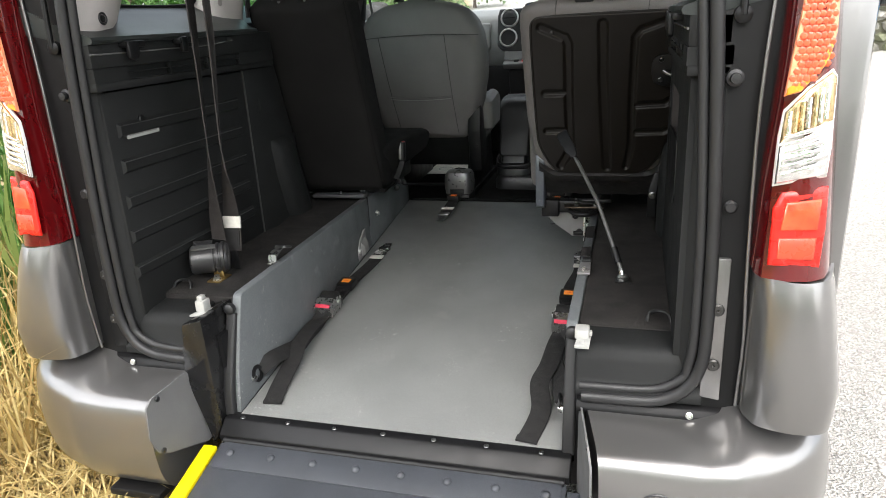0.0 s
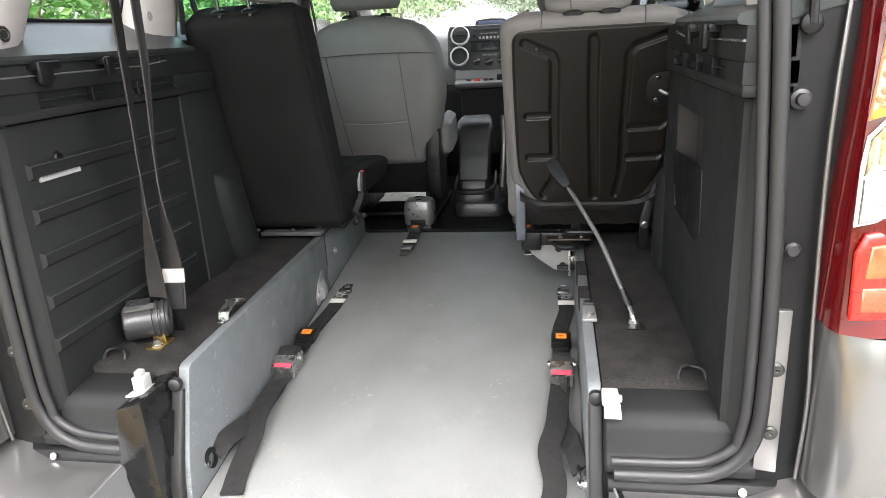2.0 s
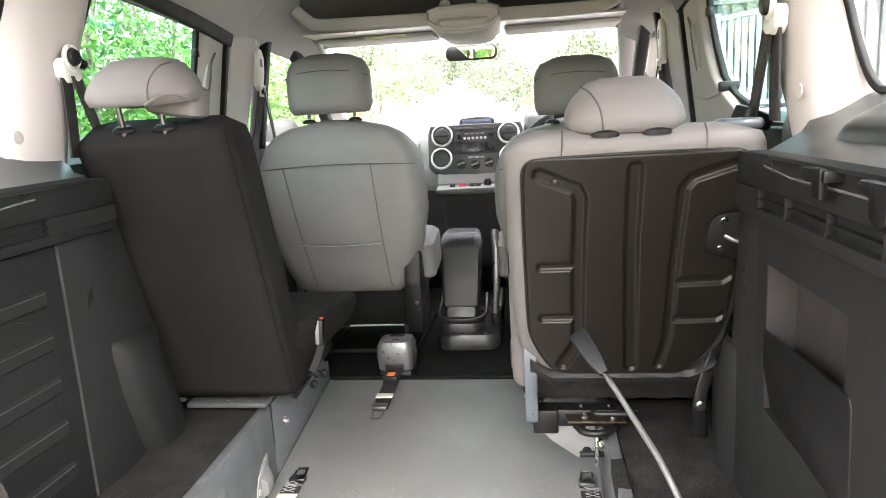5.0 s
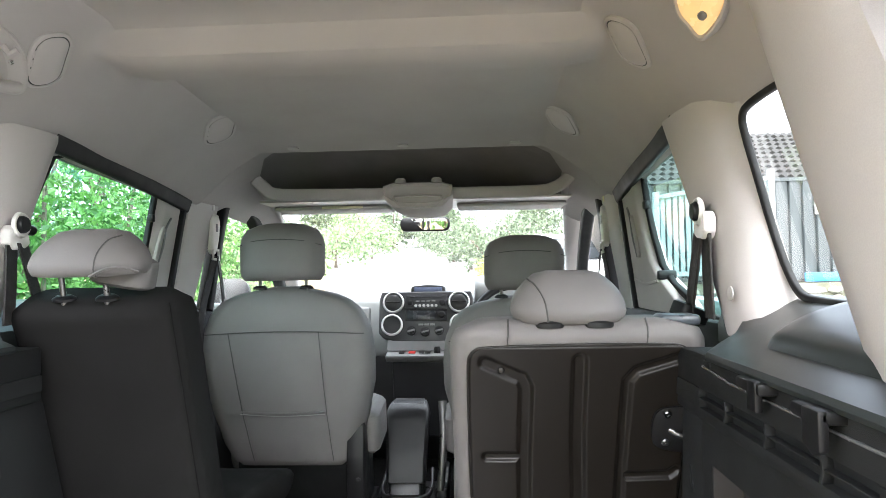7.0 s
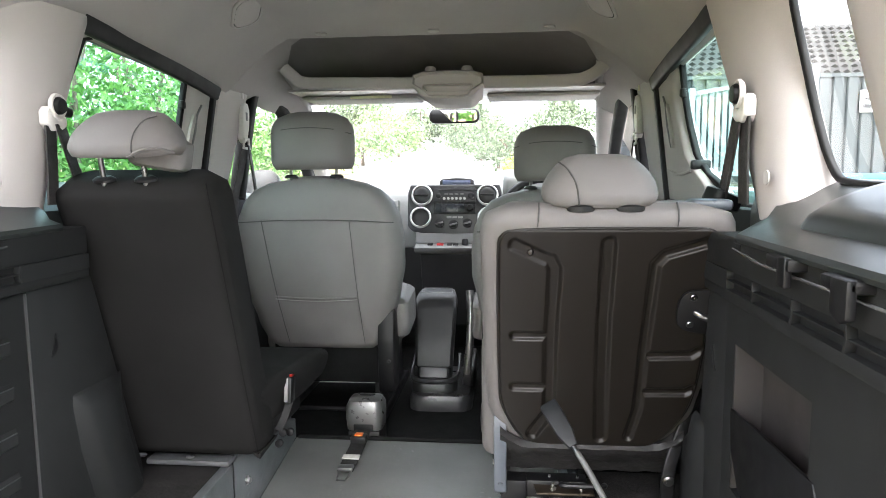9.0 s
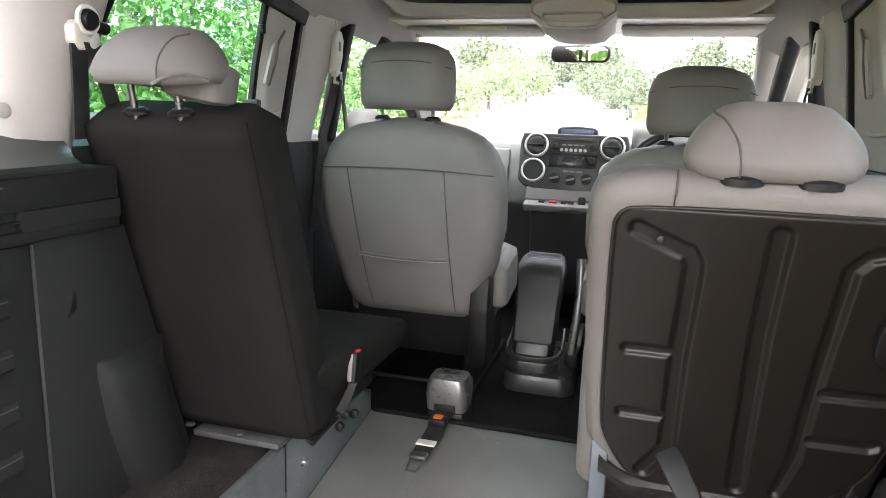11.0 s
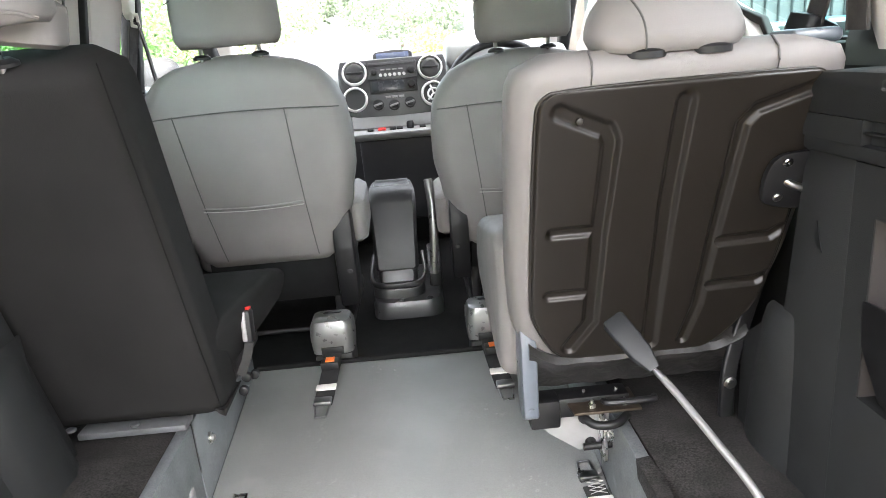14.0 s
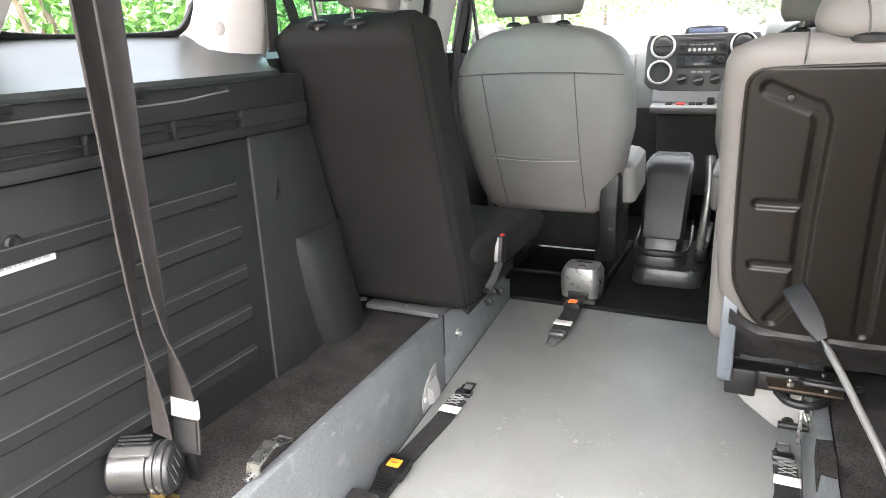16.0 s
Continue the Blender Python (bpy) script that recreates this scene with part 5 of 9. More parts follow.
# side cover, hinge bracket and strut
t = B()
prism(t, [(0.857, 0.298), (0.852, 0.43), (0.860, 0.470), (0.905, 0.468), (0.925, 0.44), (0.925, 0.31), (0.90, 0.288), (0.87, 0.288)], "x", 0.220, 0.247, 0.0035, 2)
sc = part("side_cover", t, M_BLUEGREYPL, ts, "blue-grey plastic side cover")
t = B()
lathe(t, [(0.006, 0), (0.006, 0.003), (0.003, 0.004), (0, 0.004)], pose(0.234, 0.857, 0.312, 90), 12)
part("screw", t, M_BLUEGREYPL, sc)
t = B()
box(t, 0.232, 0.42, 0.90, 0.945, 0.265, 0.305, 0.006)
box(t, 0.235, 0.29, 0.885, 0.93, 0.255, 0.31, 0.005)
part("hinge_arm", t, M_BLACKPL, ts)
t = B()
prism(t, [(0.235, 0.262), (0.39, 0.262), (0.385, 0.178), (0.33, 0.180), (0.275, 0.22)], "y", 0.925, 0.931, 0.001)
hb = part("hinge_bracket", t, M_GREYSTEEL, ts, "pale grey steel hinge bracket")
for x, z in ((0.352, 0.195), (0.34, 0.25)):
    t = B()
    lathe(t, [(0.011, 0), (0.011, 0.006), (0.009, 0.012), (0, 0.013)], pose(x, 0.925, z, 90), 12)
    part("bolt", t, M_BLACKPL, hb)
t = B()
tube(t, [(0.335, 0.91, 0.195), (0.41, 0.91, 0.197)], 0.007, 10)
part("pin", t, M_BLACKPL, hb)
t = B()
box(t, 0.368, 0.374, 0.885, 0.935, 0.175, 0.265, 0.001)
part("lug", t, M_STEEL, hb)
t = B()
tube(t, [(0.375 + 0.030 * k / 60, 0.915 + 0.02 * math.cos(k * 0.63), 0.222 + 0.02 * math.sin(k * 0.63)) for k in range(61)], 0.0028, 6)
part("spring", t, M_STEEL, hb, "coiled steel spring")
t = B()
tube(t, curve_pts([(0.405, 0.87, 0.280), (0.38, 0.85, 0.276), (0.345, 0.852, 0.276), (0.325, 0.875, 0.282)], 5), 0.008, 10)
part("hinge_bar", t, M_BLACKPL, hb)
t = B()
prism(t, [(0.31, 0.862), (0.43, 0.862), (0.43, 0.94), (0.30, 0.94)], "z", 0.291, 0.296, 0.001)
fp = part("floor_plate", t, M_BRONZE, ts, "bronze fixing plate with four bolts")
for x, y in ((0.345, 0.88), (0.405, 0.88), (0.34, 0.92), (0.40, 0.92)):
    t = B()
    lathe(t, [(0.007, 0), (0.007, 0.006), (0.003, 0.008), (0.003, 0.013), (0, 0.013)], pose(x, y, 0.296), 8)
    part("bolt", t, M_STEEL, fp)
t = B()
sweep(t, curve_pts([(0.632, 0.868, 0.53), (0.602, 0.860, 0.44), (0.580, 0.848, 0.385), (0.572, 0.842, 0.345), (0.572, 0.846, 0.275)], 5), rrect(0.026, 0.012, 0.004), up=(0, 1, 0))
part("strut", t, M_BLACKPL, ts)
t = B()
lathe(t, [(0.011, 0), (0.011, 0.006), (0.006, 0.008), (0.006, 0.012), (0, 0.012)], pose(0.572, 0.837, 0.345, 90), 12)
part("strut_foot", t, M_POST, ts)
t = B()
tube(t, curve_pts([(0.36, 0.86, 0.318), (0.37, 0.845, 0.322), (0.44, 0.845, 0.322), (0.45, 0.86, 0.318)], 5), 0.006, 8)
part("pull_handle", t, M_BLACKPL, ts)


# ---- dashboard ----
M_DASHGREY = mat("grey_dash_plastic", (0.22, 0.225, 0.225), 0.5, vary=0.05, scale=8, bump=0.2, bscale=900)
M_STACK = mat("anthracite_plastic", (0.022, 0.022, 0.024), 0.38, vary=0.08, scale=20, bump=0.08, bscale=900)
M_CHROME = mat("satin_silver_ring", (0.58, 0.58, 0.57), 0.38, 0.35, vary=0.05, scale=40)
M_SCREEN = mat("grey_lcd", (0.022, 0.024, 0.028), 0.25, vary=0.05, scale=30)
M_LCD = mat("blue_grey_lcd", (0.10, 0.12, 0.19), 0.25, vary=0.05, scale=30)
ds = thing("dashboard", (0, 2.75, 0.1), "grey and black dashboard with a round-vented centre stack", "dashboard")
t = B()
prism(t, [(2.60, 0.58), (2.585, 0.66), (2.60, 0.74), (2.64, 0.83), (2.72, 0.868), (2.85, 0.872), (3.35, 0.83), (3.35, 0.50), (2.70, 0.50)], "x", -0.74, 0.74, 0.02, 3)
part("upper_body", t, M_DASHGREY, ds)
t = B()
prism(t, [(2.62, 0.50), (2.60, 0.575), (3.3, 0.575), (3.3, 0.05), (2.80, 0.05), (2.70, 0.30)], "x", -0.74, 0.74, 0.015)
part("lower_body", t, M_STACK, ds)
t = B()
box(t, -0.66, -0.24, 2.585, 2.605, 0.655, 0.80, 0.012, 3, m=pose(0, 2.6, 0.72, -14) @ pose(0, -2.6, -0.72))
part("glovebox_panel", t, M_DASHGREY, ds)
# centre stack, leaning
SM = pose(0.02, 2.565, 0.735, -14)
t = B()
ol = [(-0.205, 0.135), (0.205, 0.135), (0.215, 0.10), (0.215, -0.055), (0.195, -0.078), (0.15, -0.092), (0.0, -0.096), (-0.15, -0.092), (-0.195, -0.078), (-0.215, -0.055), (-0.215, 0.10)]
prism(t, ol, "y", -0.005, 0.05, 0.006, 3)
bmesh.ops.transform(t, matrix=SM, verts=t.verts[:])
stack = part("centre_panel", t, M_STACK, ds, "anthracite centre stack panel")
for x, z, kind in ((-0.150, 0.085, "vent"), (0.150, 0.085, "vent"), (-0.155, -0.018, "cup"), (0.155, -0.018, "lock")):
    m = SM @ pose(x, -0.005, z, 90)
    t = B()
    ring_lathe(t, [(0.040, 0.0), (0.041, 0.010), (0.044, 0.013), (0.048, 0.010), (0.050, 0.0)], m, 28)
    rg = part("vent_ring", t, M_CHROME, stack, "satin chrome ring")
    t = B()
    if kind == "vent":
        lathe(t, [(0.040, 0.004), (0.034, 0.010), (0.02, 0.012), (0, 0.012)], m, 24)
        part("vent_disc", t, M_STACK, stack)
        t = B()
        box(t, -0.033, 0.033, -0.005, 0.003, 0.010, 0.017, 0.003, m=m)
        part("vent_flap", t, M_BLACKPL, stack)
    elif kind == "cup":
        lathe(t, [(0.040, 0.004), (0.038, -0.02), (0.030, -0.034), (0, -0.036)], m, 24)
        part("open_vent", t, M_RUBBER, stack)
    else:
        lathe(t, [(0.040, 0.002), (0.030, 0.003), (0, 0.003)], m, 24)
        part("open_vent", t, M_RUBBER, stack)
        t = B()
        ring_lathe(t, [(0.018, 0.012), (0.022, 0.016), (0.026, 0.012), (0.022, 0.008)], m @ pose(0.0, -0.004, 0), 18)
        part("phone_clip", t, M_CHROME, stack, "small bright ring clipped into the vent")
        t = B()
        for a in (20, 140, 260):
            box(t, -0.003, 0.003, 0.0, 0.034, 0.008, 0.014, 0.001, m=m @ pose(0, 0, 0, 0, 0, a))
        part("phone_clip_arm", t, M_CHROME, stack)


def on_stack(x0, x1, z0, z1, d0, d1, bev=0.002):
    t = B()
    box(t, x0, x1, -0.005 - d1, -0.005 - d0, z0, z1, bev, m=SM)
    return t


radio = part("radio", on_stack(-0.095, 0.095, 0.052, 0.118, 0.0, 0.006), M_STACK, stack, "black car radio with white buttons")
part("cd_slot", on_stack(-0.075, 0.08, 0.106, 0.110, 0.006, 0.008, 0.0005), M_RUBBER, radio)
for k in range(6):
    t = B()
    lathe(t, [(0.0065, 0), (0.0065, 0.003), (0, 0.004)], SM @ pose(-0.047 + 0.0185 * k, -0.011, 0.068, 90), 12)
    part("preset_button", t, M_WHITEPL, radio)
for k in range(4):
    part("key", on_stack(-0.047 + 0.024 * k, -0.030 + 0.024 * k, 0.086, 0.091, 0.006, 0.0085, 0.0005), M_GREYPL, radio)
for x, r in ((-0.072, 0.012), (0.075, 0.014)):
    t = B()
    lathe(t, [(r, 0), (r, 0.008), (r * 0.7, 0.010), (0, 0.010)], SM @ pose(x, -0.011, 0.08, 90), 16)
    part("radio_knob", t, M_BLACKPL, radio)
part("screen_bezel", on_stack(-0.095, 0.095, -0.002, 0.050, 0.0, 0.004), M_BLACKPL, stack)
part("screen", on_stack(-0.085, 0.043, 0.007, 0.044, 0.004, 0.006, 0.001), M_SCREEN, stack, "grey unlit display")
t = B()
lathe(t, [(0.016, 0), (0.016, 0.008), (0.012, 0.012), (0, 0.012)], SM @ pose(0.072, -0.009, 0.026, 90), 18)
part("screen_knob", t, M_BLACKPL, stack)
for x, z in ((-0.066, -0.047), (-0.003, -0.052), (0.060, -0.046)):
    t = B()
    lathe(t, [(0.022, 0), (0.022, 0.004), (0.016, 0.006), (0.015, 0.014), (0, 0.015)], SM @ pose(x, -0.005, z, 90), 20)
    kn = part("heater_knob", t, M_BLACKPL, stack)
    t = B()
    box(t, -0.018, 0.018, -0.0035, 0.0035, 0.014, 0.021, 0.001, m=SM @ pose(x, -0.005, z, 90, 0, 0) @ pose(0, 0, 0, 0, 0, 15))
    part("pointer", t, M_GREYPL, kn)
for k in range(3):
    part("heater_switch", on_stack(-0.035 + 0.026 * k, -0.013 + 0.026 * k, -0.022, -0.014, 0.0, 0.005, 0.001), M_GREYPL, stack)
# switch ledge under the stack
t = B()
prism(t, [(2.47, 0.575), (2.465, 0.59), (2.50, 0.60), (2.57, 0.605), (2.62, 0.575), (2.62, 0.555), (2.49, 0.560)], "x", -0.155, 0.195, 0.006, 2)
lg = part("switch_ledge", t, M_GREYPL, ds, "grey switch ledge")
t = B()
prism(t, [(2.52, 0.605), (2.545, 0.66), (2.60, 0.66), (2.60, 0.60)], "x", -0.155, 0.195, 0.004)
part("stack_foot", t, M_GREYPL, ds)
for x, w, m_ in ((-0.085, 0.024, M_BLACKPL), (-0.04, 0.030, M_RED), (0.003, 0.024, M_BLACKPL), (0.03, 0.024, M_BLACKPL), (0.12, 0.024, M_BLACKPL)):
    t = B()
    box(t, x - w / 2, x + w / 2, 2.488, 2.512, 0.596, 0.605, 0.002, m=pose(0, 2.5, 0.6, 12) @ pose(0, -2.5, -0.6))
    part("switch", t, m_, lg, "red hazard switch" if m_ is M_RED else "")
t = B()
lathe(t, [(0.014, 0), (0.015, 0.02), (0.011, 0.028), (0, 0.028)], pose(0.072, 2.50, 0.598), 16)
part("socket_knob", t, M_BLACKPL, lg)
t = B()
prism(t, [(2.56, 0.555), (2.60, 0.40), (2.62, 0.20), (2.66, 0.20), (2.66, 0.555)], "x", -0.14, 0.18, 0.012, 3)
part("storage_tray", t, M_STACK, ds)
# display hood on top
t = B()
prism(t, [(-0.056, 0.860), (-0.054, 0.884), (-0.042, 0.892), (0.026, 0.897), (0.092, 0.892), (0.104, 0.884), (0.106, 0.860)], "y", 2.63, 2.75, 0.004)
hd = part("display_hood", t, M_STACK, ds, "black display hood")
t = B()
box(t, -0.040, 0.090, 2.626, 2.632, 0.866, 0.886, 0.001)
part("display", t, M_LCD, hd, "pale blue-grey display")
# instrument hood and steering wheel on the driver's side
t = B()
prism(t, [(2.60, 0.80), (2.60, 0.90), (2.66, 0.935), (2.80, 0.93), (2.95, 0.86), (2.95, 0.80)], "x", 0.24, 0.58, 0.03, 4)
part("instrument_hood", t, M_DASHGREY, ds)
ds.location += Vector((-0.02, 0.0, 0.041))
sw = thing("steering_wheel", (0.40, 2.36, 0.78), "black three-spoke steering wheel", "steering wheel")
m = pose(0.40, 2.36, 0.765, 62)
t = B()
ring_lathe(t, [(0.188 + 0.016 * math.cos(a), 0.016 * math.sin(a)) for a in [2 * math.pi * k / 10 for k in range(10)]], m, 40)
part("rim", t, M_BLACKPL, sw)
t = B()
pillow(t, 0.15, 0.13, 0.05, 0.04, m)
part("hub", t, M_BLACKPL, sw)
for a in (0, 180, 270):
    t = B()
    box(t, 0.05, 0.185, -0.018, 0.018, -0.008, 0.008, 0.005, m=m @ pose(0, 0, 0, 0, 0, a))
    part("spoke", t, M_BLACKPL, sw)
t = B()
tube(t, [m @ Vector((0, 0, -0.02)), m @ Vector((0, 0, -0.28))], 0.035, 12)
part("column", t, M_BLACKPL, sw)

# rear-view mirror
mi = thing("rear_view_mirror", (0.014, 2.56, 1.17), "black interior mirror on a short stem", "mirror")
t = B()
pillow(t, 0.225, 0.064, 0.035, 0.026, pose(0.014, 2.555, 1.168, 92, 0, 0))
part("housing", t, M_BLACKPL, mi)
t = B()
loft(t, [[pose(0.014, 2.5365, 1.168, 95, 0, -3) @ Vector((u, v, h)) for u, v in rrect(0.205, 0.05, 0.02, 6)] for h in (-0.001, 0.001)])
part("mirror_glass", t, mat("mirror_silver", (0.85, 0.87, 0.86), 0.02, 1.0, vary=0.0, rvary=0), mi)
t = B()
tube(t, curve_pts([(0.014, 2.575, 1.18), (0.014, 2.585, 1.215), (0.014, 2.60, 1.240)], 4), 0.016, 10)
part("stem", t, M_BLACKPL, mi)
mi.location += Vector((-0.010, 0.0, 0.045))

# ---- centre console ----
M_ARM = mat("charcoal_grained_vinyl", (0.016, 0.016, 0.017), 0.40, vary=0.1, scale=12, bump=0.25, bscale=700, spec=0.32)
M_CONSOLE = mat("charcoal_plastic", (0.024, 0.024, 0.025), 0.34, vary=0.08, scale=12, bump=0.15, bscale=700)
cs = thing("centre_console", (0, 2.05, 0.085), "black centre console with cup holders and raised armrest", "console")
t = B()
rings = [[(-0.002 + u, 2.075 + v, z) for u, v in rrect(a, b, 0.05, 6)] for a, b, z in ((0.232, 0.40, 0.090), (0.232, 0.40, 0.132), (0.214, 0.385, 0.148), (0.190, 0.36, 0.150))]
loft(t, rings)
part("base", t, M_CONSOLE, cs)
t = B()
rings = [[(-0.030 + u * f, 1.975 + v * f, z) for u, v in rrect(0.175, 0.125, 0.055, 7)] for f, z in ((1.0, 0.148), (1.0, 0.178), (0.97, 0.182))]
loft(t, rings)
ch = part("cup_holder", t, M_CONSOLE, cs)
t = B()
sweep(t, curve_pts([(-0.116, 2.10, 0.245), (-0.120, 2.02, 0.222), (-0.117, 1.96, 0.206), (-0.096, 1.922, 0.198), (-0.030, 1.908, 0.196), (0.036, 1.922, 0.198), (0.057, 1.96, 0.206), (0.060, 2.02, 0.222), (0.056, 2.10, 0.245)], 5), rrect(0.012, 0.020, 0.005))
part("cup_rim", t, M_CONSOLE, ch)
# flat black discs put the shade of the open wells into the colour
for x in (-0.072, 0.012):
    t = B()
    lathe(t, [(0.038, 0.1822), (0.038, 0.1835), (0.034, 0.1836), (0.0, 0.1836)], pose(x, 1.972, 0), 20)
    part("cup_well", t, M_RUBBER, ch, "flat black disc painted as the dark of a cup well")
t = B()
prism(t, [(1.92, 0.182), (1.93, 0.205), (1.965, 0.205), (2.03, 0.19), (2.03, 0.182)], "x", -0.035, -0.025, 0.002)
part("cup_divider", t, M_CONSOLE, ch)
# armrest standing upright
AM = pose(-0.028, 1.905, 0.205, -22)
t = B()
rings = [[AM @ Vector((u, v + 0.055, z)) for u, v in rrect(a, d, 0.022, 6)] for a, d, z in ((0.120, 0.085, 0.0), (0.128, 0.10, 0.02), (0.134, 0.108, 0.10), (0.146, 0.115, 0.24), (0.146, 0.115, 0.285), (0.138, 0.100, 0.30))]
loft(t, rings)
arm = part("armrest", t, M_ARM, cs, "black armrest box standing upright")
t = B()
rings = []
for v0, v1, z, a in ((-0.010, 0.020, 0.045, 0.128), (-0.012, 0.020, 0.052, 0.140), (-0.012, 0.022, 0.15, 0.146), (-0.012, 0.024, 0.262, 0.156), (-0.009, 0.060, 0.290, 0.156), (0.002, 0.105, 0.309, 0.154), (0.022, 0.120, 0.328, 0.146), (0.048, 0.122, 0.346, 0.136), (0.072, 0.120, 0.358, 0.126)):
    rings.append([AM @ Vector((u, v, z)) for u, v in ((-a / 2, v1), (-a / 2, v0 + 0.012), (-a / 2 + 0.010, v0 + 0.002), (-a / 4, v0), (0, v0), (a / 4, v0), (a / 2 - 0.010, v0 + 0.002), (a / 2, v0 + 0.012), (a / 2, v1))])
loft(t, rings)
lid = part("armrest_lid", t, M_ARM, arm, "curved black lid with a pale rim")
t = B()
sweep(t, [AM @ Vector(q) for q in ((-0.060, 0.030, 0.332), (-0.054, 0.080, 0.361), (0.054, 0.080, 0.361), (0.060, 0.030, 0.332))], rrect(0.006, 0.004, 0.0015), closed=True)
part("lid_rim", t, M_GREYPL, lid)
t = B()
rings = [[AM @ Vector((u, v, z)) for u, v in rrect(a, 0.020, 0.005, 4)] for a, z in ((0.100, 0.006), (0.108, 0.012), (0.108, 0.036), (0.100, 0.042))]
loft(t, rings)
part("armrest_catch", t, M_CONSOLE, arm)
t = B()
prism(t, [(2.0, 0.15), (1.99, 0.19), (2.16, 0.235), (2.25, 0.235), (2.25, 0.15)], "x", 0.072, 0.118, 0.008)
part("brake_tray", t, M_CONSOLE, cs)
# handbrake
hb = thing("handbrake", (0.09, 2.1, 0.15), "grey handbrake lever standing up", "handbrake")
t = B()
box(t, 0.075, 0.118, 1.99, 2.12, 0.15, 0.21, 0.012)
part("gaiter", t, M_BLACKPL, hb)
t = B()
sweep(t, curve_pts([(0.090, 2.00, 0.20), (0.100, 2.01, 0.31), (0.104, 2.04, 0.42), (0.098, 2.07, 0.508)], 5), rrect(0.030, 0.040, 0.013), up=(0, 1, 0))
part("grip", t, M_SILVERPL, hb)


# ---- belts, straps and fittings ----
M_PAPER = mat("white_fabric_tag", (0.62, 0.60, 0.55), 0.8, vary=0.1, scale=60)


def retractor(cx):
    th = thing("wheelchair_retractor", (cx, 1.55, 0.09), "silver-grey retractor box with a black strap on the floor", "retractor", "front wheelchair retractors")
    t = B()
    rings = [[(cx + u, 1.545 + v, z) for u, v in rrect(a, b, 0.025, 6)] for a, b, z in ((0.112, 0.10, 0.164), (0.118, 0.108, 0.205), (0.115, 0.104, 0.238), (0.10, 0.09, 0.255), (0.06, 0.05, 0.262))]
    loft(t, rings)
    bx = part("cover", t, M_SILVERPL, th)
    t = B()
    box(t, cx - 0.03, cx + 0.03, 1.488, 1.496, 0.164, 0.186, 0.002)
    part("slot", t, M_BLACKPL, bx)
    t = B()
    tube(t, curve_pts([(cx - 0.02, 1.55, 0.262), (cx, 1.54, 0.268), (cx + 0.025, 1.55, 0.262)], 4), 0.003, 6)
    part("release_loop", t, M_BLACKPL, bx)
    t = B()
    box(t, cx - 0.05, cx + 0.05, 1.50, 1.62, 0.085, 0.160, 0.004)
    part("foot", t, M_BLACKPL, th)
    dx = -0.008 if cx < 0 else 0.014
    t = B()
    strap(t, curve_pts([(cx, 1.50, 0.174), (cx, 1.46, 0.158), (cx + dx * 0.3, 1.40, 0.146), (cx + dx * 0.7, 1.32, 0.135), (cx + dx, 1.285, 0.130)], 5), 0.046, 0.004)
    part("strap", t, M_WEB, th)
    t = B()
    box(t, cx - 0.024, cx + 0.024, 1.425, 1.462, 0.146, 0.172, 0.005, m=pose(dx * 0.3, 0, 0.0))
    bk = part("buckle", t, M_BLACKPL, th)
    t = B()
    box(t, cx - 0.012, cx + 0.012, 1.432, 1.456, 0.171, 0.175, 0.001, m=pose(dx * 0.3, 0, 0))
    part("press_button", t, M_ORANGE, bk, "orange press button")
    t = B()
    box(t, cx - 0.025 + dx * 0.6, cx + 0.025 + dx * 0.6, 1.335, 1.362, 0.141, 0.1455, 0.001, m=pose(0, 0, 0.0))
    part("tag", t, M_PAPER, th, "worn white fabric tag")
    t = B()
    x = cx + dx
    sweep(t, [(x - 0.018, 1.285, 0.131), (x - 0.014, 1.25, 0.127), (x - 0.012, 1.235, 0.126), (x + 0.012, 1.235, 0.126), (x + 0.014, 1.25, 0.127), (x + 0.018, 1.285, 0.131)], rrect(0.005, 0.004, 0.001), closed=True)
    part("hook", t, M_POST, th, "dark steel hook")
    t = B()
    box(t, x - 0.022, x + 0.022, 1.28, 1.31, 0.128, 0.140, 0.004)
    part("hook_body", t, M_POST, th)


retractor(-0.202)
retractor(0.222)


M_RATCHET = mat("zinc_plated_steel", (0.40, 0.40, 0.39), 0.28, 0.95, vary=0.06, scale=40)


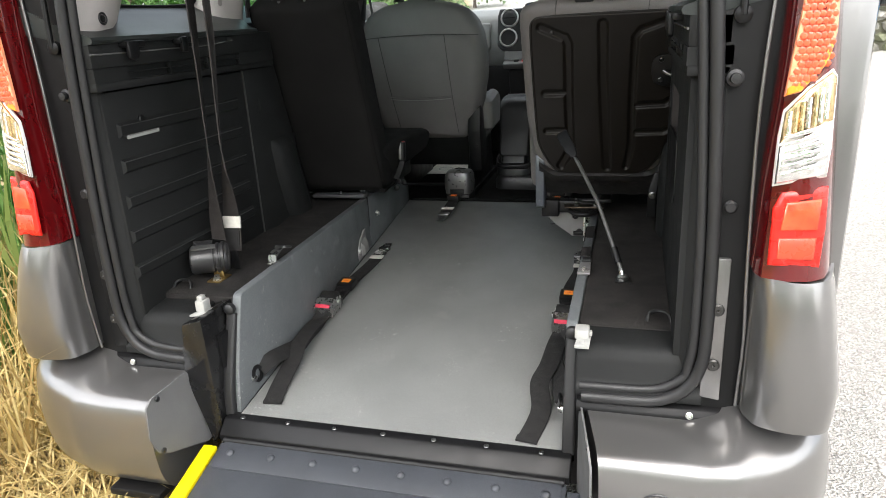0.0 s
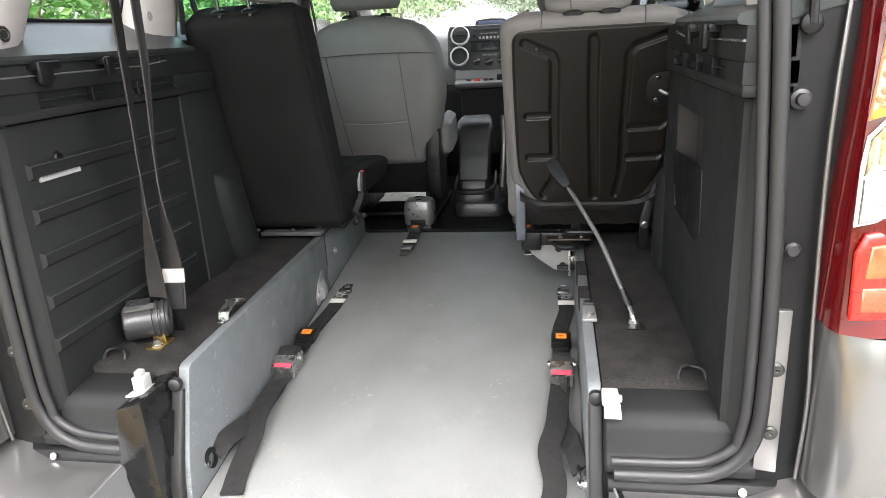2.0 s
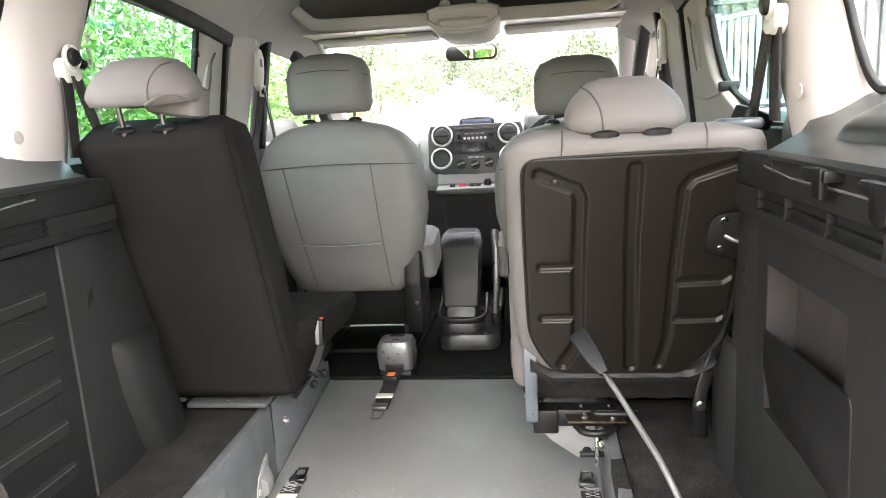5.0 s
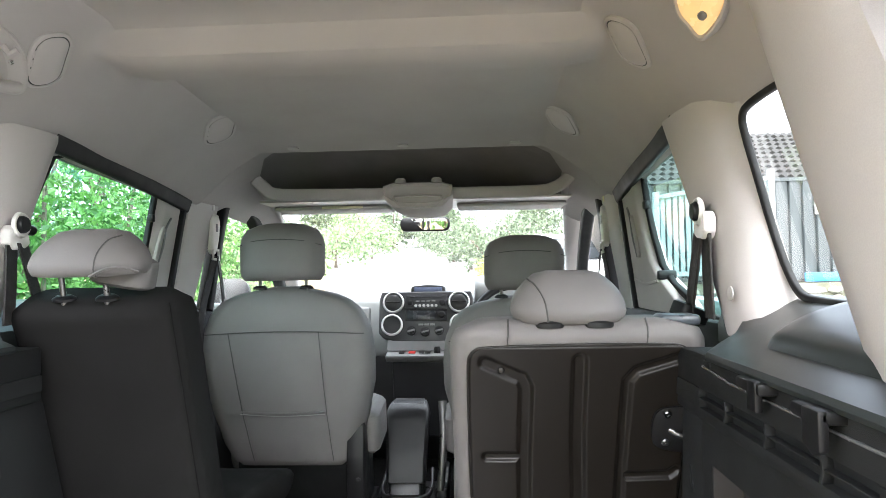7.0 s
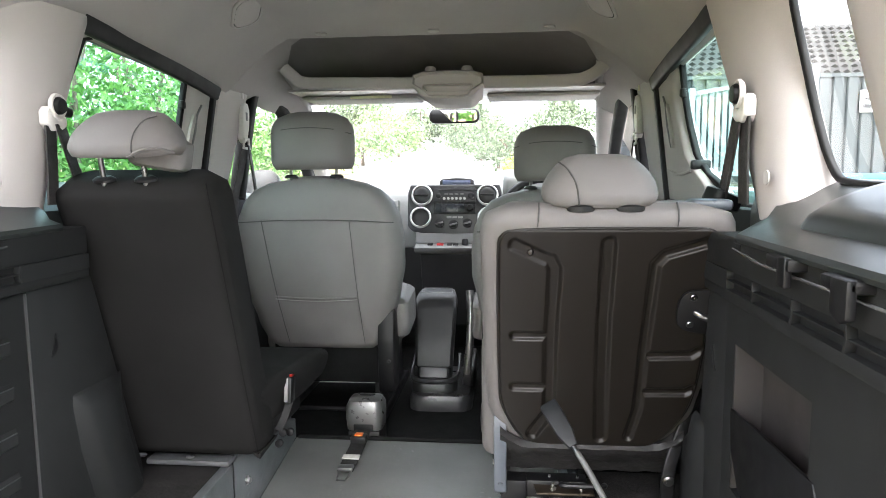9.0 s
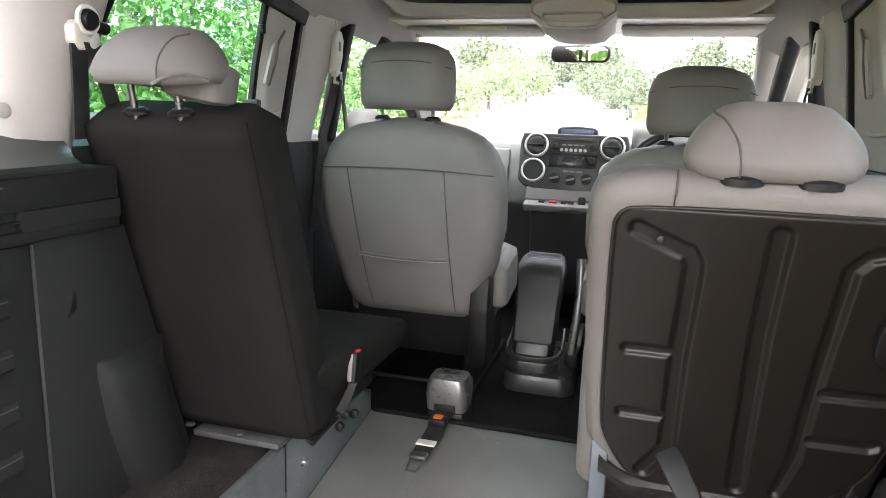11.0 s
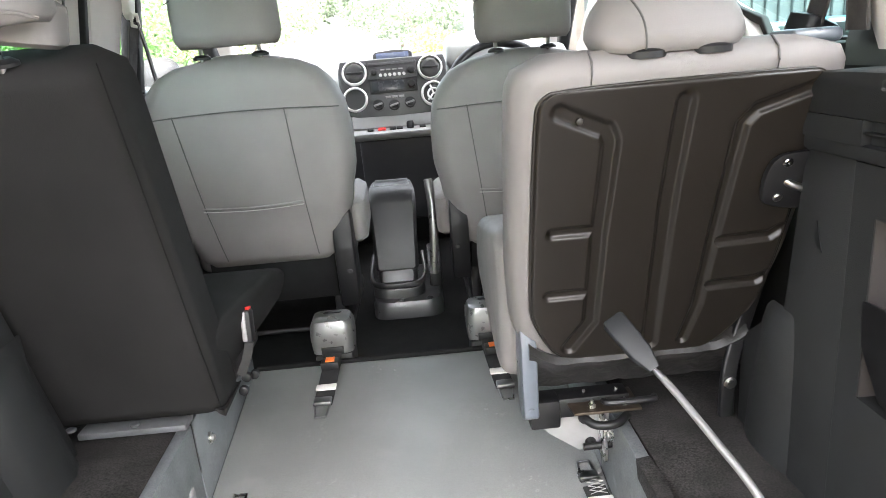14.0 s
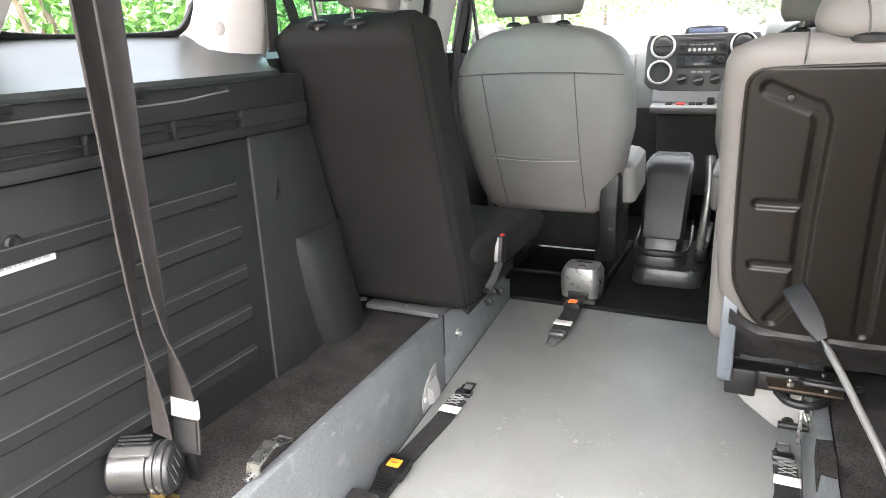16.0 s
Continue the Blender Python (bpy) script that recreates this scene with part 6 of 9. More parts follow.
def floor_strap(s):
    lab = "black ratchet tie-down strap lying along the floor"
    th = thing("wheelchair_tie_down", (s * 0.36, 0.5, fz(0.5)), lab, "strap", "rear wheelchair tie-downs")

    def F(x, y, h):
        return (s * x, y, fz(y) + h)
    xa = 0.362 if s < 0 else 0.345
    # anchor, twisted webbing to the ratchet
    t = B()
    lathe(t, [(0.014, 0), (0.014, 0.005), (0.008, 0.006), (0.008, 0.016), (0, 0.016)], pose(s * 0.388, 0.085, 0.055, 0, -s * 90), 12)
    part("anchor_bolt", t, M_STEEL, th)
    t = B()
    ring_lathe(t, [(0.012, -0.002), (0.022, -0.002), (0.022, 0.002), (0.012, 0.002)], pose(s * 0.376, 0.10, 0.06, 0, 80, 0), 16)
    part("anchor_eye", t, M_BLACKPL, th)
    t = B()
    strap(t, curve_pts([F(0.378, 0.115, 0.052), F(0.368, 0.16, 0.055), F(0.362, 0.22, 0.04), F(xa, 0.31, 0.012), F(xa, 0.40, 0.012), F(xa, 0.46, 0.022)], 6), 0.040, 0.005, up=(s * -0.7, 0, 0.7))
    part("webbing", t, M_WEB, th)
    # tail that drops onto the floor
    t = B()
    strap(t, curve_pts([F(xa - 0.004, 0.462, 0.012), F(xa - 0.004, 0.43, 0.020), F(xa - 0.008, 0.36, 0.032), F(xa - 0.014, 0.27, 0.034), F(xa - 0.028, 0.20, 0.026), F(0.330, 0.12, 0.010), F(0.318 if s < 0 else 0.312, 0.055 if s < 0 else 0.02, 0.004)], 6), 0.046, 0.003)
    part("tail", t, M_WEB, th)
    t = B()
    yy = 0.055 if s < 0 else 0.02
    strap(t, [F(0.319 if s < 0 else 0.313, yy + 0.012, 0.006), F(0.317 if s < 0 else 0.311, yy - 0.004, 0.006)], 0.047, 0.006)
    part("tail_hem", t, M_WEB, th)
    # ratchet
    m = pose(s * xa, 0.50, fz(0.5) + 0.028, 4)
    t = B()
    for dx in (-0.026, 0.026):
        prism(t, [(-0.045, -0.02), (-0.05, 0.012), (-0.02, 0.026), (0.03, 0.02), (0.045, 0.0), (0.04, -0.02)], "x", dx - 0.0015, dx + 0.0015)
    box(t, -0.026, 0.026, -0.05, -0.046, -0.016, 0.014)
    prism(t, [(-0.050, 0.010), (-0.012, 0.030), (-0.010, 0.027), (-0.046, 0.006)], "x", -0.026, 0.026)
    bmesh.ops.transform(t, matrix=m, verts=t.verts[:])
    rt = part("ratchet_frame", t, M_RATCHET, th, "bright steel ratchet frame")
    t = B()
    prism(t, [(-0.0465, 0.0100), (-0.0470, 0.0135), (-0.0350, 0.0204), (-0.0335, 0.0177)], "x", -0.023, 0.023, 0.0008)
    bmesh.ops.transform(t, matrix=m, verts=t.verts[:])
    part("release_tab", t, M_REDPINK, rt, "red release tab")
    t = B()
    loft(t, [[m @ Vector((x, 0.014 + 0.030 * math.cos(a), 0.010 + 0.027 * math.sin(a))) for a in [2 * math.pi * k / 14 for k in range(14)]] for x in (-0.022, 0.022)])
    part("webbing_roll", t, M_WEB, rt)
    t = B()
    tube(t, [m @ Vector((-0.034, 0.012, 0.008)), m @ Vector((0.034, 0.012, 0.008))], 0.007, 10)
    part("axle", t, M_RATCHET, rt)
    # strap forwards through the buckle to its hook
    x1 = 0.352 if s < 0 else 0.362
    t = B()
    strap(t, curve_pts([F(xa, 0.54, 0.018), F(xa, 0.60, 0.016), F(xa, 0.66, 0.018), F(xa - 0.0, 0.74, 0.008), F(x1, 0.85, 0.005), F(x1 - 0.004, 0.93, 0.008)], 6), 0.044, 0.004)
    part("front_strap", t, M_WEB, th)
    m2 = pose(s * xa, 0.645, fz(0.645) + 0.024, 5)
    t = B()
    pillow(t, 0.052, 0.058, 0.026, 0.008, m2)
    bk = part("buckle", t, M_BLACKPL, th, "black buckle with a square press button")
    t = B()
    box(t, -0.014, 0.014, -0.012, 0.012, 0.011, 0.0145, 0.001, m=m2)
    part("press_button", t, M_AMBER, bk, "amber press button")
    t = B()
    box(t, -0.007, 0.007, -0.0015, 0.0015, 0.0145, 0.0150, m=m2)
    part("button_mark", t, M_RED, bk)
    t = B()
    for k in range(6):
        box(t, -0.023 + 0.001 * k, 0.023 - 0.001 * k, -0.036 - 0.0062 * k, -0.0325 - 0.0062 * k, -0.008, 0.008 - 0.001 * k, 0.001, m=m2)
    part("strain_relief", t, M_BLACKPL, bk)
    t = B()
    box(t, -0.024, 0.024, -0.013, 0.013, -0.001, 0.001, 0.0005, m=pose(s * (x1 - (0.0 if s > 0 else 0.004)), 0.885, fz(0.885) + 0.011, 5))
    part("tag", t, M_PAPER, th, "worn white fabric tag")
    t = B()
    for k in range(5):
        tube(t, [F(x1 - 0.016, 0.905 + 0.011 * k, 0.0115), F(x1 + 0.016, 0.905 + 0.011 * (k + 1), 0.0115), ], 0.0008, 5)
        tube(t, [F(x1 + 0.016, 0.905 + 0.011 * k, 0.0115), F(x1 - 0.016, 0.905 + 0.011 * (k + 1), 0.0115), ], 0.0008, 5)
    part("cross_stitching", t, M_STITCH, th)
    t = B()
    x2 = x1 - 0.008
    box(t, s * (x2 - 0.02), s * (x2 + 0.02), 0.945, 0.97, fz(0.95) + 0.003, fz(0.95) + 0.017, 0.004)
    part("hook_body", t, M_POST, th)
    t = B()
    sweep(t, [F(x2 - 0.014, 0.965, 0.010), F(x2 - 0.012, 1.0, 0.010), F(x2 + 0.012, 1.0, 0.010), F(x2 + 0.014, 0.965, 0.010)], rrect(0.006, 0.005, 0.0015), closed=True)
    part("hook", t, M_POST, th, "dark steel hook")


M_REDPINK = mat("faded_red_paint", (0.62, 0.06, 0.10), 0.35, vary=0.15, scale=80)
M_AMBER = mat("amber_plastic", (0.85, 0.28, 0.03), 0.4, vary=0.06, scale=60)
floor_strap(-1)
floor_strap(1)

# hanging shoulder belt with its reel on the left ledge
M_BELTEDGE = mat("grey_belt_edge", (0.075, 0.070, 0.068), 0.8)
M_REEL = mat("dark_grey_reel_plastic", (0.022, 0.022, 0.023), 0.33, vary=0.12, scale=25, bump=0.08, bscale=300)
hb = thing("shoulder_belt", (-0.55, 0.27, 0.27), "black shoulder belt hanging to a reel on the ledge", "seat belt")
t = B()
prof = [(0.0, -0.052), (0.038, -0.052), (0.043, -0.047), (0.043, 0.014), (0.040, 0.016), (0.040, 0.020), (0.047, 0.022), (0.047, 0.029), (0.044, 0.030), (0.044, 0.034), (0.048, 0.036), (0.048, 0.044), (0.044, 0.046), (0.042, 0.052), (0.039, 0.054), (0.0, 0.054)]
RM = pose(-0.540, 0.214, 0.318, 0, 90, 27) @ Matrix.Diagonal((0.86, 0.86, 0.88, 1))
lathe(t, prof, RM, 32)
reel = part("reel", t, M_REEL, hb, "dark grey plastic belt reel")
for k in range(4):
    t = B()
    box(t, -0.020, 0.022 - 0.004 * k, -0.024 + 0.015 * k, -0.0228 + 0.015 * k, 0.0535, 0.0546, m=RM @ pose(0, 0, 0, 0, 0, 25))
    part("face_mark", t, M_GREYPL, reel)
# silvery strip laid on the reel as its broad bright reflection
t = B()
box(t, -0.046, -0.040, -0.010, 0.010, -0.046, 0.026, 0.002, m=RM @ pose(0, 0, 0, 0, 0, 18))
part("reel_strip", t, M_SILVERPL, reel, "silvery strip standing in for a reflection on the reel")
for k in range(3):
    t = B()
    box(t, -0.0445, -0.040, 0.015 + 0.009 * k, 0.018 + 0.009 * k, -0.044, 0.012, 0.001, m=RM @ pose(0, 0, 0, 0, 0, 12))
    part("reel_rib", t, M_REEL, reel)
t = B()
prism(t, [(0.172, 0.268), (0.172, 0.2715), (0.229, 0.2715), (0.229, 0.268)], "x", -0.530, -0.494)
prism(t, [(0.205, 0.27), (0.205, 0.290), (0.209, 0.290), (0.209, 0.27)], "x", -0.530, -0.500, 0.001)
br = part("bracket", t, M_GOLD, hb, "gold zinc-plated bracket")
t = B()
lathe(t, [(0.012, 0), (0.012, 0.003), (0.008, 0.004), (0.008, 0.011), (0.005, 0.013), (0, 0.013)], pose(-0.510, 0.188, 0.2715), 6)
part("bolt", t, M_STEEL, br)


def twisted_strap(rows, w, th):
    """A belt through places, each with the bearing of its width in degrees from y."""
    t = B()
    pts = curve_pts([r[:3] for r in rows], 6)
    rings = []
    for i, p in enumerate(pts):
        k = min(i / 6, len(rows) - 1.0001)
        a = rows[int(k)][3] + (rows[int(k) + 1][3] - rows[int(k)][3]) * (k - int(k))
        u = Vector((math.sin(radians(a)), math.cos(radians(a)), 0))
        v = Vector((u.y, -u.x, 0))
        q = Vector(p)
        rings.append([q + u * c * w / 2 + v * d * th for c, d in ((-1, -0.5), (-0.93, -1), (-0.86, -0.4), (0, -0.45), (0.86, -0.4), (0.93, -1), (1, -0.5), (1, 0.5), (0, 0.5), (-1, 0.5))])
    loft(t, rings)
    return t


part("rear_run", twisted_strap([(-0.521, 0.240, 0.362, 98), (-0.519, 0.238, 0.427, 106), (-0.500, 0.218, 0.55, 136), (-0.484, 0.207, 0.68, 152), (-0.475, 0.203, 0.794, 158), (-0.466, 0.197, 0.92, 165), (-0.455, 0.188, 1.15, 168), (-0.44, 0.18, 1.49, 166)], 0.046, 0.0022), M_BELT, hb)
part("front_run", twisted_strap([(-0.499, 0.262, 0.325, 84), (-0.494, 0.264, 0.37, 84), (-0.489, 0.262, 0.42, 90), (-0.478, 0.248, 0.49, 112), (-0.470, 0.234, 0.55, 136), (-0.461, 0.223, 0.621, 150), (-0.444, 0.207, 0.722, 154), (-0.429, 0.195, 0.80, 159), (-0.421, 0.191, 0.885, 164), (-0.412, 0.186, 1.15, 168), (-0.40, 0.18, 1.49, 166)], 0.046, 0.0022), M_BELT, hb)


def edge_dashes(rows, w):
    """Pale stitches along one edge of a hanging belt."""
    t = B()
    pts = curve_pts([r[:3] for r in rows], 24)
    for i in range(0, len(pts) - 1):
        p, q = Vector(pts[i]), Vector(pts[i + 1])
        k = min(i / 24, len(rows) - 1.0001)
        a = rows[int(k)][3] + (rows[int(k) + 1][3] - rows[int(k)][3]) * (k - int(k))
        u = Vector((math.sin(radians(a)), math.cos(radians(a)), 0)) * (w / 2 - 0.0012)
        n = max(1, int((q - p).length / 0.005))
        for j in range(n):
            c0, c1 = p + (q - p) * (j / n) + u, p + (q - p) * ((j + 0.55) / n) + u
            tube(t, [c0, c1], 0.0016, 4)
    return t


tagged(part("edge_stitching", edge_dashes([(-0.500, 0.218, 0.55, 136), (-0.484, 0.207, 0.68, 152), (-0.475, 0.203, 0.794, 158), (-0.466, 0.197, 0.92, 165)], 0.046), M_BELTEDGE, hb, "paler stitched belt edge"), kind="stuff")
tagged(part("edge_stitching", edge_dashes([(-0.470, 0.234, 0.55, 136), (-0.461, 0.223, 0.621, 150), (-0.444, 0.207, 0.722, 154), (-0.429, 0.195, 0.80, 159), (-0.421, 0.191, 0.885, 164)], 0.046), M_BELTEDGE, hb, "paler stitched belt edge"), kind="stuff")
part("tag", twisted_strap([(-0.4935, 0.2635, 0.388, 85), (-0.491, 0.2630, 0.405, 87), (-0.489, 0.262, 0.420, 90)], 0.050, 0.005), M_PAPER, hb, "white printed belt tag")
part("belt_end", twisted_strap([(-0.500, 0.262, 0.330, 84), (-0.497, 0.263, 0.36, 84), (-0.4945, 0.264, 0.384, 85)], 0.042, 0.007), M_WEB, hb, "stitched belt end")
t = B()
prism(t, [(-0.512, 0.272), (-0.490, 0.272), (-0.492, 0.330), (-0.508, 0.330)], "y", 0.266, 0.270, 0.001)
part("end_bracket", t, M_BLACKPL, hb)
t = B()
box(t, -0.475, -0.365, 0.15, 0.21, 1.482, 1.512, 0.01)
part("top_anchor", t, M_TRIMLIGHT, hb, "warm grey anchor plate in the headliner")

# belts on the rear side pillars
for s in (-1, 1):
    x, y, z = (-0.648, 0.772, 1.098) if s < 0 else (0.650, 0.712, 1.090)
    th = thing("rear_seat_belt", (x, y, z), "dark seat belt through a pale pillar anchor", "seat belt", "rear seat belts")
    t = B()
    prism(t, [(y - 0.016, z - 0.044), (y - 0.030, z - 0.030), (y - 0.030, z - 0.006), (y - 0.020, z + 0.006), (y - 0.014, z - 0.014), (y + 0.004, z - 0.020), (y + 0.018, z - 0.010), (y + 0.026, z - 0.014), (y + 0.028, z - 0.032), (y + 0.014, z - 0.040)], "x", x - s * 0.012, x + s * 0.010, 0.004, 2)
    part("anchor_ring", t, M_TRIMPALE, th, "pale plastic anchor ring")
    t = B()
    ring_lathe(t, [(0.017, 0.0), (0.019, 0.006), (0.023, 0.006), (0.025, 0.0), (0.021, -0.004)], pose(x - s * 0.010, y, z + 0.006, 0, -s * 90), 20)
    part("knob_collar", t, M_TRIMPALE, th)
    t = B()
    lathe(t, [(0.017, -0.004), (0.017, 0.008), (0.014, 0.013), (0.006, 0.014), (0, 0.0135)], pose(x - s * 0.010, y, z + 0.006, 0, -s * 90), 18)
    part("anchor_knob", t, M_BLACKPL, th)
    t = B()
    tube(t, [(x + s * 0.006, y + 0.016, z + 0.002), (x + s * 0.006, y + 0.058, z - 0.002)], 0.011, 10)
    part("anchor_arm", t, M_BLACKPL, th)
    turn = -14 if s < 0 else 1
    part("lower_run", twisted_strap([(x - s * 0.003, y - 0.014, z - 0.034, turn), (x - s * 0.003, y - 0.016, z - 0.11, turn), (x - s * 0.002, y - 0.020, 0.91, turn)], 0.046, 0.003), M_BELT, th)
    part("upper_run", twisted_strap([(x - s * 0.008, y + 0.010, z - 0.030, turn), (x - s * 0.010, y + 0.040, z - 0.11, turn), (x - s * 0.012, y + 0.072, z - 0.19, turn)], 0.046, 0.003), M_BELT, th)
    if s > 0:
        t = B()
        pillow(t, 0.06, 0.05, 0.03, 0.012, pose(0.640, 0.782, 0.915, 10, 20, 20))
        part("tongue", t, M_BLACKPL, th, "black belt tongue")
    # front belt on the middle pillar
    th = thing("front_seat_belt", (s * 0.68, 1.80, 1.1), "dark seat belt with a pale height adjuster on the pillar", "seat belt", "front seat belts")
    xa = trim_x(1.15) - 0.012
    t = B()
    prism(t, [(1.775, 1.085), (1.782, 1.19), (1.80, 1.212), (1.825, 1.210), (1.840, 1.185), (1.832, 1.13), (1.812, 1.085), (1.795, 1.070)], "x", s * (xa - 0.016), s * (xa + 0.006), 0.005, 3)
    ad_ = part("adjuster", t, M_TRIMPALE, th, "pale plastic height adjuster")
    t = B()
    box(t, s * (xa - 0.018), s * (xa - 0.014), 1.800, 1.815, 1.150, 1.178, 0.001)
    part("adjuster_button", t, M_GREYPL, ad_)
    t = B()
    sweep(t, [(s * (xa - 0.018), 1.772, 1.085), (s * (xa - 0.018), 1.765, 1.055), (s * (xa - 0.018), 1.815, 1.052), (s * (xa - 0.018), 1.812, 1.085)], rrect(0.010, 0.008, 0.003), up=(s, 0, 0), closed=True)
    part("belt_loop", t, M_TRIMPALE, ad_)
    turn = -6 * s
    part("lower_run", twisted_strap([(s * (xa - 0.016), 1.785, 1.065, turn), (s * (xa - 0.004), 1.755, 0.96, turn), (s * (xa + 0.004), 1.725, 0.87, turn), (s * 0.700, 1.70, 0.60, turn)], 0.044, 0.003), M_BELT, th)
    part("upper_run", twisted_strap([(s * (xa - 0.020), 1.805, 1.065, 8 * s), (s * (xa - 0.026), 1.825, 0.96, 8 * s), (s * (xa - 0.035), 1.840, 0.80, 8 * s)], 0.030, 0.003), M_BELT, th)

# release lever with its long cable on the right ledge
lv = thing("release_lever", (0.45, 0.6, 0.26), "black lever handle on a long grey sheathed cable", "lever")
a, b = Vector((0.320, 0.660, 0.560)), Vector((0.360, 0.604, 0.508))
t = B()
sweep(t, [a + (b - a) * f for f in (0.0, 0.04, 0.3, 0.7, 0.9, 1.0)], rrect(0.032, 0.020, 0.0035), up=(0.2, -1, 0))
for v in t.verts:
    f = (v.co - a).dot(b - a) / (b - a).length_squared
    k = 0.86 if f < 0.02 else (1.0 if f < 0.65 else 1.0 - (f - 0.65) * 1.5)
    c = a + (b - a) * f
    v.co = c + (v.co - c) * k
part("handle", t, M_LEVER, lv, "grey-edged black plastic handle")
t = B()
tube(t, [b, b + Vector((0.008, -0.014, -0.010))], 0.0045, 10)
part("ferrule", t, M_POST, lv)
t = B()
tube(t, curve_pts([(0.366, 0.592, 0.501), (0.381, 0.566, 0.483), (0.408, 0.517, 0.446), (0.432, 0.474, 0.411), (0.461, 0.422, 0.351), (0.482, 0.385, 0.306), (0.494, 0.364, 0.278)], 8), 0.0050, 10)
part("cable", t, M_CABLE, lv, "grey sheathed cable")
t = B()
tube(t, [(0.474, 0.400, 0.324), (0.487, 0.377, 0.294)], 0.0095, 10)
part("cable_sleeve", t, M_BLACKPL, lv)
t = B()
tube(t, [(0.492, 0.368, 0.282), (0.497, 0.360, 0.264)], 0.006, 8)
lathe(t, [(0.014, 0), (0.014, 0.008), (0.010, 0.012), (0, 0.012)], pose(0.497, 0.358, 0.258), 12)
part("end_bolt", t, M_STEEL, lv)
t = B()
box(t, 0.48, 0.52, 0.335, 0.36, 0.2575, 0.2600)
part("end_plate", t, M_BLACKPL, lv)

# white bump clips at the rear corners of the ledges
for x, y, z, s in ((-0.455, 0.035, 0.250, -1), (0.424, 0.035, 0.252, 1)):
    th = thing("white_catch", (x, y, z), "white plastic catch on the end of the ledge", "catch", "white catches")
    t = B()
    if s < 0:
        prism(t, [(x - 0.016, y - 0.028), (x + 0.016, y - 0.018), (x + 0.016, y + 0.024), (x - 0.008, y + 0.018)], "z", z, z + 0.005, 0.001)
        part("foot", t, M_WHITEPL, th)
        t = B()
        box(t, x - 0.012, x + 0.012, y - 0.008, y + 0.02, z + 0.004, z + 0.032, 0.003)
        box(t, x - 0.008, x + 0.006, y - 0.003, y + 0.014, z + 0.03, z + 0.042, 0.002)
    else:
        prism(t, [(x - 0.012, y - 0.035), (x + 0.016, y - 0.035), (x + 0.018, y + 0.035), (x - 0.008, y + 0.035)], "z", z - 0.004, z + 0.003, 0.001)
        part("foot", t, M_WHITEPL, th)
        t = B()
        box(t, x - 0.014, x + 0.014, y - 0.006, y + 0.026, z + 0.002, z + 0.022, 0.003)
        box(t, x + 0.012, x + 0.020, y + 0.002, y + 0.014, z + 0.006, z + 0.016, 0.002)
        lathe(t, [(0.006, 0), (0.006, 0.003), (0.004, 0.004), (0, 0.003)], pose(x + 0.002, y - 0.022, z + 0.003), 10)
    part("block", t, M_WHITEPL, th)

# chrome tongue holder on the left board, bolt plate on the right one
th = thing("tongue_holder", (-0.40, 0.33, 0.279), "pale grey steel belt tongue bolted on the panel top", "bracket")
t = B()
prism(t, [(-0.421, 0.284), (-0.403, 0.284), (-0.400, 0.31), (-0.422, 0.31)], "z", 0.2805, 0.284, 0.001)
prism(t, [(0.30, 0.284), (0.305, 0.30), (0.35, 0.312), (0.37, 0.305), (0.37, 0.302), (0.35, 0.308), (0.308, 0.296), (0.303, 0.282)], "x", -0.424, -0.400)
part("plate", t, M_RATCHET, th)
for y in (0.290, 0.300):
    t = B()
    lathe(t, [(0.004, 0), (0.004, 0.003), (0, 0.004)], pose(-0.412, y, 0.284), 10)
    part("bolt", t, M_RATCHET, th)
t = B()
tube(t, [(-0.425, 0.35, 0.310), (-0.425, 0.385, 0.298), (-0.398, 0.385, 0.298), (-0.398, 0.35, 0.310)], 0.003, 6)
part("loop", t, M_POST, th)
th = thing("tongue_holder", (0.41, 0.40, 0.262), "grey steel plate bolted on the panel top", "bracket")
t = B()
prism(t, [(0.388, 0.36), (0.42, 0.36), (0.418, 0.44), (0.392, 0.44)], "z", 0.2635, 0.270, 0.002)
part("plate", t, M_GREYSTEEL, th)
t = B()
lathe(t, [(0.009, 0), (0.009, 0.004), (0.005, 0.008), (0, 0.008)], pose(0.405, 0.378, 0.270), 10)
part("bolt", t, M_STEEL, th)
t = B()
box(t, 0.395, 0.418, 0.44, 0.46, 0.264, 0.276, 0.003)
part("rubber_stop", t, M_RUBBER, th)
for y0, y1 in ((0.50, 0.57), (0.66, 0.76)):
    t = B()
    prism(t, [(0.387, y0), (0.41, y0 - 0.004), (0.413, (y0 + y1) / 2), (0.41, y1 + 0.005), (0.387, y1)], "z", 0.2625, 0.2655, 0.001)
    prism(t, [(y0, 0.2655), (y1, 0.2655), (y1 - 0.01, 0.235), (y0 + 0.005, 0.228)], "x", 0.3855, 0.388)
    tagged(part("carpet_patch", t, M_CARPET), "dark carpet patch stuck over the panel edge", "patch", "carpet patches")
# rear anchor bracket on the left board
th = thing("anchor_bracket", (-0.385, 0.88, 0.15), "pale grey steel anchor bracket bolted to the side panel", "bracket")
t = B()
prism(t, [(0.825, 0.085), (0.82, 0.115), (0.84, 0.15), (0.88, 0.180), (0.898, 0.183), (0.902, 0.17), (0.90, 0.10)], "x", -0.388, -0.384, 0.001)
bmesh.ops.translate(t, verts=t.verts[:], vec=(-0.015, 0.025, 0.0))
pt = part("plate", t, M_GREYSTEEL, th)
t = B()
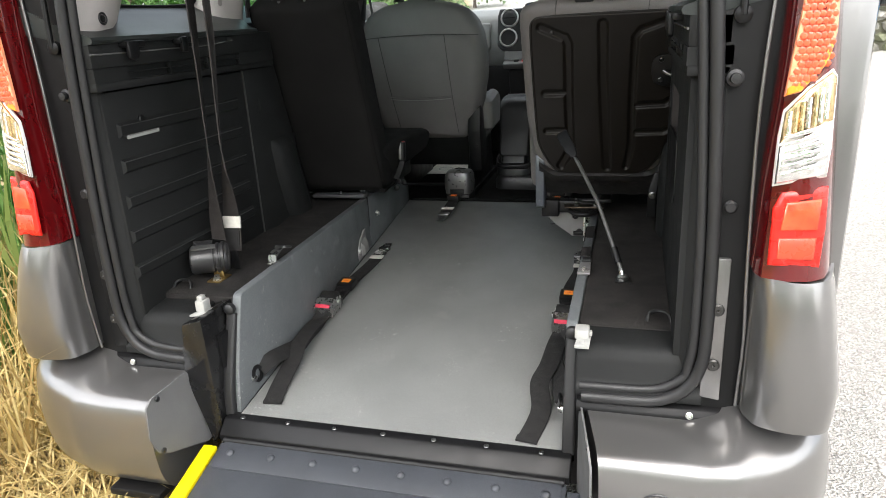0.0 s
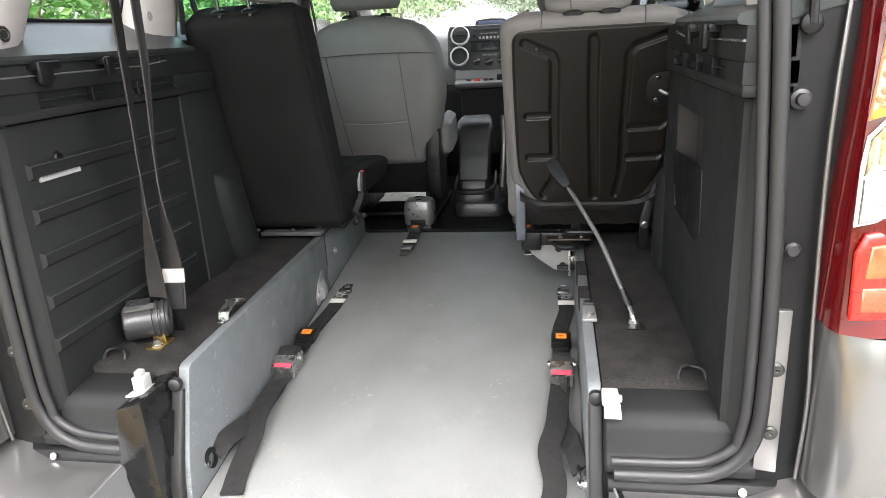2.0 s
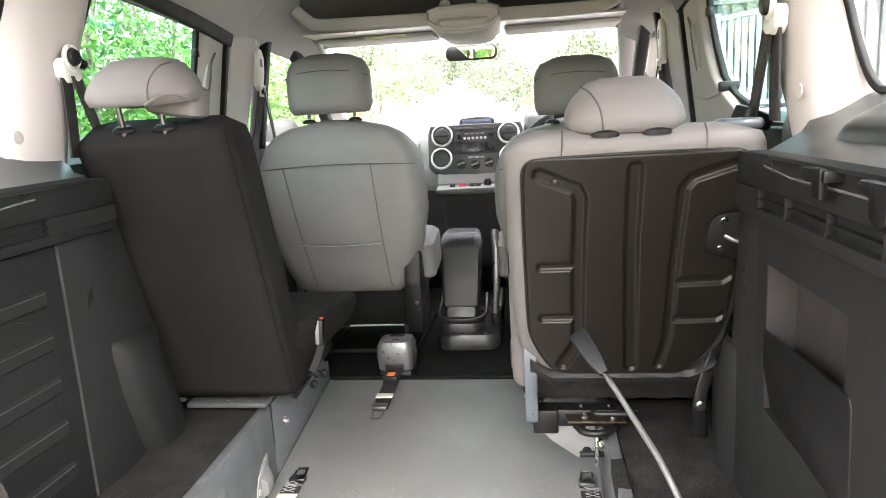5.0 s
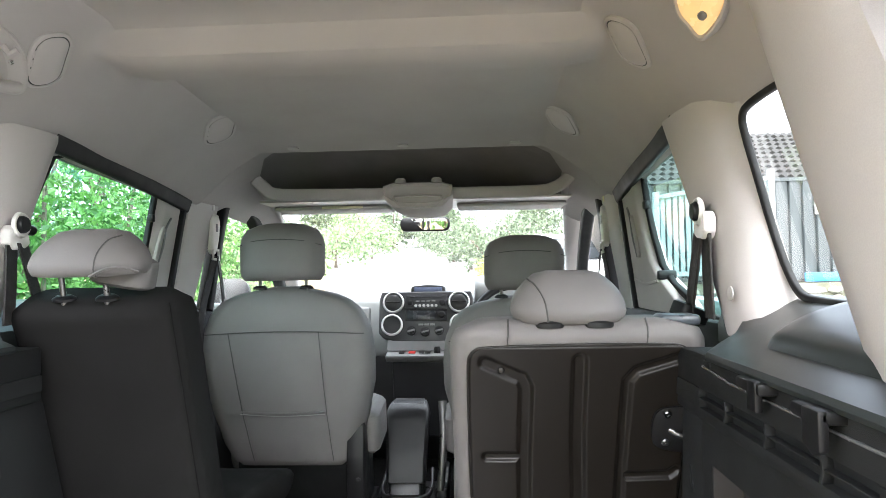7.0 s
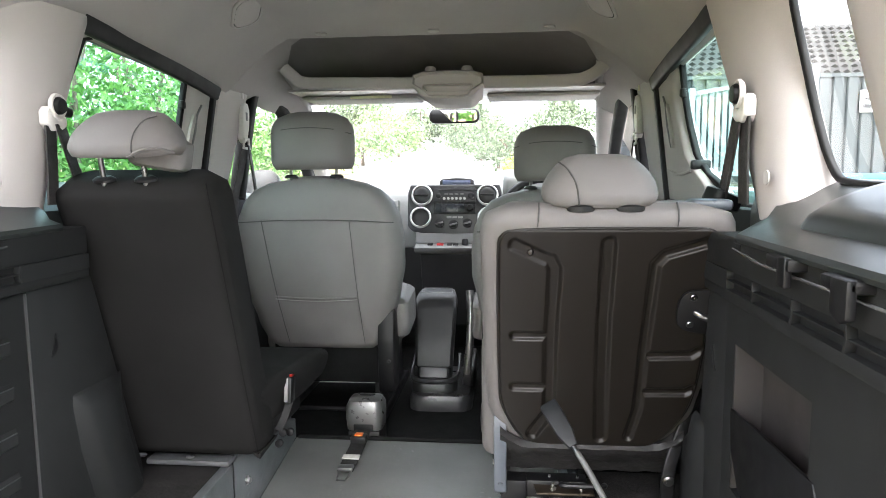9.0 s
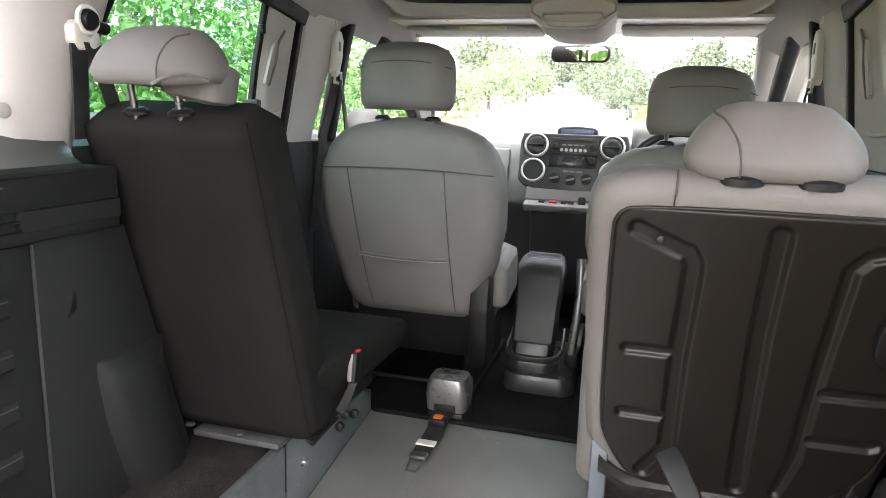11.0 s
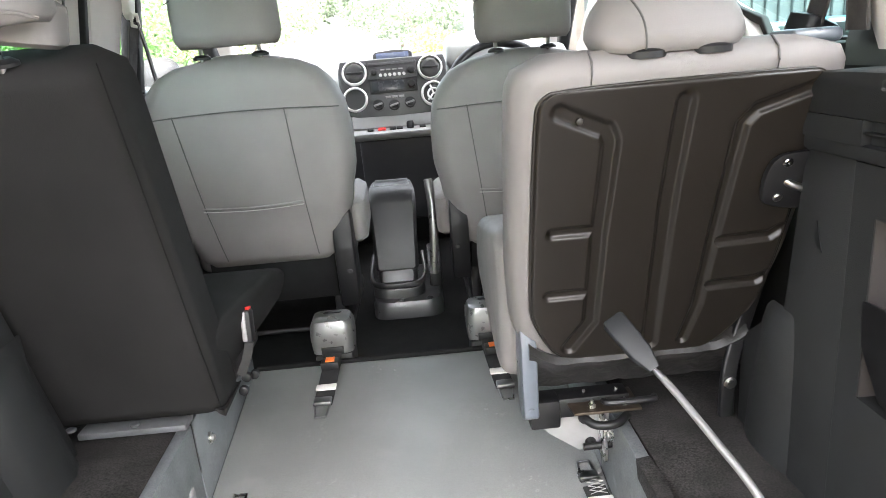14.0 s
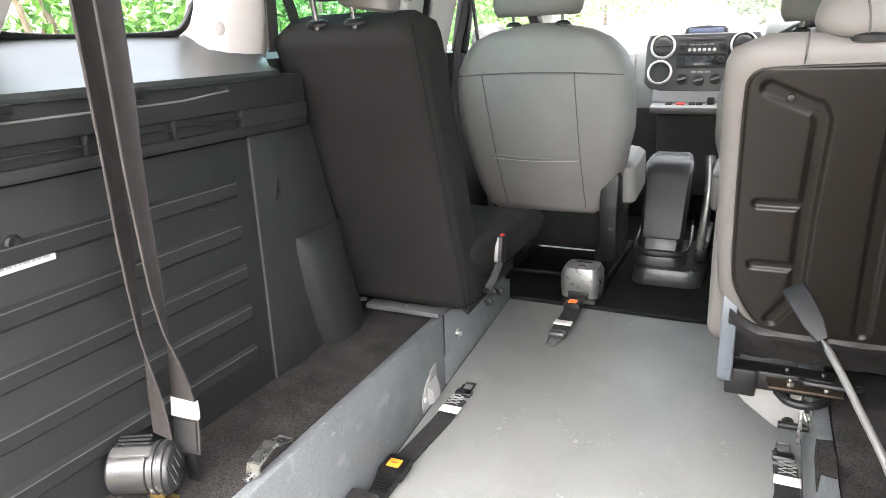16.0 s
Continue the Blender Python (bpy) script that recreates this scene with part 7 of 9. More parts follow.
loft(t, [[(-0.384, 0.848, 0.145), (-0.384, 0.893, 0.155), (-0.384, 0.898, 0.10), (-0.384, 0.85, 0.095)], [(-0.372, 0.856, 0.132), (-0.372, 0.886, 0.138), (-0.372, 0.89, 0.105), (-0.372, 0.858, 0.10)]])
bmesh.ops.translate(t, verts=t.verts[:], vec=(-0.015, 0.025, 0.0))
part("pressing", t, M_GREYSTEEL, pt)
t = B()
lathe(t, [(0.008, 0), (0.008, 0.003), (0.004, 0.005), (0, 0.005)], pose(-0.384, 0.836, 0.118, 0, 90), 12)
bmesh.ops.translate(t, verts=t.verts[:], vec=(-0.015, 0.025, 0.0))
part("rivet", t, M_WHITEPL, pt)

# interior lamp and handle pod in the headliner
il = thing("interior_lamp", (0.60, 0.55, 1.40), "lit warm interior lamp in a warm grey bezel", "lamp")
LM = Matrix(((-0.569, -0.497, -0.655), (0.822, -0.344, -0.453), (0.0, 0.797, -0.605))).to_4x4()
LM.translation = (0.585, 0.498, 1.386)
shp = [(-0.018, 0.060), (-0.039, 0.030), (-0.036, -0.006), (-0.013, -0.032), (0.024, -0.050), (0.034, -0.028), (0.040, -0.004), (0.031, 0.026), (0.009, 0.050)]
shp = [tuple(q)[:2] for q in curve_pts([(u, v, 0) for u, v in shp + shp[:1]], 4)[:-1]]
t = B()
loft(t, [[LM @ Vector((u * f, v * f, h)) for u, v in shp] for f, h in ((1.30, -0.05), (1.20, -0.004), (1.14, 0.002), (1.06, 0.003), (1.0, 0.0), (0.98, -0.004))])
part("bezel", t, M_TRIMLIGHT, il)
t = B()
loft(t, [[LM @ Vector((u * f, v * f, h)) for u, v in shp] for f, h in ((0.985, -0.004), (0.98, 0.001), (0.90, 0.004), (0.5, 0.006), (0.05, 0.0065))])
part("lens", t, M_LAMPLENS, il, "glowing warm lens")
t = B()
lathe(t, [(0.007, 0.003), (0.007, 0.009), (0.005, 0.010), (0, 0.010)], LM @ pose(0.004, -0.02, 0), 12)
part("switch", t, M_GREYPL, il)
pod = thing("handle_pod", (-0.59, 0.60, 1.40), "warm grey coat hook pod with two screws", "hook")
PM = on_roof(-0.588, 0.64)
shp = [(-0.035, -0.14), (-0.052, -0.09), (-0.052, -0.03), (-0.038, 0.02), (-0.005, 0.068), (0.028, 0.096), (0.046, 0.094), (0.055, 0.06), (0.058, -0.02), (0.055, -0.12)]
shp = [tuple(q)[:2] for q in curve_pts([(u, v, 0) for u, v in shp + shp[:1]], 4)[:-1]]
t = B()
loft(t, [[PM @ Vector((u * f, v * f, h)) for u, v in shp] for f, h in ((1.06, -0.02), (1.06, 0.001), (1.02, 0.005), (0.97, 0.006), (0.93, 0.004))])
pb = part("bezel", t, M_TRIMLIGHT, pod)
# greyer patch on the bezel puts the recess's shade into the colour
t = B()
loft(t, [[PM @ Vector((u * f + 0.012, v * f - 0.02, h)) for u, v in shp] for f, h in ((0.74, 0.0), (0.72, 0.0045), (0.62, 0.0045))])
part("recess", t, M_GREYTRIM, pb, "greyer patch painted as the shade of the grip recess")
t = B()
sweep(t, curve_pts([PM @ Vector(q) for q in ((0.028, -0.12, 0.0), (0.038, -0.04, 0.016), (0.040, 0.03, 0.016), (0.034, 0.08, 0.002))], 5), rrect(0.018, 0.022, 0.007), up=PM.to_3x3() @ Vector((0, 0, 1)))
part("grip", t, M_TRIMLIGHT, pod)
for u, v in ((-0.033, -0.045), (-0.005, 0.025)):
    t = B()
    screw(t, PM @ pose(u, v, 0.005), 0.005, 0.004)
    part("screw", t, M_STEEL, pb)
t = B()
tube(t, [PM @ Vector((-0.025, -0.01, 0.004)), PM @ Vector((-0.022, -0.008, 0.022)), PM @ Vector((-0.036, -0.006, 0.026))], 0.006, 8)
part("hook", t, M_TRIMLIGHT, pod)
# paper mat in the passenger footwell
lb = thing("paper_floor_mat", (-0.41, 2.3, 0.093), "white printed paper mat on the front footwell carpet", "paper mat")
t = B()
prism(t, [(-0.548, 2.182), (-0.262, 2.186), (-0.29, 2.62), (-0.56, 2.62)], "z", 0.0935, 0.0955)
sh = part("sheet", t, M_PAPER, lb)
for x, y in ((-0.47, 2.30), (-0.385, 2.285), (-0.30, 2.30)):
    t = B()
    ring_lathe(t, [(0.036, 0.0956), (0.039, 0.0956), (0.039, 0.0962), (0.036, 0.0962)], pose(x, y, 0), 24)
    part("printed_ring", t, M_GREYPL, sh)


# ---- rear end of the car ----
M_LAMPRED = mat("dark_red_lens", (0.085, 0.002, 0.003), 0.08, vary=0.1, scale=20, coat=1.0, rvary=0.02)
M_LAMPBRIGHT = mat("bright_red_lens", (0.62, 0.016, 0.010), 0.28, vary=0.30, scale=30, bump=0.3, bscale=90, rvary=0.03)
M_LAMPORANGE = mat("coral_red_reflector", (0.82, 0.30, 0.16), 0.2, vary=0.15, scale=60, coat=0.3, rvary=0.03)
M_LAMPHEX = mat("deep_red_reflector", (0.74, 0.115, 0.05), 0.22, vary=0.3, scale=80, coat=0.3)
M_LAMPCLEAR = mat("silver_reflector", (0.80, 0.79, 0.77), 0.20, 0.9, vary=0.22, scale=70, bump=0.5, bscale=110)
M_LAMPGOLD = mat("amber_reflector", (0.66, 0.50, 0.28), 0.2, 0.85, vary=0.35, scale=60, bump=0.6, bscale=110)
M_LAMPAMBER = mat("amber_lens", (0.85, 0.30, 0.03), 0.2, vary=0.15, scale=60, coat=1.0)
M_LAMPCORAL = mat("coral_lens", (0.66, 0.055, 0.024), 0.28, vary=0.2, scale=40)
M_LAMPGLOW = mat("orange_red_highlight", (0.85, 0.07, 0.025), 0.18, vary=0.35, scale=45, bump=0.5, bscale=90)
M_BOLTDARK = mat("dull_dark_bolt", (0.05, 0.049, 0.047), 0.45, 0.6, vary=0.15, scale=60)
M_GAP = mat("black_body_channel", (0.0065, 0.0065, 0.007), 0.5, vary=0.1, scale=12, spec=0.25)

for s, nm in ((-1, "left"), (1, "right")):
    # tail lamp
    tl = thing("tail_lamp", (s * 0.76, -0.03, 0.445), "tall red tail lamp with a clear middle window", "tail lamp", "tail lamps")

    inner = 0.020 if s > 0 else 0.030

    def ix(x):
        """Draws the windows in from the inner edge of the lamp."""
        return x + inner * (0.808 - x) / 0.115

    def shell(z, grow=0.0):
        k = (z - 0.44) / 0.6
        xi = 0.693 + inner + 0.006 * math.sin(k * 3) + 0.030 * max(0, k - 0.35)
        xo = 0.826 - 0.035 * k
        yo = 0.05 * k
        return [(s * (xi - grow), 0.03, z), (s * (xi - grow), -0.055 + yo, z), (s * (xi + 0.008), -0.078 - grow + yo, z), (s * (xi + 0.045), -0.092 - grow + yo, z), (s * (xo - 0.035), -0.088 - grow + yo, z), (s * (xo - 0.010), -0.070 - grow + yo, z), (s * (xo + 0.012), -0.02 + yo, z), (s * (xo + 0.02), 0.06 + yo, z), (s * (xo - 0.03), 0.07 + yo, z)]

    def rear_y(x, z, off):
        k = (z - 0.44) / 0.6
        xo = 0.826 - 0.035 * k
        return -0.092 + 0.05 * k - off + max(0.0, (x - (xo - 0.04))) * 0.55 + max(0.0, (0.725 - x)) * 0.3
    t = B()
    loft(t, [shell(z) for z in (0.445, 0.452, 0.52, 0.60, 0.70, 0.80, 0.90, 1.0, 1.05)])
    hs = part("housing", t, M_LAMPRED, tl, "dark red lens housing")

    def inset(name, poly, material, off, label="", inner=1.0):
        t = B()
        poly = [(ix(x), z) for x, z in poly]
        cx, cz = sum(p[0] for p in poly) / len(poly), sum(p[1] for p in poly) / len(poly)
        rings = []
        for f, o in ((1.0, off - 0.004), (1.0, off), (0.95, off + 0.0025), (0.85, off + 0.003)):
            rings.append([(s * (cx + (x - cx) * f), rear_y(cx + (x - cx) * f, cz + (z - cz) * f, o), cz + (z - cz) * f) for x, z in poly])
        loft(t, rings)
        return part(name, t, material, tl, label)
    inset("brake_lens", [(0.708, 0.472), (0.803, 0.468), (0.808, 0.53), (0.806, 0.598), (0.722, 0.590), (0.709, 0.565)], M_LAMPBRIGHT, 0.002, "bright red brake light window")
    # brighter orange-red inset paints the highlight in the upper brake lens
    inset("brake_reflector", [(0.724, 0.530), (0.792, 0.530), (0.796, 0.580), (0.730, 0.575)], M_LAMPGLOW, 0.003)
    inset("tail_reflector", [(0.722, 0.484), (0.790, 0.482), (0.792, 0.518), (0.722, 0.518)], M_LAMPCORAL, 0.003)
    inset("clear_border", [(0.704, 0.600), (0.800, 0.613), (0.804, 0.66), (0.802, 0.765), (0.792, 0.776), (0.75, 0.752), (0.712, 0.718), (0.706, 0.68)], M_TRIMPALE, 0.0015, "white edge of the clear window")
    inset("indicator_window", [(0.709, 0.668), (0.800, 0.700), (0.800, 0.764), (0.790, 0.772), (0.75, 0.749), (0.714, 0.715)], M_LAMPGOLD, 0.005, "amber and clear indicator window")
    inset("reversing_window", [(0.707, 0.605), (0.798, 0.617), (0.800, 0.697), (0.709, 0.664)], M_LAMPCLEAR, 0.005, "clear reversing light window")
    for k in range(7):
        x = 0.722 + 0.0105 * k
        z0, z1 = 0.676 + 0.38 * (x - 0.713), min(0.700 + (x - 0.713) * 0.62 + 0.012, 0.756)
        t = B()
        sweep(t, [(s * ix(x), rear_y(ix(x), z, 0.0065), z) for z in (z0, (z0 + z1) / 2, z1)], [(-0.0042, -0.002), (-0.003, 0.0012), (0, 0.0024), (0.003, 0.0012), (0.0042, -0.002)], up=(0, -1, 0))
        part("flute", t, M_LAMPGOLD if k in (1, 2, 4) else M_LAMPCLEAR, tl)
    for k in range(6):
        z = 0.618 + 0.0115 * k
        t = B()
        x1 = 0.792
        sweep(t, [(s * ix(x), rear_y(ix(x), z + (x - 0.713) * 0.25, 0.0065), z + (x - 0.713) * 0.25) for x in (0.716, 0.74, 0.766, x1)], [(-0.004, -0.002), (-0.003, 0.001), (0, 0.002), (0.003, 0.001), (0.004, -0.002)], up=(0, -1, 0))
        part("flute", t, M_LAMPCLEAR, tl)
    inset("reflector_panel", [(0.710, 0.738), (0.738, 0.745), (0.780, 0.785), (0.793, 0.83), (0.788, 1.02), (0.748, 1.02), (0.732, 0.90), (0.718, 0.80)], M_LAMPORANGE, 0.002, "coral honeycomb reflector")
    inset("reflector_edge", [(0.712, 0.739), (0.737, 0.746), (0.779, 0.786), (0.790, 0.815), (0.786, 0.818), (0.772, 0.795), (0.735, 0.756), (0.713, 0.750)], M_LAMPAMBER, 0.0035, "amber lower edge of the reflector")
    # honeycomb studs
    t = B()
    for r in range(27):
        for c in range(9):
            z = 0.755 + 0.0101 * r
            x = 0.716 + 0.0112 * (c + 0.5 * (r % 2))
            lo = 0.714 + (z - 0.745) * 0.12
            hi = min(0.788, 0.742 + (z - 0.745) * 1.0)
            if lo + 0.004 < x < hi - 0.003:
                lathe(t, [(0.0061, 0), (0.0055, 0.0014), (0.0032, 0.0021), (0, 0.0022)], pose(s * ix(x), rear_y(ix(x), z, 0.0045), z, 90), 6)
    tagged(part("reflector_studs", t, M_LAMPHEX, tl, "deep red honeycomb studs", smooth=False), kind="stuff")
    # painted corner below the lamp
    q = thing("rear_quarter_" + nm, (s * 0.78, -0.03, 0.16), "dark grey metallic rear quarter panel", "car body", kind="structure")
    t = B()
    rings = []
    for z, g in ((0.165, 0.0), (0.18, 0.006), (0.24, 0.012), (0.32, 0.008), (0.385, 0.002), (0.425, -0.006), (0.441, -0.012)):
        out = (0.030 if s > 0 else 0.052) * min(1.0, (0.441 - z) / 0.20)
        rings.append([(s * x, y, z) for x, y, _ in curve_pts([(x, y, 0) for x, y in ((0.698 + inner, 0.02), (0.698 + inner, -0.035), (0.704 + inner, -0.058), (0.728 + inner * 0.7, -0.085 - g), (0.78 + out * 0.6, -0.100 - g), (0.818 + out, -0.084 - g), (0.845 + g * 0.5 + out * 0.7, -0.03), (0.868 + out * 0.3, 0.10), (0.872, 0.30))], 4)] + [(s * 0.80, 0.30, z), (s * 0.75, 0.10, z)])
    loft(t, rings)
    part("corner_panel", t, M_PAINT, q)
    # channel between seal and lamp, with bolts
    t = B()
    prism(t, [(0.635, 0.165), (0.66, 0.14), (0.75, 0.14), (0.75, 0.60), (0.76, 1.30), (0.60, 1.30), (0.625, 0.9), (0.645, 0.5)], "y", 0.002, 0.03)
    if s < 0:
        for v in t.verts:
            v.co.x *= -1
    ch = part("channel", t, M_GAP, q, "black body channel behind the lamp")
    t = B()
    prism(t, [(0.648, 0.17), (0.684, 0.165), (0.684, 0.45), (0.656, 0.45)], "y", -0.008, 0.004, 0.002)
    if s < 0:
        for v in t.verts:
            v.co.x *= -1
    part("channel_plate", t, M_PAINT if s > 0 else M_GAP, q)
    for z in (0.24, 0.352):
        t = B()
        lathe(t, [(0.012, 0), (0.012, 0.003), (0.009, 0.005), (0.009, 0.007), (0.003, 0.007), (0, 0.004)], pose(s * 0.668, -0.008, z, 90), 14)
        part("channel_bolt", t, M_BOLTDARK, ch)
    t = B()
    lathe(t, [(0.014, 0), (0.015, 0.007), (0.014, 0.010), (0.009, 0.012), (0.008, 0.022), (0, 0.023)], pose(s * 0.664, 0.002, 0.762, 90), 18)
    part("buffer", t, M_RUBBER, ch)
    t = B()
    lathe(t, [(0.010, 0), (0.012, 0.010), (0.008, 0.014), (0, 0.014)], pose(s * 0.674, 0.002, 0.545, 90), 14)
    part("grommet", t, M_RUBBER, ch)
    t = B()
    tube(t, [(s * 0.668, -0.012, 0.86), (s * 0.66, 0.0, 1.2)], 0.006, 8)
    lathe(t, [(0.014, 0), (0.014, 0.012), (0.008, 0.016), (0, 0.016)], pose(s * 0.668, 0.002, 0.86, 90), 14)
    part("gas_strut", t, M_BLACKPL, q, "thin black tailgate strut")
    t = B()
    sweep(t, curve_pts([(s * (0.692 + inner), -0.012, 0.16), (s * (0.694 + inner), -0.02, 0.3), (s * (0.688 + inner), -0.02, 0.44), (s * (0.684 + inner), -0.015, 0.72), (s * (0.70 + inner), 0.0, 1.0)], 4), rrect(0.006, 0.006, 0.002), up=(0, 1, 0))
    part("channel_lip", t, M_PAINT, q)
    # rubber seal round the opening
    sl = thing("tailgate_seal_" + nm, (s * 0.64, 0, 0.15), "black rubber tailgate seal with a double lip", "seal", kind="structure")
    base = [(0.486 if s < 0 else 0.428, 0.150), (0.54, 0.152), (0.585, 0.160), (0.622, 0.185), (0.645, 0.23), (0.652, 0.30), (0.650, 0.50), (0.640, 0.70), (0.628, 0.88), (0.610, 1.05), (0.585, 1.25), (0.55, 1.40)]
    for off, y, r, nme in ((0.0, -0.012, 0.0115, "outer_lip"), (-0.020, -0.004, 0.009, "inner_lip")):
        t = B()
        tube(t, curve_pts([(s * (x + off * (1 if z > 0.2 else 0.2)), y, z - off * (0.0 if z > 0.2 else 1.0)) for x, z in base], 5), r, 12, up=(0, 1, 0))
        part(nme, t, M_RUBBER, sl)
    # sill under the seal
    t = B()
    x0, x1 = (0.47, 0.70) if s < 0 else (0.418, 0.70)
    prism(t, [(0.02, 0.15), (-0.012, 0.140), (-0.020, 0.128), (-0.020, 0.118), (0.02, 0.118)], "x", s * x0, s * x1, 0.003)
    part("sill", t, M_GAP, q)
    t = B()
    lathe(t, [(0.007, 0), (0.007, 0.003), (0.004, 0.004), (0, 0.003)], pose(s * 0.632, -0.020, 0.133, 70), 12)
    part("sill_bolt", t, M_STEEL, q)

    # bumper half
    bp = thing("bumper", (s * 0.65, -0.1, -0.05), "dark grey metallic rear bumper end beside the ramp", "bumper", "bumper halves")
    wide = 0.062 if s < 0 else 0.018
    path = [(0.487 if s < 0 else 0.437, 0.0), (0.56, 0.0), (0.63, 0.0), (0.685, 0.002), (0.725 + wide * 0.6, 0.010), (0.752 + wide, 0.030), (0.764 + wide, 0.06), (0.768 + wide, 0.12), (0.770 + wide * 0.5, 0.40)]
    prof = [(0.0, 0.124), (0.05, 0.122), (0.10, 0.118), (0.135, 0.112), (0.15, 0.104), (0.160, 0.088), (0.168, 0.05), (0.170, 0.0), (0.163, -0.06), (0.145, -0.10), (0.11, -0.13), (0.0, -0.15)]
    line = [tuple(q)[:2] for q in curve_pts([(x, y, 0) for x, y in path], 4)]
    prof = [tuple(q)[:2] for q in curve_pts([(u, z, 0) for u, z in prof], 4)]
    rings = []
    for j, p in enumerate(line):
        i = j / 4
        a, b = Vector(line[max(j - 1, 0)]), Vector(line[min(j + 1, len(line) - 1)])
        d = (b - a).normalized()
        nrm = Vector((d.y, -d.x))
        red = 1.0 - 0.36 * min(1.0, max(0.0, (i - 3) / 3))
        lift = 0.055 * min(1.0, max(0.0, (i - 2) / 3))
        cut = 0.035 / 0.17 * max(0.0, 1 - i / 4) if s > 0 else 0.0
        rings.append([(s * (p[0] + nrm.x * u * red + cut * u), p[1] + nrm.y * u * red, z + (lift * max(0, 1 - u / 0.2) * min(1.0, max(0.0, z / 0.1)) if z > 0 else 0)) for u, z in prof])
    t = B()
    loft(t, rings)
    part("skin", t, M_PAINT, bp, sharp=50)
    if s > 0:
        t = B()
        ring_lathe(t, [(0.030, 0.0), (0.032, 0.002), (0.034, 0.0), (0.032, -0.002)], pose(0.575, -0.1685, 0.025, 90), 28)
        part("towing_cap_rim", t, M_RUBBER, bp)
        t = B()
        lathe(t, [(0.030, -0.001), (0.030, 0.001), (0, 0.001)], pose(0.575, -0.1685, 0.025, 90), 24)
        part("towing_cap", t, M_PAINT, bp)
    else:
        t = B()
        box(t, -0.66, -0.52, -0.15, -0.05, -0.155, -0.135, 0.005)
        part("lower_lip", t, M_BLACKPL, bp)
    # grey end plate at the cut edge
    if s < 0:
        quad = [(-0.478, -0.176, 0.116), (-0.472, -0.160, 0.134), (-0.484, 0.0, 0.124), (-0.478, 0.008, 0.115), (-0.447, 0.0, -0.05), (-0.452, -0.03, -0.058), (-0.470, -0.14, -0.018), (-0.478, -0.166, -0.002), (-0.482, -0.180, 0.04)]
    else:
        quad = [(0.455, -0.172, 0.10), (0.448, -0.150, 0.128), (0.424, 0.0, 0.128), (0.422, 0.008, 0.12), (0.422, -0.02, -0.03), (0.425, -0.05, -0.075), (0.440, -0.12, -0.090), (0.450, -0.155, -0.07), (0.456, -0.178, 0.02)]
    t = B()
    lo = [Vector(p) for p in quad]
    loft(t, [lo, [p + Vector((s * -0.004 * -1, 0, 0)) for p in lo]])
    ep = part("end_plate", t, M_ENDPLATE, bp, "grey painted end plate")
    for p in (quad[1], quad[2], quad[7]):
        t = B()
        c = Vector(p) * 0.94 + (lo[5] + lo[2]) * 0.03
        lathe(t, [(0.006, 0), (0.006, 0.004), (0, 0.005)], pose(c.x + 0.004, c.y, c.z, 0, 90 if s < 0 else -90), 10)
        part("rivet", t, M_RUBBER, ep)

# ---- ramp ----
rp = thing("ramp", (0, -0.5, -0.32), "dark blue-grey ribbed loading ramp with a yellow edge", "ramp")
r0, r1 = (-0.055, -0.035), (-1.10, -0.315)


def RP(y):
    return r0[1] + (y - r0[0]) * (r1[1] - r0[1]) / (r1[0] - r0[0])


t = B()
prism(t, [(-0.055, RP(-0.055)), (-1.10, RP(-1.10)), (-1.10, RP(-1.10) - 0.004), (-0.9, RP(-0.9) - 0.03), (-0.06, RP(-0.06) - 0.03)], "x", -0.395, 0.405, 0.002)
part("deck", t, M_RAMP, rp)
t = B()
prism(t, [(-0.058, RP(-0.058) + 0.0045), (-0.128, RP(-0.128) + 0.0045), (-0.128, RP(-0.128)), (-0.058, RP(-0.058))], "x", -0.385, 0.395, 0.001)
hp = part("top_plate", t, M_RAMP, rp)
for k in range(8):
    t = B()
    lathe(t, [(0.010, 0), (0.009, 0.003), (0.005, 0.0055), (0, 0.006)], pose(-0.355 + 0.103 * k, -0.088, RP(-0.088) + 0.0045, 15), 12)
    part("dome_bolt", t, M_RAMP, hp)
t = B()
tube(t, [(-0.39, -0.052, -0.034), (0.40, -0.052, -0.034)], 0.009, 10)
part("hinge", t, M_BLACKPL, rp)
for x0, x1 in ((-0.432, -0.397), (0.407, 0.435)):
    t = B()
    prism(t, [(-0.075, RP(-0.075) + 0.006), (-1.10, RP(-1.10) + 0.004), (-1.10, RP(-1.10) - 0.002), (-0.075, RP(-0.075) - 0.03)], "x", x0, x1, 0.003)
    part("edge", t, M_YELLOWTAPE if x0 < 0 else M_RAMP, rp, "yellow hazard edge" if x0 < 0 else "")


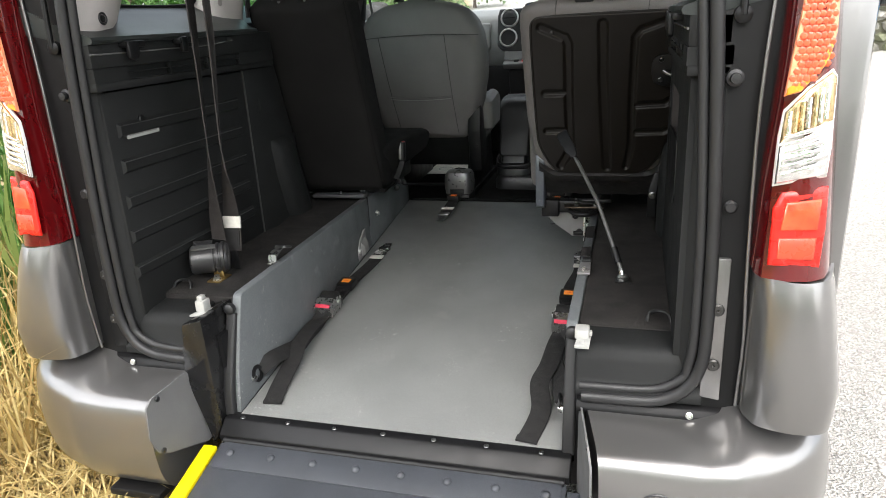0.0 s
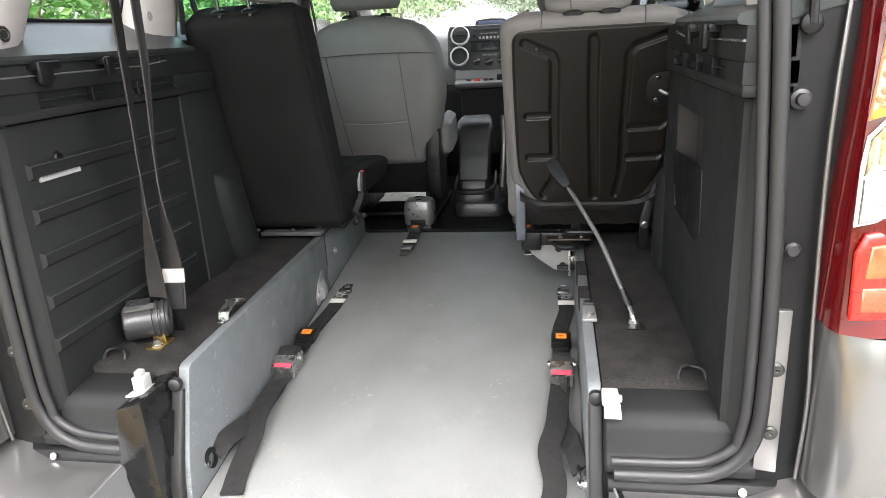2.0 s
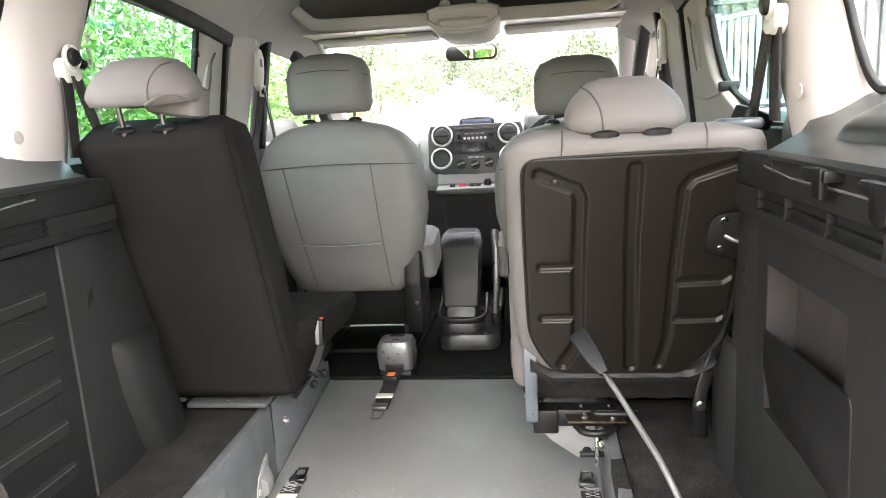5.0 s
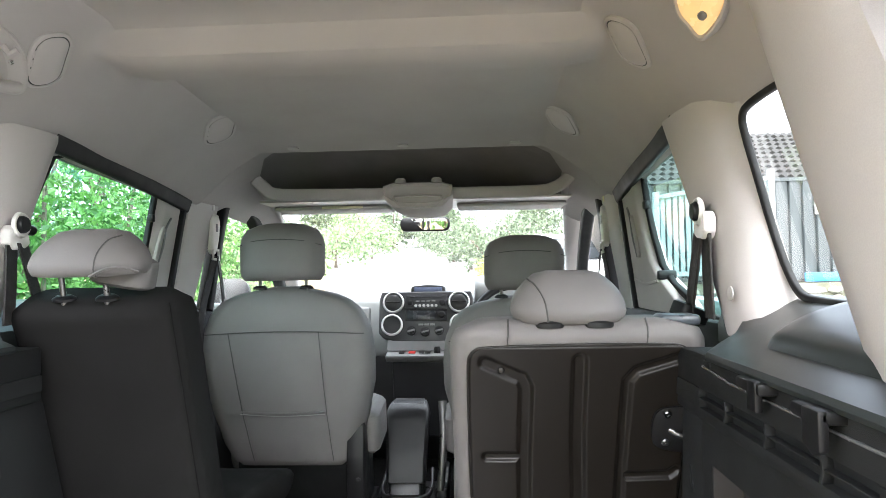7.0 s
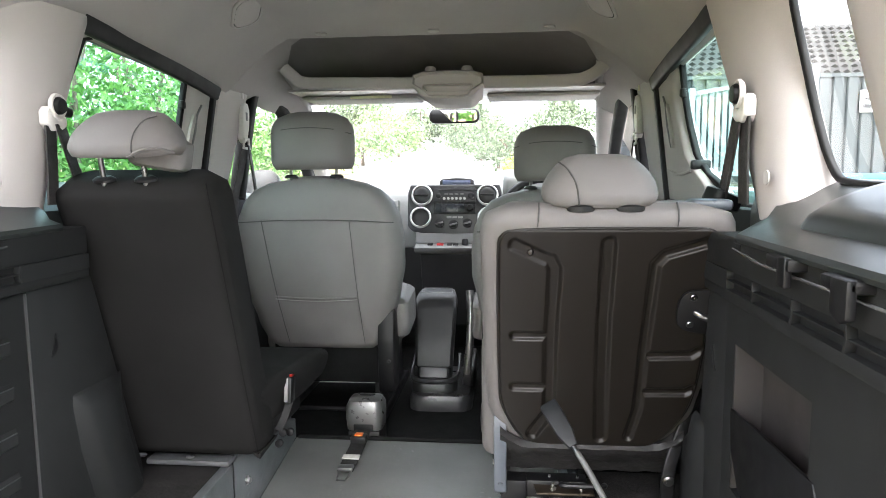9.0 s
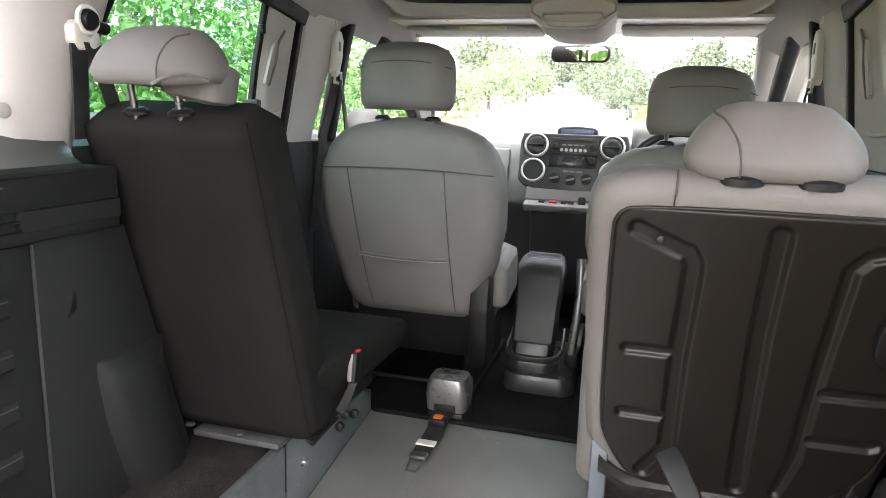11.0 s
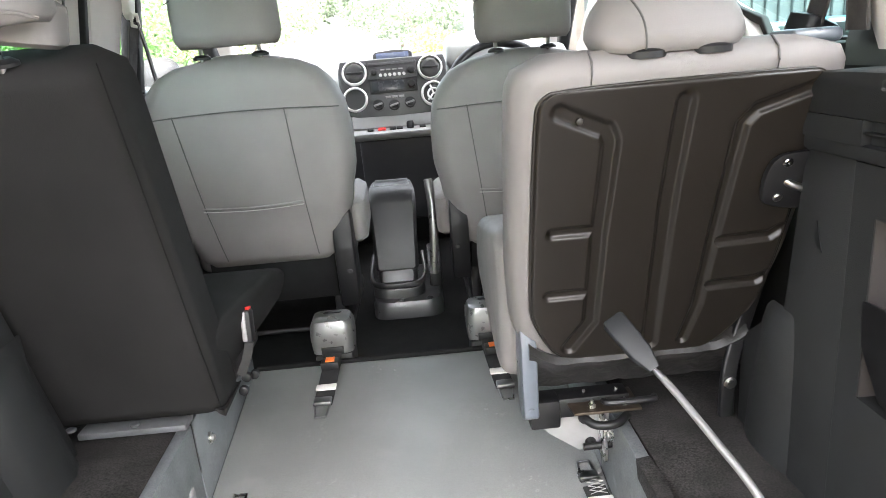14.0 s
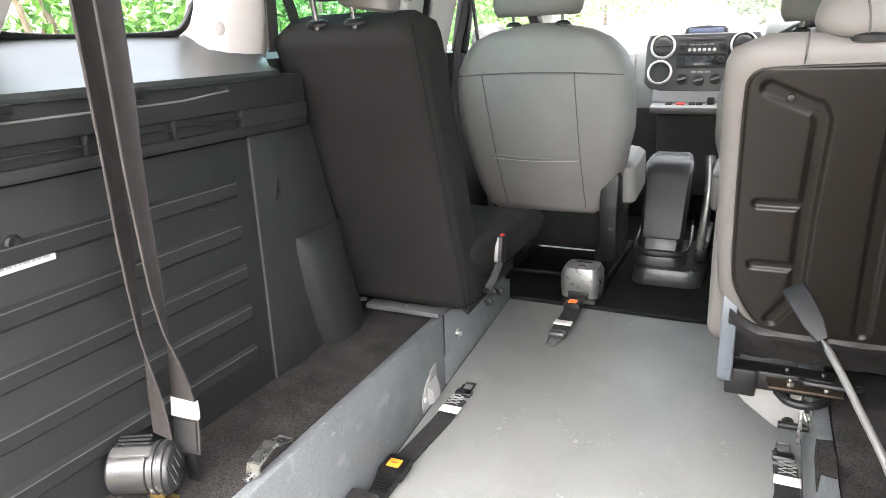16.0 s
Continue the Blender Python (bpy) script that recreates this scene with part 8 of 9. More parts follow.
# ---- outside ----
def island_mat(name, cols, rough=0.6, trans=0.0, noise_amt=0.0):
    """Leaves, blades or stones: a tone of its own for each loose piece."""
    m = bpy.data.materials.new(name)
    m.use_nodes = True
    n, l = m.node_tree.nodes, m.node_tree.links
    b = n["Principled BSDF"]
    b.inputs["Roughness"].default_value = rough
    geo, ramp = n.new("ShaderNodeNewGeometry"), n.new("ShaderNodeValToRGB")
    l.new(geo.outputs["Random Per Island"], ramp.inputs[0])
    while len(ramp.color_ramp.elements) < len(cols):
        ramp.color_ramp.elements.new(0.5)
    for k, c in enumerate(cols):
        ramp.color_ramp.elements[k].position = k / (len(cols) - 1)
        ramp.color_ramp.elements[k].color = (*c, 1)
    l.new(ramp.outputs[0], b.inputs["Base Color"])
    if trans:
        tr, mx = n.new("ShaderNodeBsdfTranslucent"), n.new("ShaderNodeMixShader")
        l.new(ramp.outputs[0], tr.inputs[0])
        mx.inputs[0].default_value = trans
        l.new(b.outputs[0], mx.inputs[1]), l.new(tr.outputs[0], mx.inputs[2])
        l.new(mx.outputs[0], n["Material Output"].inputs["Surface"])
    return m


def object_mat(name, cols, rough=0.85, bump=0.5, bscale=40.0):
    """Pieces that are objects of their own: tone by Object Info's Random, with grain."""
    m = mat(name, (1, 1, 1), rough, bump=bump, bscale=bscale)
    n, l = m.node_tree.nodes, m.node_tree.links
    b = n["Principled BSDF"]
    inf, ramp, nz, mul = n.new("ShaderNodeObjectInfo"), n.new("ShaderNodeValToRGB"), n.new("ShaderNodeTexNoise"), n.new("ShaderNodeMix")
    while len(ramp.color_ramp.elements) < len(cols):
        ramp.color_ramp.elements.new(0.5)
    for k, c in enumerate(cols):
        ramp.color_ramp.elements[k].position = k / (len(cols) - 1)
        ramp.color_ramp.elements[k].color = (*c, 1)
    l.new(inf.outputs["Random"], ramp.inputs[0])
    nz.inputs["Scale"].default_value, nz.inputs["Detail"].default_value = 9.0, 8.0
    mul.data_type, mul.blend_type = "RGBA", "MULTIPLY"
    mul.inputs[0].default_value = 0.6
    l.new(ramp.outputs[0], mul.inputs[6]), l.new(nz.outputs["Fac"], mul.inputs[7])
    l.new(mul.outputs[2], b.inputs["Base Color"])
    return m


GZ = -0.32
# ground: pale gravel, straw-littered soil on the verge
mg = bpy.data.materials.new("gravel_and_verge")
mg.use_nodes = True
n, l = mg.node_tree.nodes, mg.node_tree.links
b = n["Principled BSDF"]
b.inputs["Roughness"].default_value = 0.9
tc, sx = n.new("ShaderNodeTexCoord"), n.new("ShaderNodeSeparateXYZ")
l.new(tc.outputs["Object"], sx.inputs[0])
vo, nz, nb = n.new("ShaderNodeTexVoronoi"), n.new("ShaderNodeTexNoise"), n.new("ShaderNodeTexNoise")
vo.inputs["Scale"].default_value, nz.inputs["Scale"].default_value, nb.inputs["Scale"].default_value = 130.0, 60.0, 0.8
nz.inputs["Detail"].default_value = 8.0
for q in (vo, nz, nb):
    l.new(tc.outputs["Object"], q.inputs["Vector"])
g1, g2, edge, mx = n.new("ShaderNodeValToRGB"), n.new("ShaderNodeValToRGB"), n.new("ShaderNodeMapRange"), n.new("ShaderNodeMix")
g1.color_ramp.elements[0].color, g1.color_ramp.elements[1].color = (0.20, 0.19, 0.175, 1), (0.46, 0.44, 0.41, 1)
g2.color_ramp.elements[0].color, g2.color_ramp.elements[1].color = (0.10, 0.07, 0.035, 1), (0.42, 0.32, 0.15, 1)
l.new(vo.outputs["Color"], g1.inputs[0]), l.new(nz.outputs["Fac"], g2.inputs[0])
ad = n.new("ShaderNodeMath")
ad.operation = "MULTIPLY_ADD"
l.new(nb.outputs["Fac"], ad.inputs[0])
ad.inputs[1].default_value = 0.8
fwd, side_ = n.new("ShaderNodeMath"), n.new("ShaderNodeMath")
fwd.operation, side_.operation = "MAXIMUM", "MULTIPLY_ADD"
l.new(sx.outputs["Y"], fwd.inputs[0])
fwd.inputs[1].default_value = 2.0
l.new(fwd.outputs[0], side_.inputs[0])
side_.inputs[1].default_value = 0.22
l.new(sx.outputs["X"], side_.inputs[2])
l.new(side_.outputs[0], ad.inputs[2])
edge.inputs[1].default_value, edge.inputs[2].default_value = 0.09, 0.59
l.new(ad.outputs[0], edge.inputs[0])
mx.data_type = "RGBA"
l.new(edge.outputs[0], mx.inputs[0]), l.new(g2.outputs[0], mx.inputs[6]), l.new(g1.outputs[0], mx.inputs[7])
l.new(mx.outputs[2], b.inputs["Base Color"])
bp_ = n.new("ShaderNodeBump")
bp_.inputs["Distance"].default_value = 0.01
l.new(vo.outputs["Distance"], bp_.inputs["Height"]), l.new(bp_.outputs[0], b.inputs["Normal"])


def gz(y):
    """Height of the ground: level by the car, then climbing ahead of it."""
    return GZ + 0.07 * (max(0.0, min(y, 60.0) - 6.0) + 0.0)


t = B()
ys_ = [-300, -60, -20, -5, 0, 3, 6, 7, 10, 15, 20, 30, 40, 50, 60, 62, 80, 150, 700]
loft(t, [[(x, y, gz(y)) for x in (-600, -100, -20, -6, -2, 0, 2, 6, 20, 100, 600)] for y in ys_], closed=False)
single("ground", t, mg, "pale gravel yard with a straw-covered verge", "ground", kind="structure")


def bulk(name, verts, faces, material, label, category, parent=None):
    me = bpy.data.meshes.new(name)
    me.from_pydata(verts.reshape(-1, 3).tolist(), [], faces.tolist())
    me.materials.append(material)
    ob = new(name, me)
    if parent is not None:
        ob.parent = parent
        return tagged(ob, label)
    return tagged(ob, label, category, kind="stuff")


def leaves(centres, size, rng, up=0.3, ratio=0.6):
    """One folded leaf of four triangles at each centre."""
    nn = len(centres)
    d = rng.normal(size=(nn, 3))
    d[:, 2] += up
    d /= np.linalg.norm(d, axis=1)[:, None]
    e = rng.normal(size=(nn, 3))
    e -= (e * d).sum(1)[:, None] * d
    e /= np.linalg.norm(e, axis=1)[:, None]
    f = np.cross(d, e)
    L = (size * rng.uniform(0.6, 1.3, nn))[:, None]
    W = L * ratio
    a, bq = centres - d * L * 0.5, centres + d * L * 0.5
    c, g = centres + e * W * 0.5 + f * L * 0.12, centres - e * W * 0.5 + f * L * 0.12
    v = np.stack([a, c, bq, g], 1)
    i = np.arange(nn)[:, None] * 4
    fc = np.concatenate([i + [0, 1, 2], i + [0, 2, 3]], 1).reshape(-1, 3)
    return v, fc


def blades(base, h, rng, lean=0.4, w=0.005):
    """Bent grass blades."""
    nn = len(base)
    a = rng.uniform(0, 2 * math.pi, nn)
    dirs = np.stack([np.cos(a), np.sin(a), 0 * a], 1)
    side = np.stack([-np.sin(a), np.cos(a), 0 * a], 1) * w * rng.uniform(0.5, 1.4, nn)[:, None]
    hh = (h * rng.uniform(0.5, 1.2, nn))[:, None]
    ln = (lean * rng.uniform(0.2, 1.5, nn))[:, None] * hh
    p1 = base + dirs * ln * 0.35 + np.array([0, 0, 1]) * hh * 0.6
    p2 = base + dirs * ln + np.array([0, 0, 1]) * hh * np.clip(1 - ln / hh * 0.45, 0.1, 1)
    v = np.stack([base - side, base + side, p1 + side * 0.8, p1 - side * 0.8, p2], 1)
    i = np.arange(nn)[:, None] * 5
    fc = np.concatenate([i + [0, 1, 2], i + [0, 2, 3], i + [3, 2, 4]], 1).reshape(-1, 3)
    return v, fc


rng = np.random.default_rng(7)
M_LEAF = island_mat("hedge_leaf", [(0.030, 0.085, 0.018), (0.06, 0.16, 0.03), (0.10, 0.23, 0.05), (0.16, 0.30, 0.07)], 0.5, 0.35)
# coloured paler than the hedge's leaves to stand in for haze
M_LEAFHAZY = island_mat("hazy_far_leaf", [(0.09, 0.14, 0.06), (0.14, 0.22, 0.09), (0.22, 0.30, 0.13), (0.30, 0.36, 0.19)], 0.6, 0.3)
# grey-green tones, also lightened somewhat for the distant haze
M_LEAFGREY = island_mat("grey_green_leaf", [(0.05, 0.072, 0.037), (0.08, 0.112, 0.06), (0.125, 0.16, 0.09), (0.19, 0.225, 0.14)], 0.6, 0.3)
M_LEAFYEL = island_mat("yellow_green_leaf", [(0.25, 0.32, 0.06), (0.40, 0.46, 0.10), (0.50, 0.52, 0.16)], 0.6, 0.3)
M_STRAW = island_mat("dry_straw", [(0.30, 0.20, 0.07), (0.50, 0.37, 0.14), (0.62, 0.50, 0.24), (0.40, 0.30, 0.10)], 0.7, 0.2)
M_GRASS = island_mat("green_grass", [(0.06, 0.14, 0.03), (0.12, 0.24, 0.05), (0.30, 0.36, 0.12)], 0.5, 0.35)
M_BARK = mat("bark", (0.10, 0.075, 0.055), 0.9, vary=0.25, scale=12, bump=0.8, bscale=60)

# straw on the verge
nb_ = 16000
p = np.stack([rng.uniform(-3.2, -0.62, nb_), rng.uniform(-1.6, 1.6, nb_), np.full(nb_, GZ)], 1)
p = p[~((p[:, 0] > -0.95) & (p[:, 1] > 0.1))]
v, f = blades(p, 0.26, rng, 1.9, 0.0028)
bulk("dry_grass", v, f, M_STRAW, "matted dry straw-coloured grass on the verge", "grass")
p = np.stack([rng.uniform(-2.4, -1.0, 2600), rng.uniform(-0.9, 1.6, 2600), np.full(2600, GZ)], 1)
v, f = blades(p, 0.7, rng, 0.5, 0.0035)
bulk("dry_stalks", v, f, M_STRAW, "tall dry grass stalks on the verge", "grass")
# loose stones in the yard
ns = 26000
ang = np.array([[math.cos(k * math.pi / 2), math.sin(k * math.pi / 2), 0] for k in range(4)] + [[0, 0, 1], [0, 0, -0.3]])
c = np.stack([rng.uniform(0.88, 3.4, ns), rng.uniform(-1.0, 7.0, ns), np.full(ns, GZ + 0.003)], 1)
sz = rng.uniform(0.002, 0.006, ns)[:, None, None] * rng.uniform(0.6, 1.4, (ns, 1, 3))
v = c[:, None] + ang[None] * sz * rng.uniform(0.7, 1.2, (ns, 6, 1))
tri = np.array([[0, 1, 4], [1, 2, 4], [2, 3, 4], [3, 0, 4], [1, 0, 5], [2, 1, 5], [3, 2, 5], [0, 3, 5]])
f = (np.arange(ns)[:, None, None] * 6 + tri[None]).reshape(-1, 3)
bulk("gravel", v, f, island_mat("pale_stone", [(0.20, 0.185, 0.165), (0.38, 0.36, 0.33), (0.55, 0.53, 0.49)], 0.9), "loose pale gravel", "gravel")


def clumps(nc, per, box_lo, box_hi, spread, rng):
    cc = rng.uniform(box_lo, box_hi, (nc, 3))
    return (cc[:, None] + rng.normal(size=(nc, per, 3)) * spread).reshape(-1, 3)


# hedge beside the car: stems and leaves
hg = thing("hedge", (-2.2, 2.5, GZ), "dense leafy green hedge beside the car", "hedge")
cl = np.concatenate([clumps(420, 70, (-2.6, 0.6, -0.2), (-1.75, 5.5, 1.55), (0.16, 0.2, 0.16), rng), clumps(230, 60, (-3.4, 0.6, 0.5), (-2.3, 6.5, 2.3), (0.2, 0.25, 0.2), rng)])
v, f = leaves(cl, 0.050, rng)
tagged(bulk("leaves", v, f, M_LEAF, "bright green leaves", "", hg), kind="stuff").location = -hg.location
t = B()
rr = random.Random(2)
for k in range(34):
    y = 0.7 + 5.0 * k / 33
    x = rr.uniform(-2.9, -2.0)
    tube(t, [(x, y, GZ), (x + rr.uniform(-0.15, 0.15), y + rr.uniform(-0.1, 0.1), 0.6), (x + rr.uniform(-0.3, 0.3), y + rr.uniform(-0.3, 0.3), 1.9)], 0.012, 6)
tagged(part("stems", t, M_BARK, hg, "thin brown stems"), kind="stuff")
# unseen hedge added behind: blocks low rear light and greens the mirror
hr_ = thing("hedge", (0, -7.5, GZ), "added leafy hedge out of view behind the car, cutting low light", "hedge")
cl = clumps(420, 30, (-9, -8.6, -0.2), (9, -6.8, 3.4), (0.3, 0.25, 0.25), rng)
v, f = leaves(cl, 0.22, rng)
tagged(bulk("leaves", v, f, M_LEAF, "bright green leaves", "", hr_), kind="stuff").location = -hr_.location
t = B()
for k in range(30):
    x = -8.7 + 17.4 * k / 29
    tube(t, [(x, -7.7, GZ), (x + rr.uniform(-0.2, 0.2), -7.7, 1.2), (x + rr.uniform(-0.4, 0.4), -7.7 + rr.uniform(-0.3, 0.3), 3.0)], 0.03, 6)
tagged(part("stems", t, M_BARK, hr_, "thin brown stems"), kind="stuff")
p = np.stack([rng.uniform(-2.1, -1.45, 1100), rng.uniform(0.35, 4.0, 1100), np.full(1100, GZ)], 1)
v, f = blades(p, 1.25, rng, 0.5, 0.008)
bulk("tall_grass", v, f, M_GRASS, "tall green grass in front of the hedge", "grass")


def bush(name, x, y, r, h, size, material, label, category="bush"):
    g = gz(y)
    b_ = thing(name, (x, y, g), label, category)
    u = rng.normal(size=(34, 3))
    u /= np.linalg.norm(u, axis=1)[:, None]
    u[:, 2] = np.abs(u[:, 2])
    cen = np.array([x, y, g + h * 0.25]) + u * np.array([r, r, h * 0.68]) * rng.uniform(0.4, 1.0, (len(u), 1))
    pts = (cen[:, None] + rng.normal(size=(len(cen), 70, 3)) * np.array([r, r, h * 0.6]) * 0.16).reshape(-1, 3)
    pts = pts[pts[:, 2] > g + 0.02]
    v, f = leaves(pts, size, rng, ratio=0.8)
    tagged(bulk("crown", v, f, material, "", "", b_), kind="stuff").location = -b_.location
    t = B()
    rt = random.Random(int(x * 10 + y))
    loft(t, [[(x + q * math.cos(a), y + q * math.sin(a), z) for a in [2 * math.pi * k / 8 for k in range(8)]] for q, z in ((0.04 * h, g), (0.03 * h, g + h * 0.3), (0.015 * h, g + h * 0.55))])
    part("trunk", t, M_BARK, b_)
    for k in range(5):
        a = 2 * math.pi * k / 5 + rt.uniform(-0.4, 0.4)
        t = B()
        tube(t, [(x, y, g + h * 0.25), (x + r * 0.35 * math.cos(a), y + r * 0.35 * math.sin(a), g + h * 0.5), (x + r * 0.6 * math.cos(a), y + r * 0.6 * math.sin(a), g + h * 0.75)], 0.008 * h, 6)
        part("limb", t, M_BARK, b_)


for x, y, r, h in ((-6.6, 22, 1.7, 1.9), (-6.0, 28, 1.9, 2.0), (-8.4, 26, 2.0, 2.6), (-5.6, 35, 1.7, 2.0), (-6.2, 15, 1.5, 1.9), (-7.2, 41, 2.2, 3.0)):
    bush("bush", x, y, r, h, 0.15, M_LEAFHAZY, "leafy green bush at the edge of the lane")
for x, y, r, h in ((0.75, 20, 1.5, 1.75), (-0.2, 25.5, 1.4, 1.8), (-1.1, 31, 1.6, 2.0), (2.6, 22.5, 1.4, 1.8), (4.4, 24, 1.5, 2.1), (6.4, 25, 1.7, 2.4), (1.8, 28, 1.6, 2.2), (-2.0, 37, 1.6, 2.0)):
    bush("bush", x, y, r, h, 0.13, M_LEAFGREY, "rounded grey-green bush beside the yard")
bush("bush", 0.62, 17.6, 0.5, 0.95, 0.09, M_LEAFYEL, "small yellow-green bush beside the lane")
for x, y, r, h in ((-6.4, 50, 2.0, 3.6), (-4.2, 52, 2.0, 3.9), (-2.4, 54, 2.2, 3.3), (4.5, 56, 2.2, 4.2), (9.5, 58, 2.8, 4.6), (-12, 55, 3.0, 4.6)):
    bush("tree", x, y, r, h, 0.30, M_LEAFGREY, "distant leafy tree beyond the lane", "tree")

# stone wall with a blue board and corrugated fence on top, along the yard
WX = 5.4
wall = thing("stone_wall", (WX, 9, GZ), "low wall of rough pale stones with moss", "stone wall")
M_STONE = object_mat("wall_stone", [(0.13, 0.12, 0.09), (0.24, 0.235, 0.205), (0.36, 0.35, 0.32), (0.15, 0.165, 0.085)], 0.9)
t = B()
box(t, WX + 0.02, WX + 0.45, 2.0, 13.3, GZ, 0.70)
part("core", t, mat("dark_mortar", (0.10, 0.10, 0.07), 0.95, vary=0.3, scale=4), wall)
shapes = []
rr = random.Random(9)
for k in range(7):
    t = B()
    bmesh.ops.create_icosphere(t, subdivisions=1, radius=1.0)
    for v in t.verts:
        v.co *= rr.uniform(0.82, 1.08)
        v.co.x *= 0.5
    me = bpy.data.meshes.new("stone")
    t.to_mesh(me)
    t.free()
    me.materials.append(M_STONE)
    shapes.append(me)
row, z = 0, GZ + 0.12
count = 0
while z < 0.70:
    hgt = rr.uniform(0.13, 0.19)
    y = 5.0 + rr.uniform(-0.2, 0)
    while y < 13.1:
        ln = rr.uniform(0.16, 0.36)
        ob = new("stone", rr.choice(shapes))
        ob.parent = wall
        ob.location = (WX + rr.uniform(-0.02, 0.05) - WX, y + ln / 2 - 9, z + hgt / 2 - 0.1 - GZ)
        ob.scale = (0.30, ln * 0.54, hgt * 0.55)
        ob.rotation_euler = (rr.uniform(-0.15, 0.15), rr.uniform(-0.2, 0.2), rr.uniform(-0.2, 0.2))
        y += ln
        count += 1
    z += hgt * 0.92
    row += 1
fence = thing("fence", (WX + 0.2, 9, 0.72), "tall grey corrugated fence above a blue board", "fence")
M_FENCE = object_mat("grey_fence_sheet", [(0.040, 0.050, 0.052), (0.046, 0.056, 0.058), (0.054, 0.064, 0.066)], 0.6, 0.2, 30)
t = B()
prism(t, [(2.5, 0.72), (2.5, 0.90), (8.5, 0.90), (9.0, 0.88), (9.6, 0.893), (10.1, 0.872), (10.57, 0.87), (10.57, 0.72)], "x", WX + 0.05, WX + 0.10, 0.004)
part("blue_board", t, mat("bright_blue_paint", (0.02, 0.16, 0.36), 0.5, vary=0.12, scale=3), fence, "bright blue painted board")
t = B()
prism(t, [(WX + 0.14, 0.0), (WX + 0.14, 0.145), (WX + 0.165, 0.16), (WX + 0.19, 0.16), (WX + 0.19, 0.17), (WX + 0.19, 0.225), (WX + 0.20, 0.225), (WX + 0.20, 0.15), (WX + 0.155, 0.15), (WX + 0.155, 0.0)], "z", 0.74, 2.44)
bmesh.ops.transform(t, matrix=pose(-WX - 0.2, 0, -0.72), verts=t.verts[:])
bmesh.ops.recalc_face_normals(t, faces=t.faces[:])
me = bpy.data.meshes.new("sheet")
t.to_mesh(me)
t.free()
me.materials.append(M_FENCE)
for k in range(48):
    ob = new("sheet", me)
    ob.parent = fence
    ob.location = (0, 2.5 + 0.225 * k - 9, 0)
t = B()
box(t, WX + 0.12, WX + 0.24, 2.4, 13.3, 2.44, 2.50)
part("capping", t, M_FENCE, fence)
# plaque with unreadable writing
sg = thing("sign", (WX + 0.13, 9.6, 1.9), "white sign with dark unreadable writing on the fence", "sign")
t = B()
box(t, WX + 0.11, WX + 0.125, 9.75, 10.35, 1.86, 2.22, 0.004)
part("plate", t, M_WHITEPL, sg)
for y0, y1, z0, z1 in ((9.85, 10.28, 2.06, 2.10), (9.82, 10.1, 1.97, 2.01), (10.13, 10.3, 1.93, 1.99), (9.9, 10.0, 1.90, 1.94)):
    t = B()
    box(t, WX + 0.105, WX + 0.11, y0, y1, z0, z1)
    part("writing_bar", t, M_RUBBER, sg)
# the boundary crosses the yard ahead and to the right of the car
def across(th):
    x, y, z = th.location
    th.location = (7.27 - (y - 9), 11.2 + (x - WX), z)
    th.rotation_euler = (0, 0, math.pi / 2)


for th in (wall, fence, sg):
    across(th)
# pale gate beside it
gt = thing("gate", (4.0, 11.0, GZ), "pale blue-grey slatted gate with a sloping top", "gate")
M_GATE = mat("pale_gate_paint", (0.15, 0.18, 0.185), 0.5, vary=0.08, scale=3)
for k in range(17):
    x = 3.25 + 0.105 * k
    t = B()
    prism(t, [(x, 0.84), (x + 0.075, 0.84), (x + 0.075, 2.21 + 0.0168 * k), (x, 2.20 + 0.0168 * k)], "y", 11.0, 11.03, 0.008)
    part("slat", t, M_GATE, gt)
for z in (0.85, 2.14):
    t = B()
    prism(t, [(3.2, z), (5.05, z + (0.0 if z < 1 else 0.29)), (5.05, z + (0.07 if z < 1 else 0.36)), (3.2, z + 0.07)], "y", 10.96, 10.998)
    part("rail", t, M_GATE, gt)
for x in (3.18, 5.07):
    t = B()
    box(t, x - 0.05, x + 0.05, 10.95, 11.05, GZ, 2.26 if x < 4 else 2.6, 0.01)
    part("post", t, M_GATE, gt)
# tiled roof of a low building behind the fence
M_RENDER = mat("brown_render", (0.16, 0.14, 0.12), 0.9, vary=0.1, scale=3)
M_FELT = mat("dark_roof_felt", (0.06, 0.05, 0.045), 0.9)
M_TILE = object_mat("roof_tile", [(0.032, 0.03, 0.028), (0.042, 0.04, 0.037), (0.052, 0.048, 0.045)], 0.85)
w_, d_ = 0.50, 0.30
sl_ = math.atan2(1.53, 3.1)
t = B()
vs = []
for j, (u, h) in enumerate(((0.0, 0.05), (d_ + 0.06, 0.012))):
    vs.append([t.verts.new((u, w_ * k / 12, h + 0.025 * math.sin(math.pi * k / 2))) for k in range(13)])
base_ = [t.verts.new((0.0, w_ * k / 12, 0.025 * math.sin(math.pi * k / 2) - 0.01)) for k in range(13)]
for k in range(12):
    t.faces.new((vs[0][k], vs[0][k + 1], vs[1][k + 1], vs[1][k]))
    t.faces.new((base_[k], base_[k + 1], vs[0][k + 1], vs[0][k]))
tile_mesh = bpy.data.meshes.new("tile")
t.to_mesh(tile_mesh)
t.free()
tile_mesh.materials.append(M_TILE)


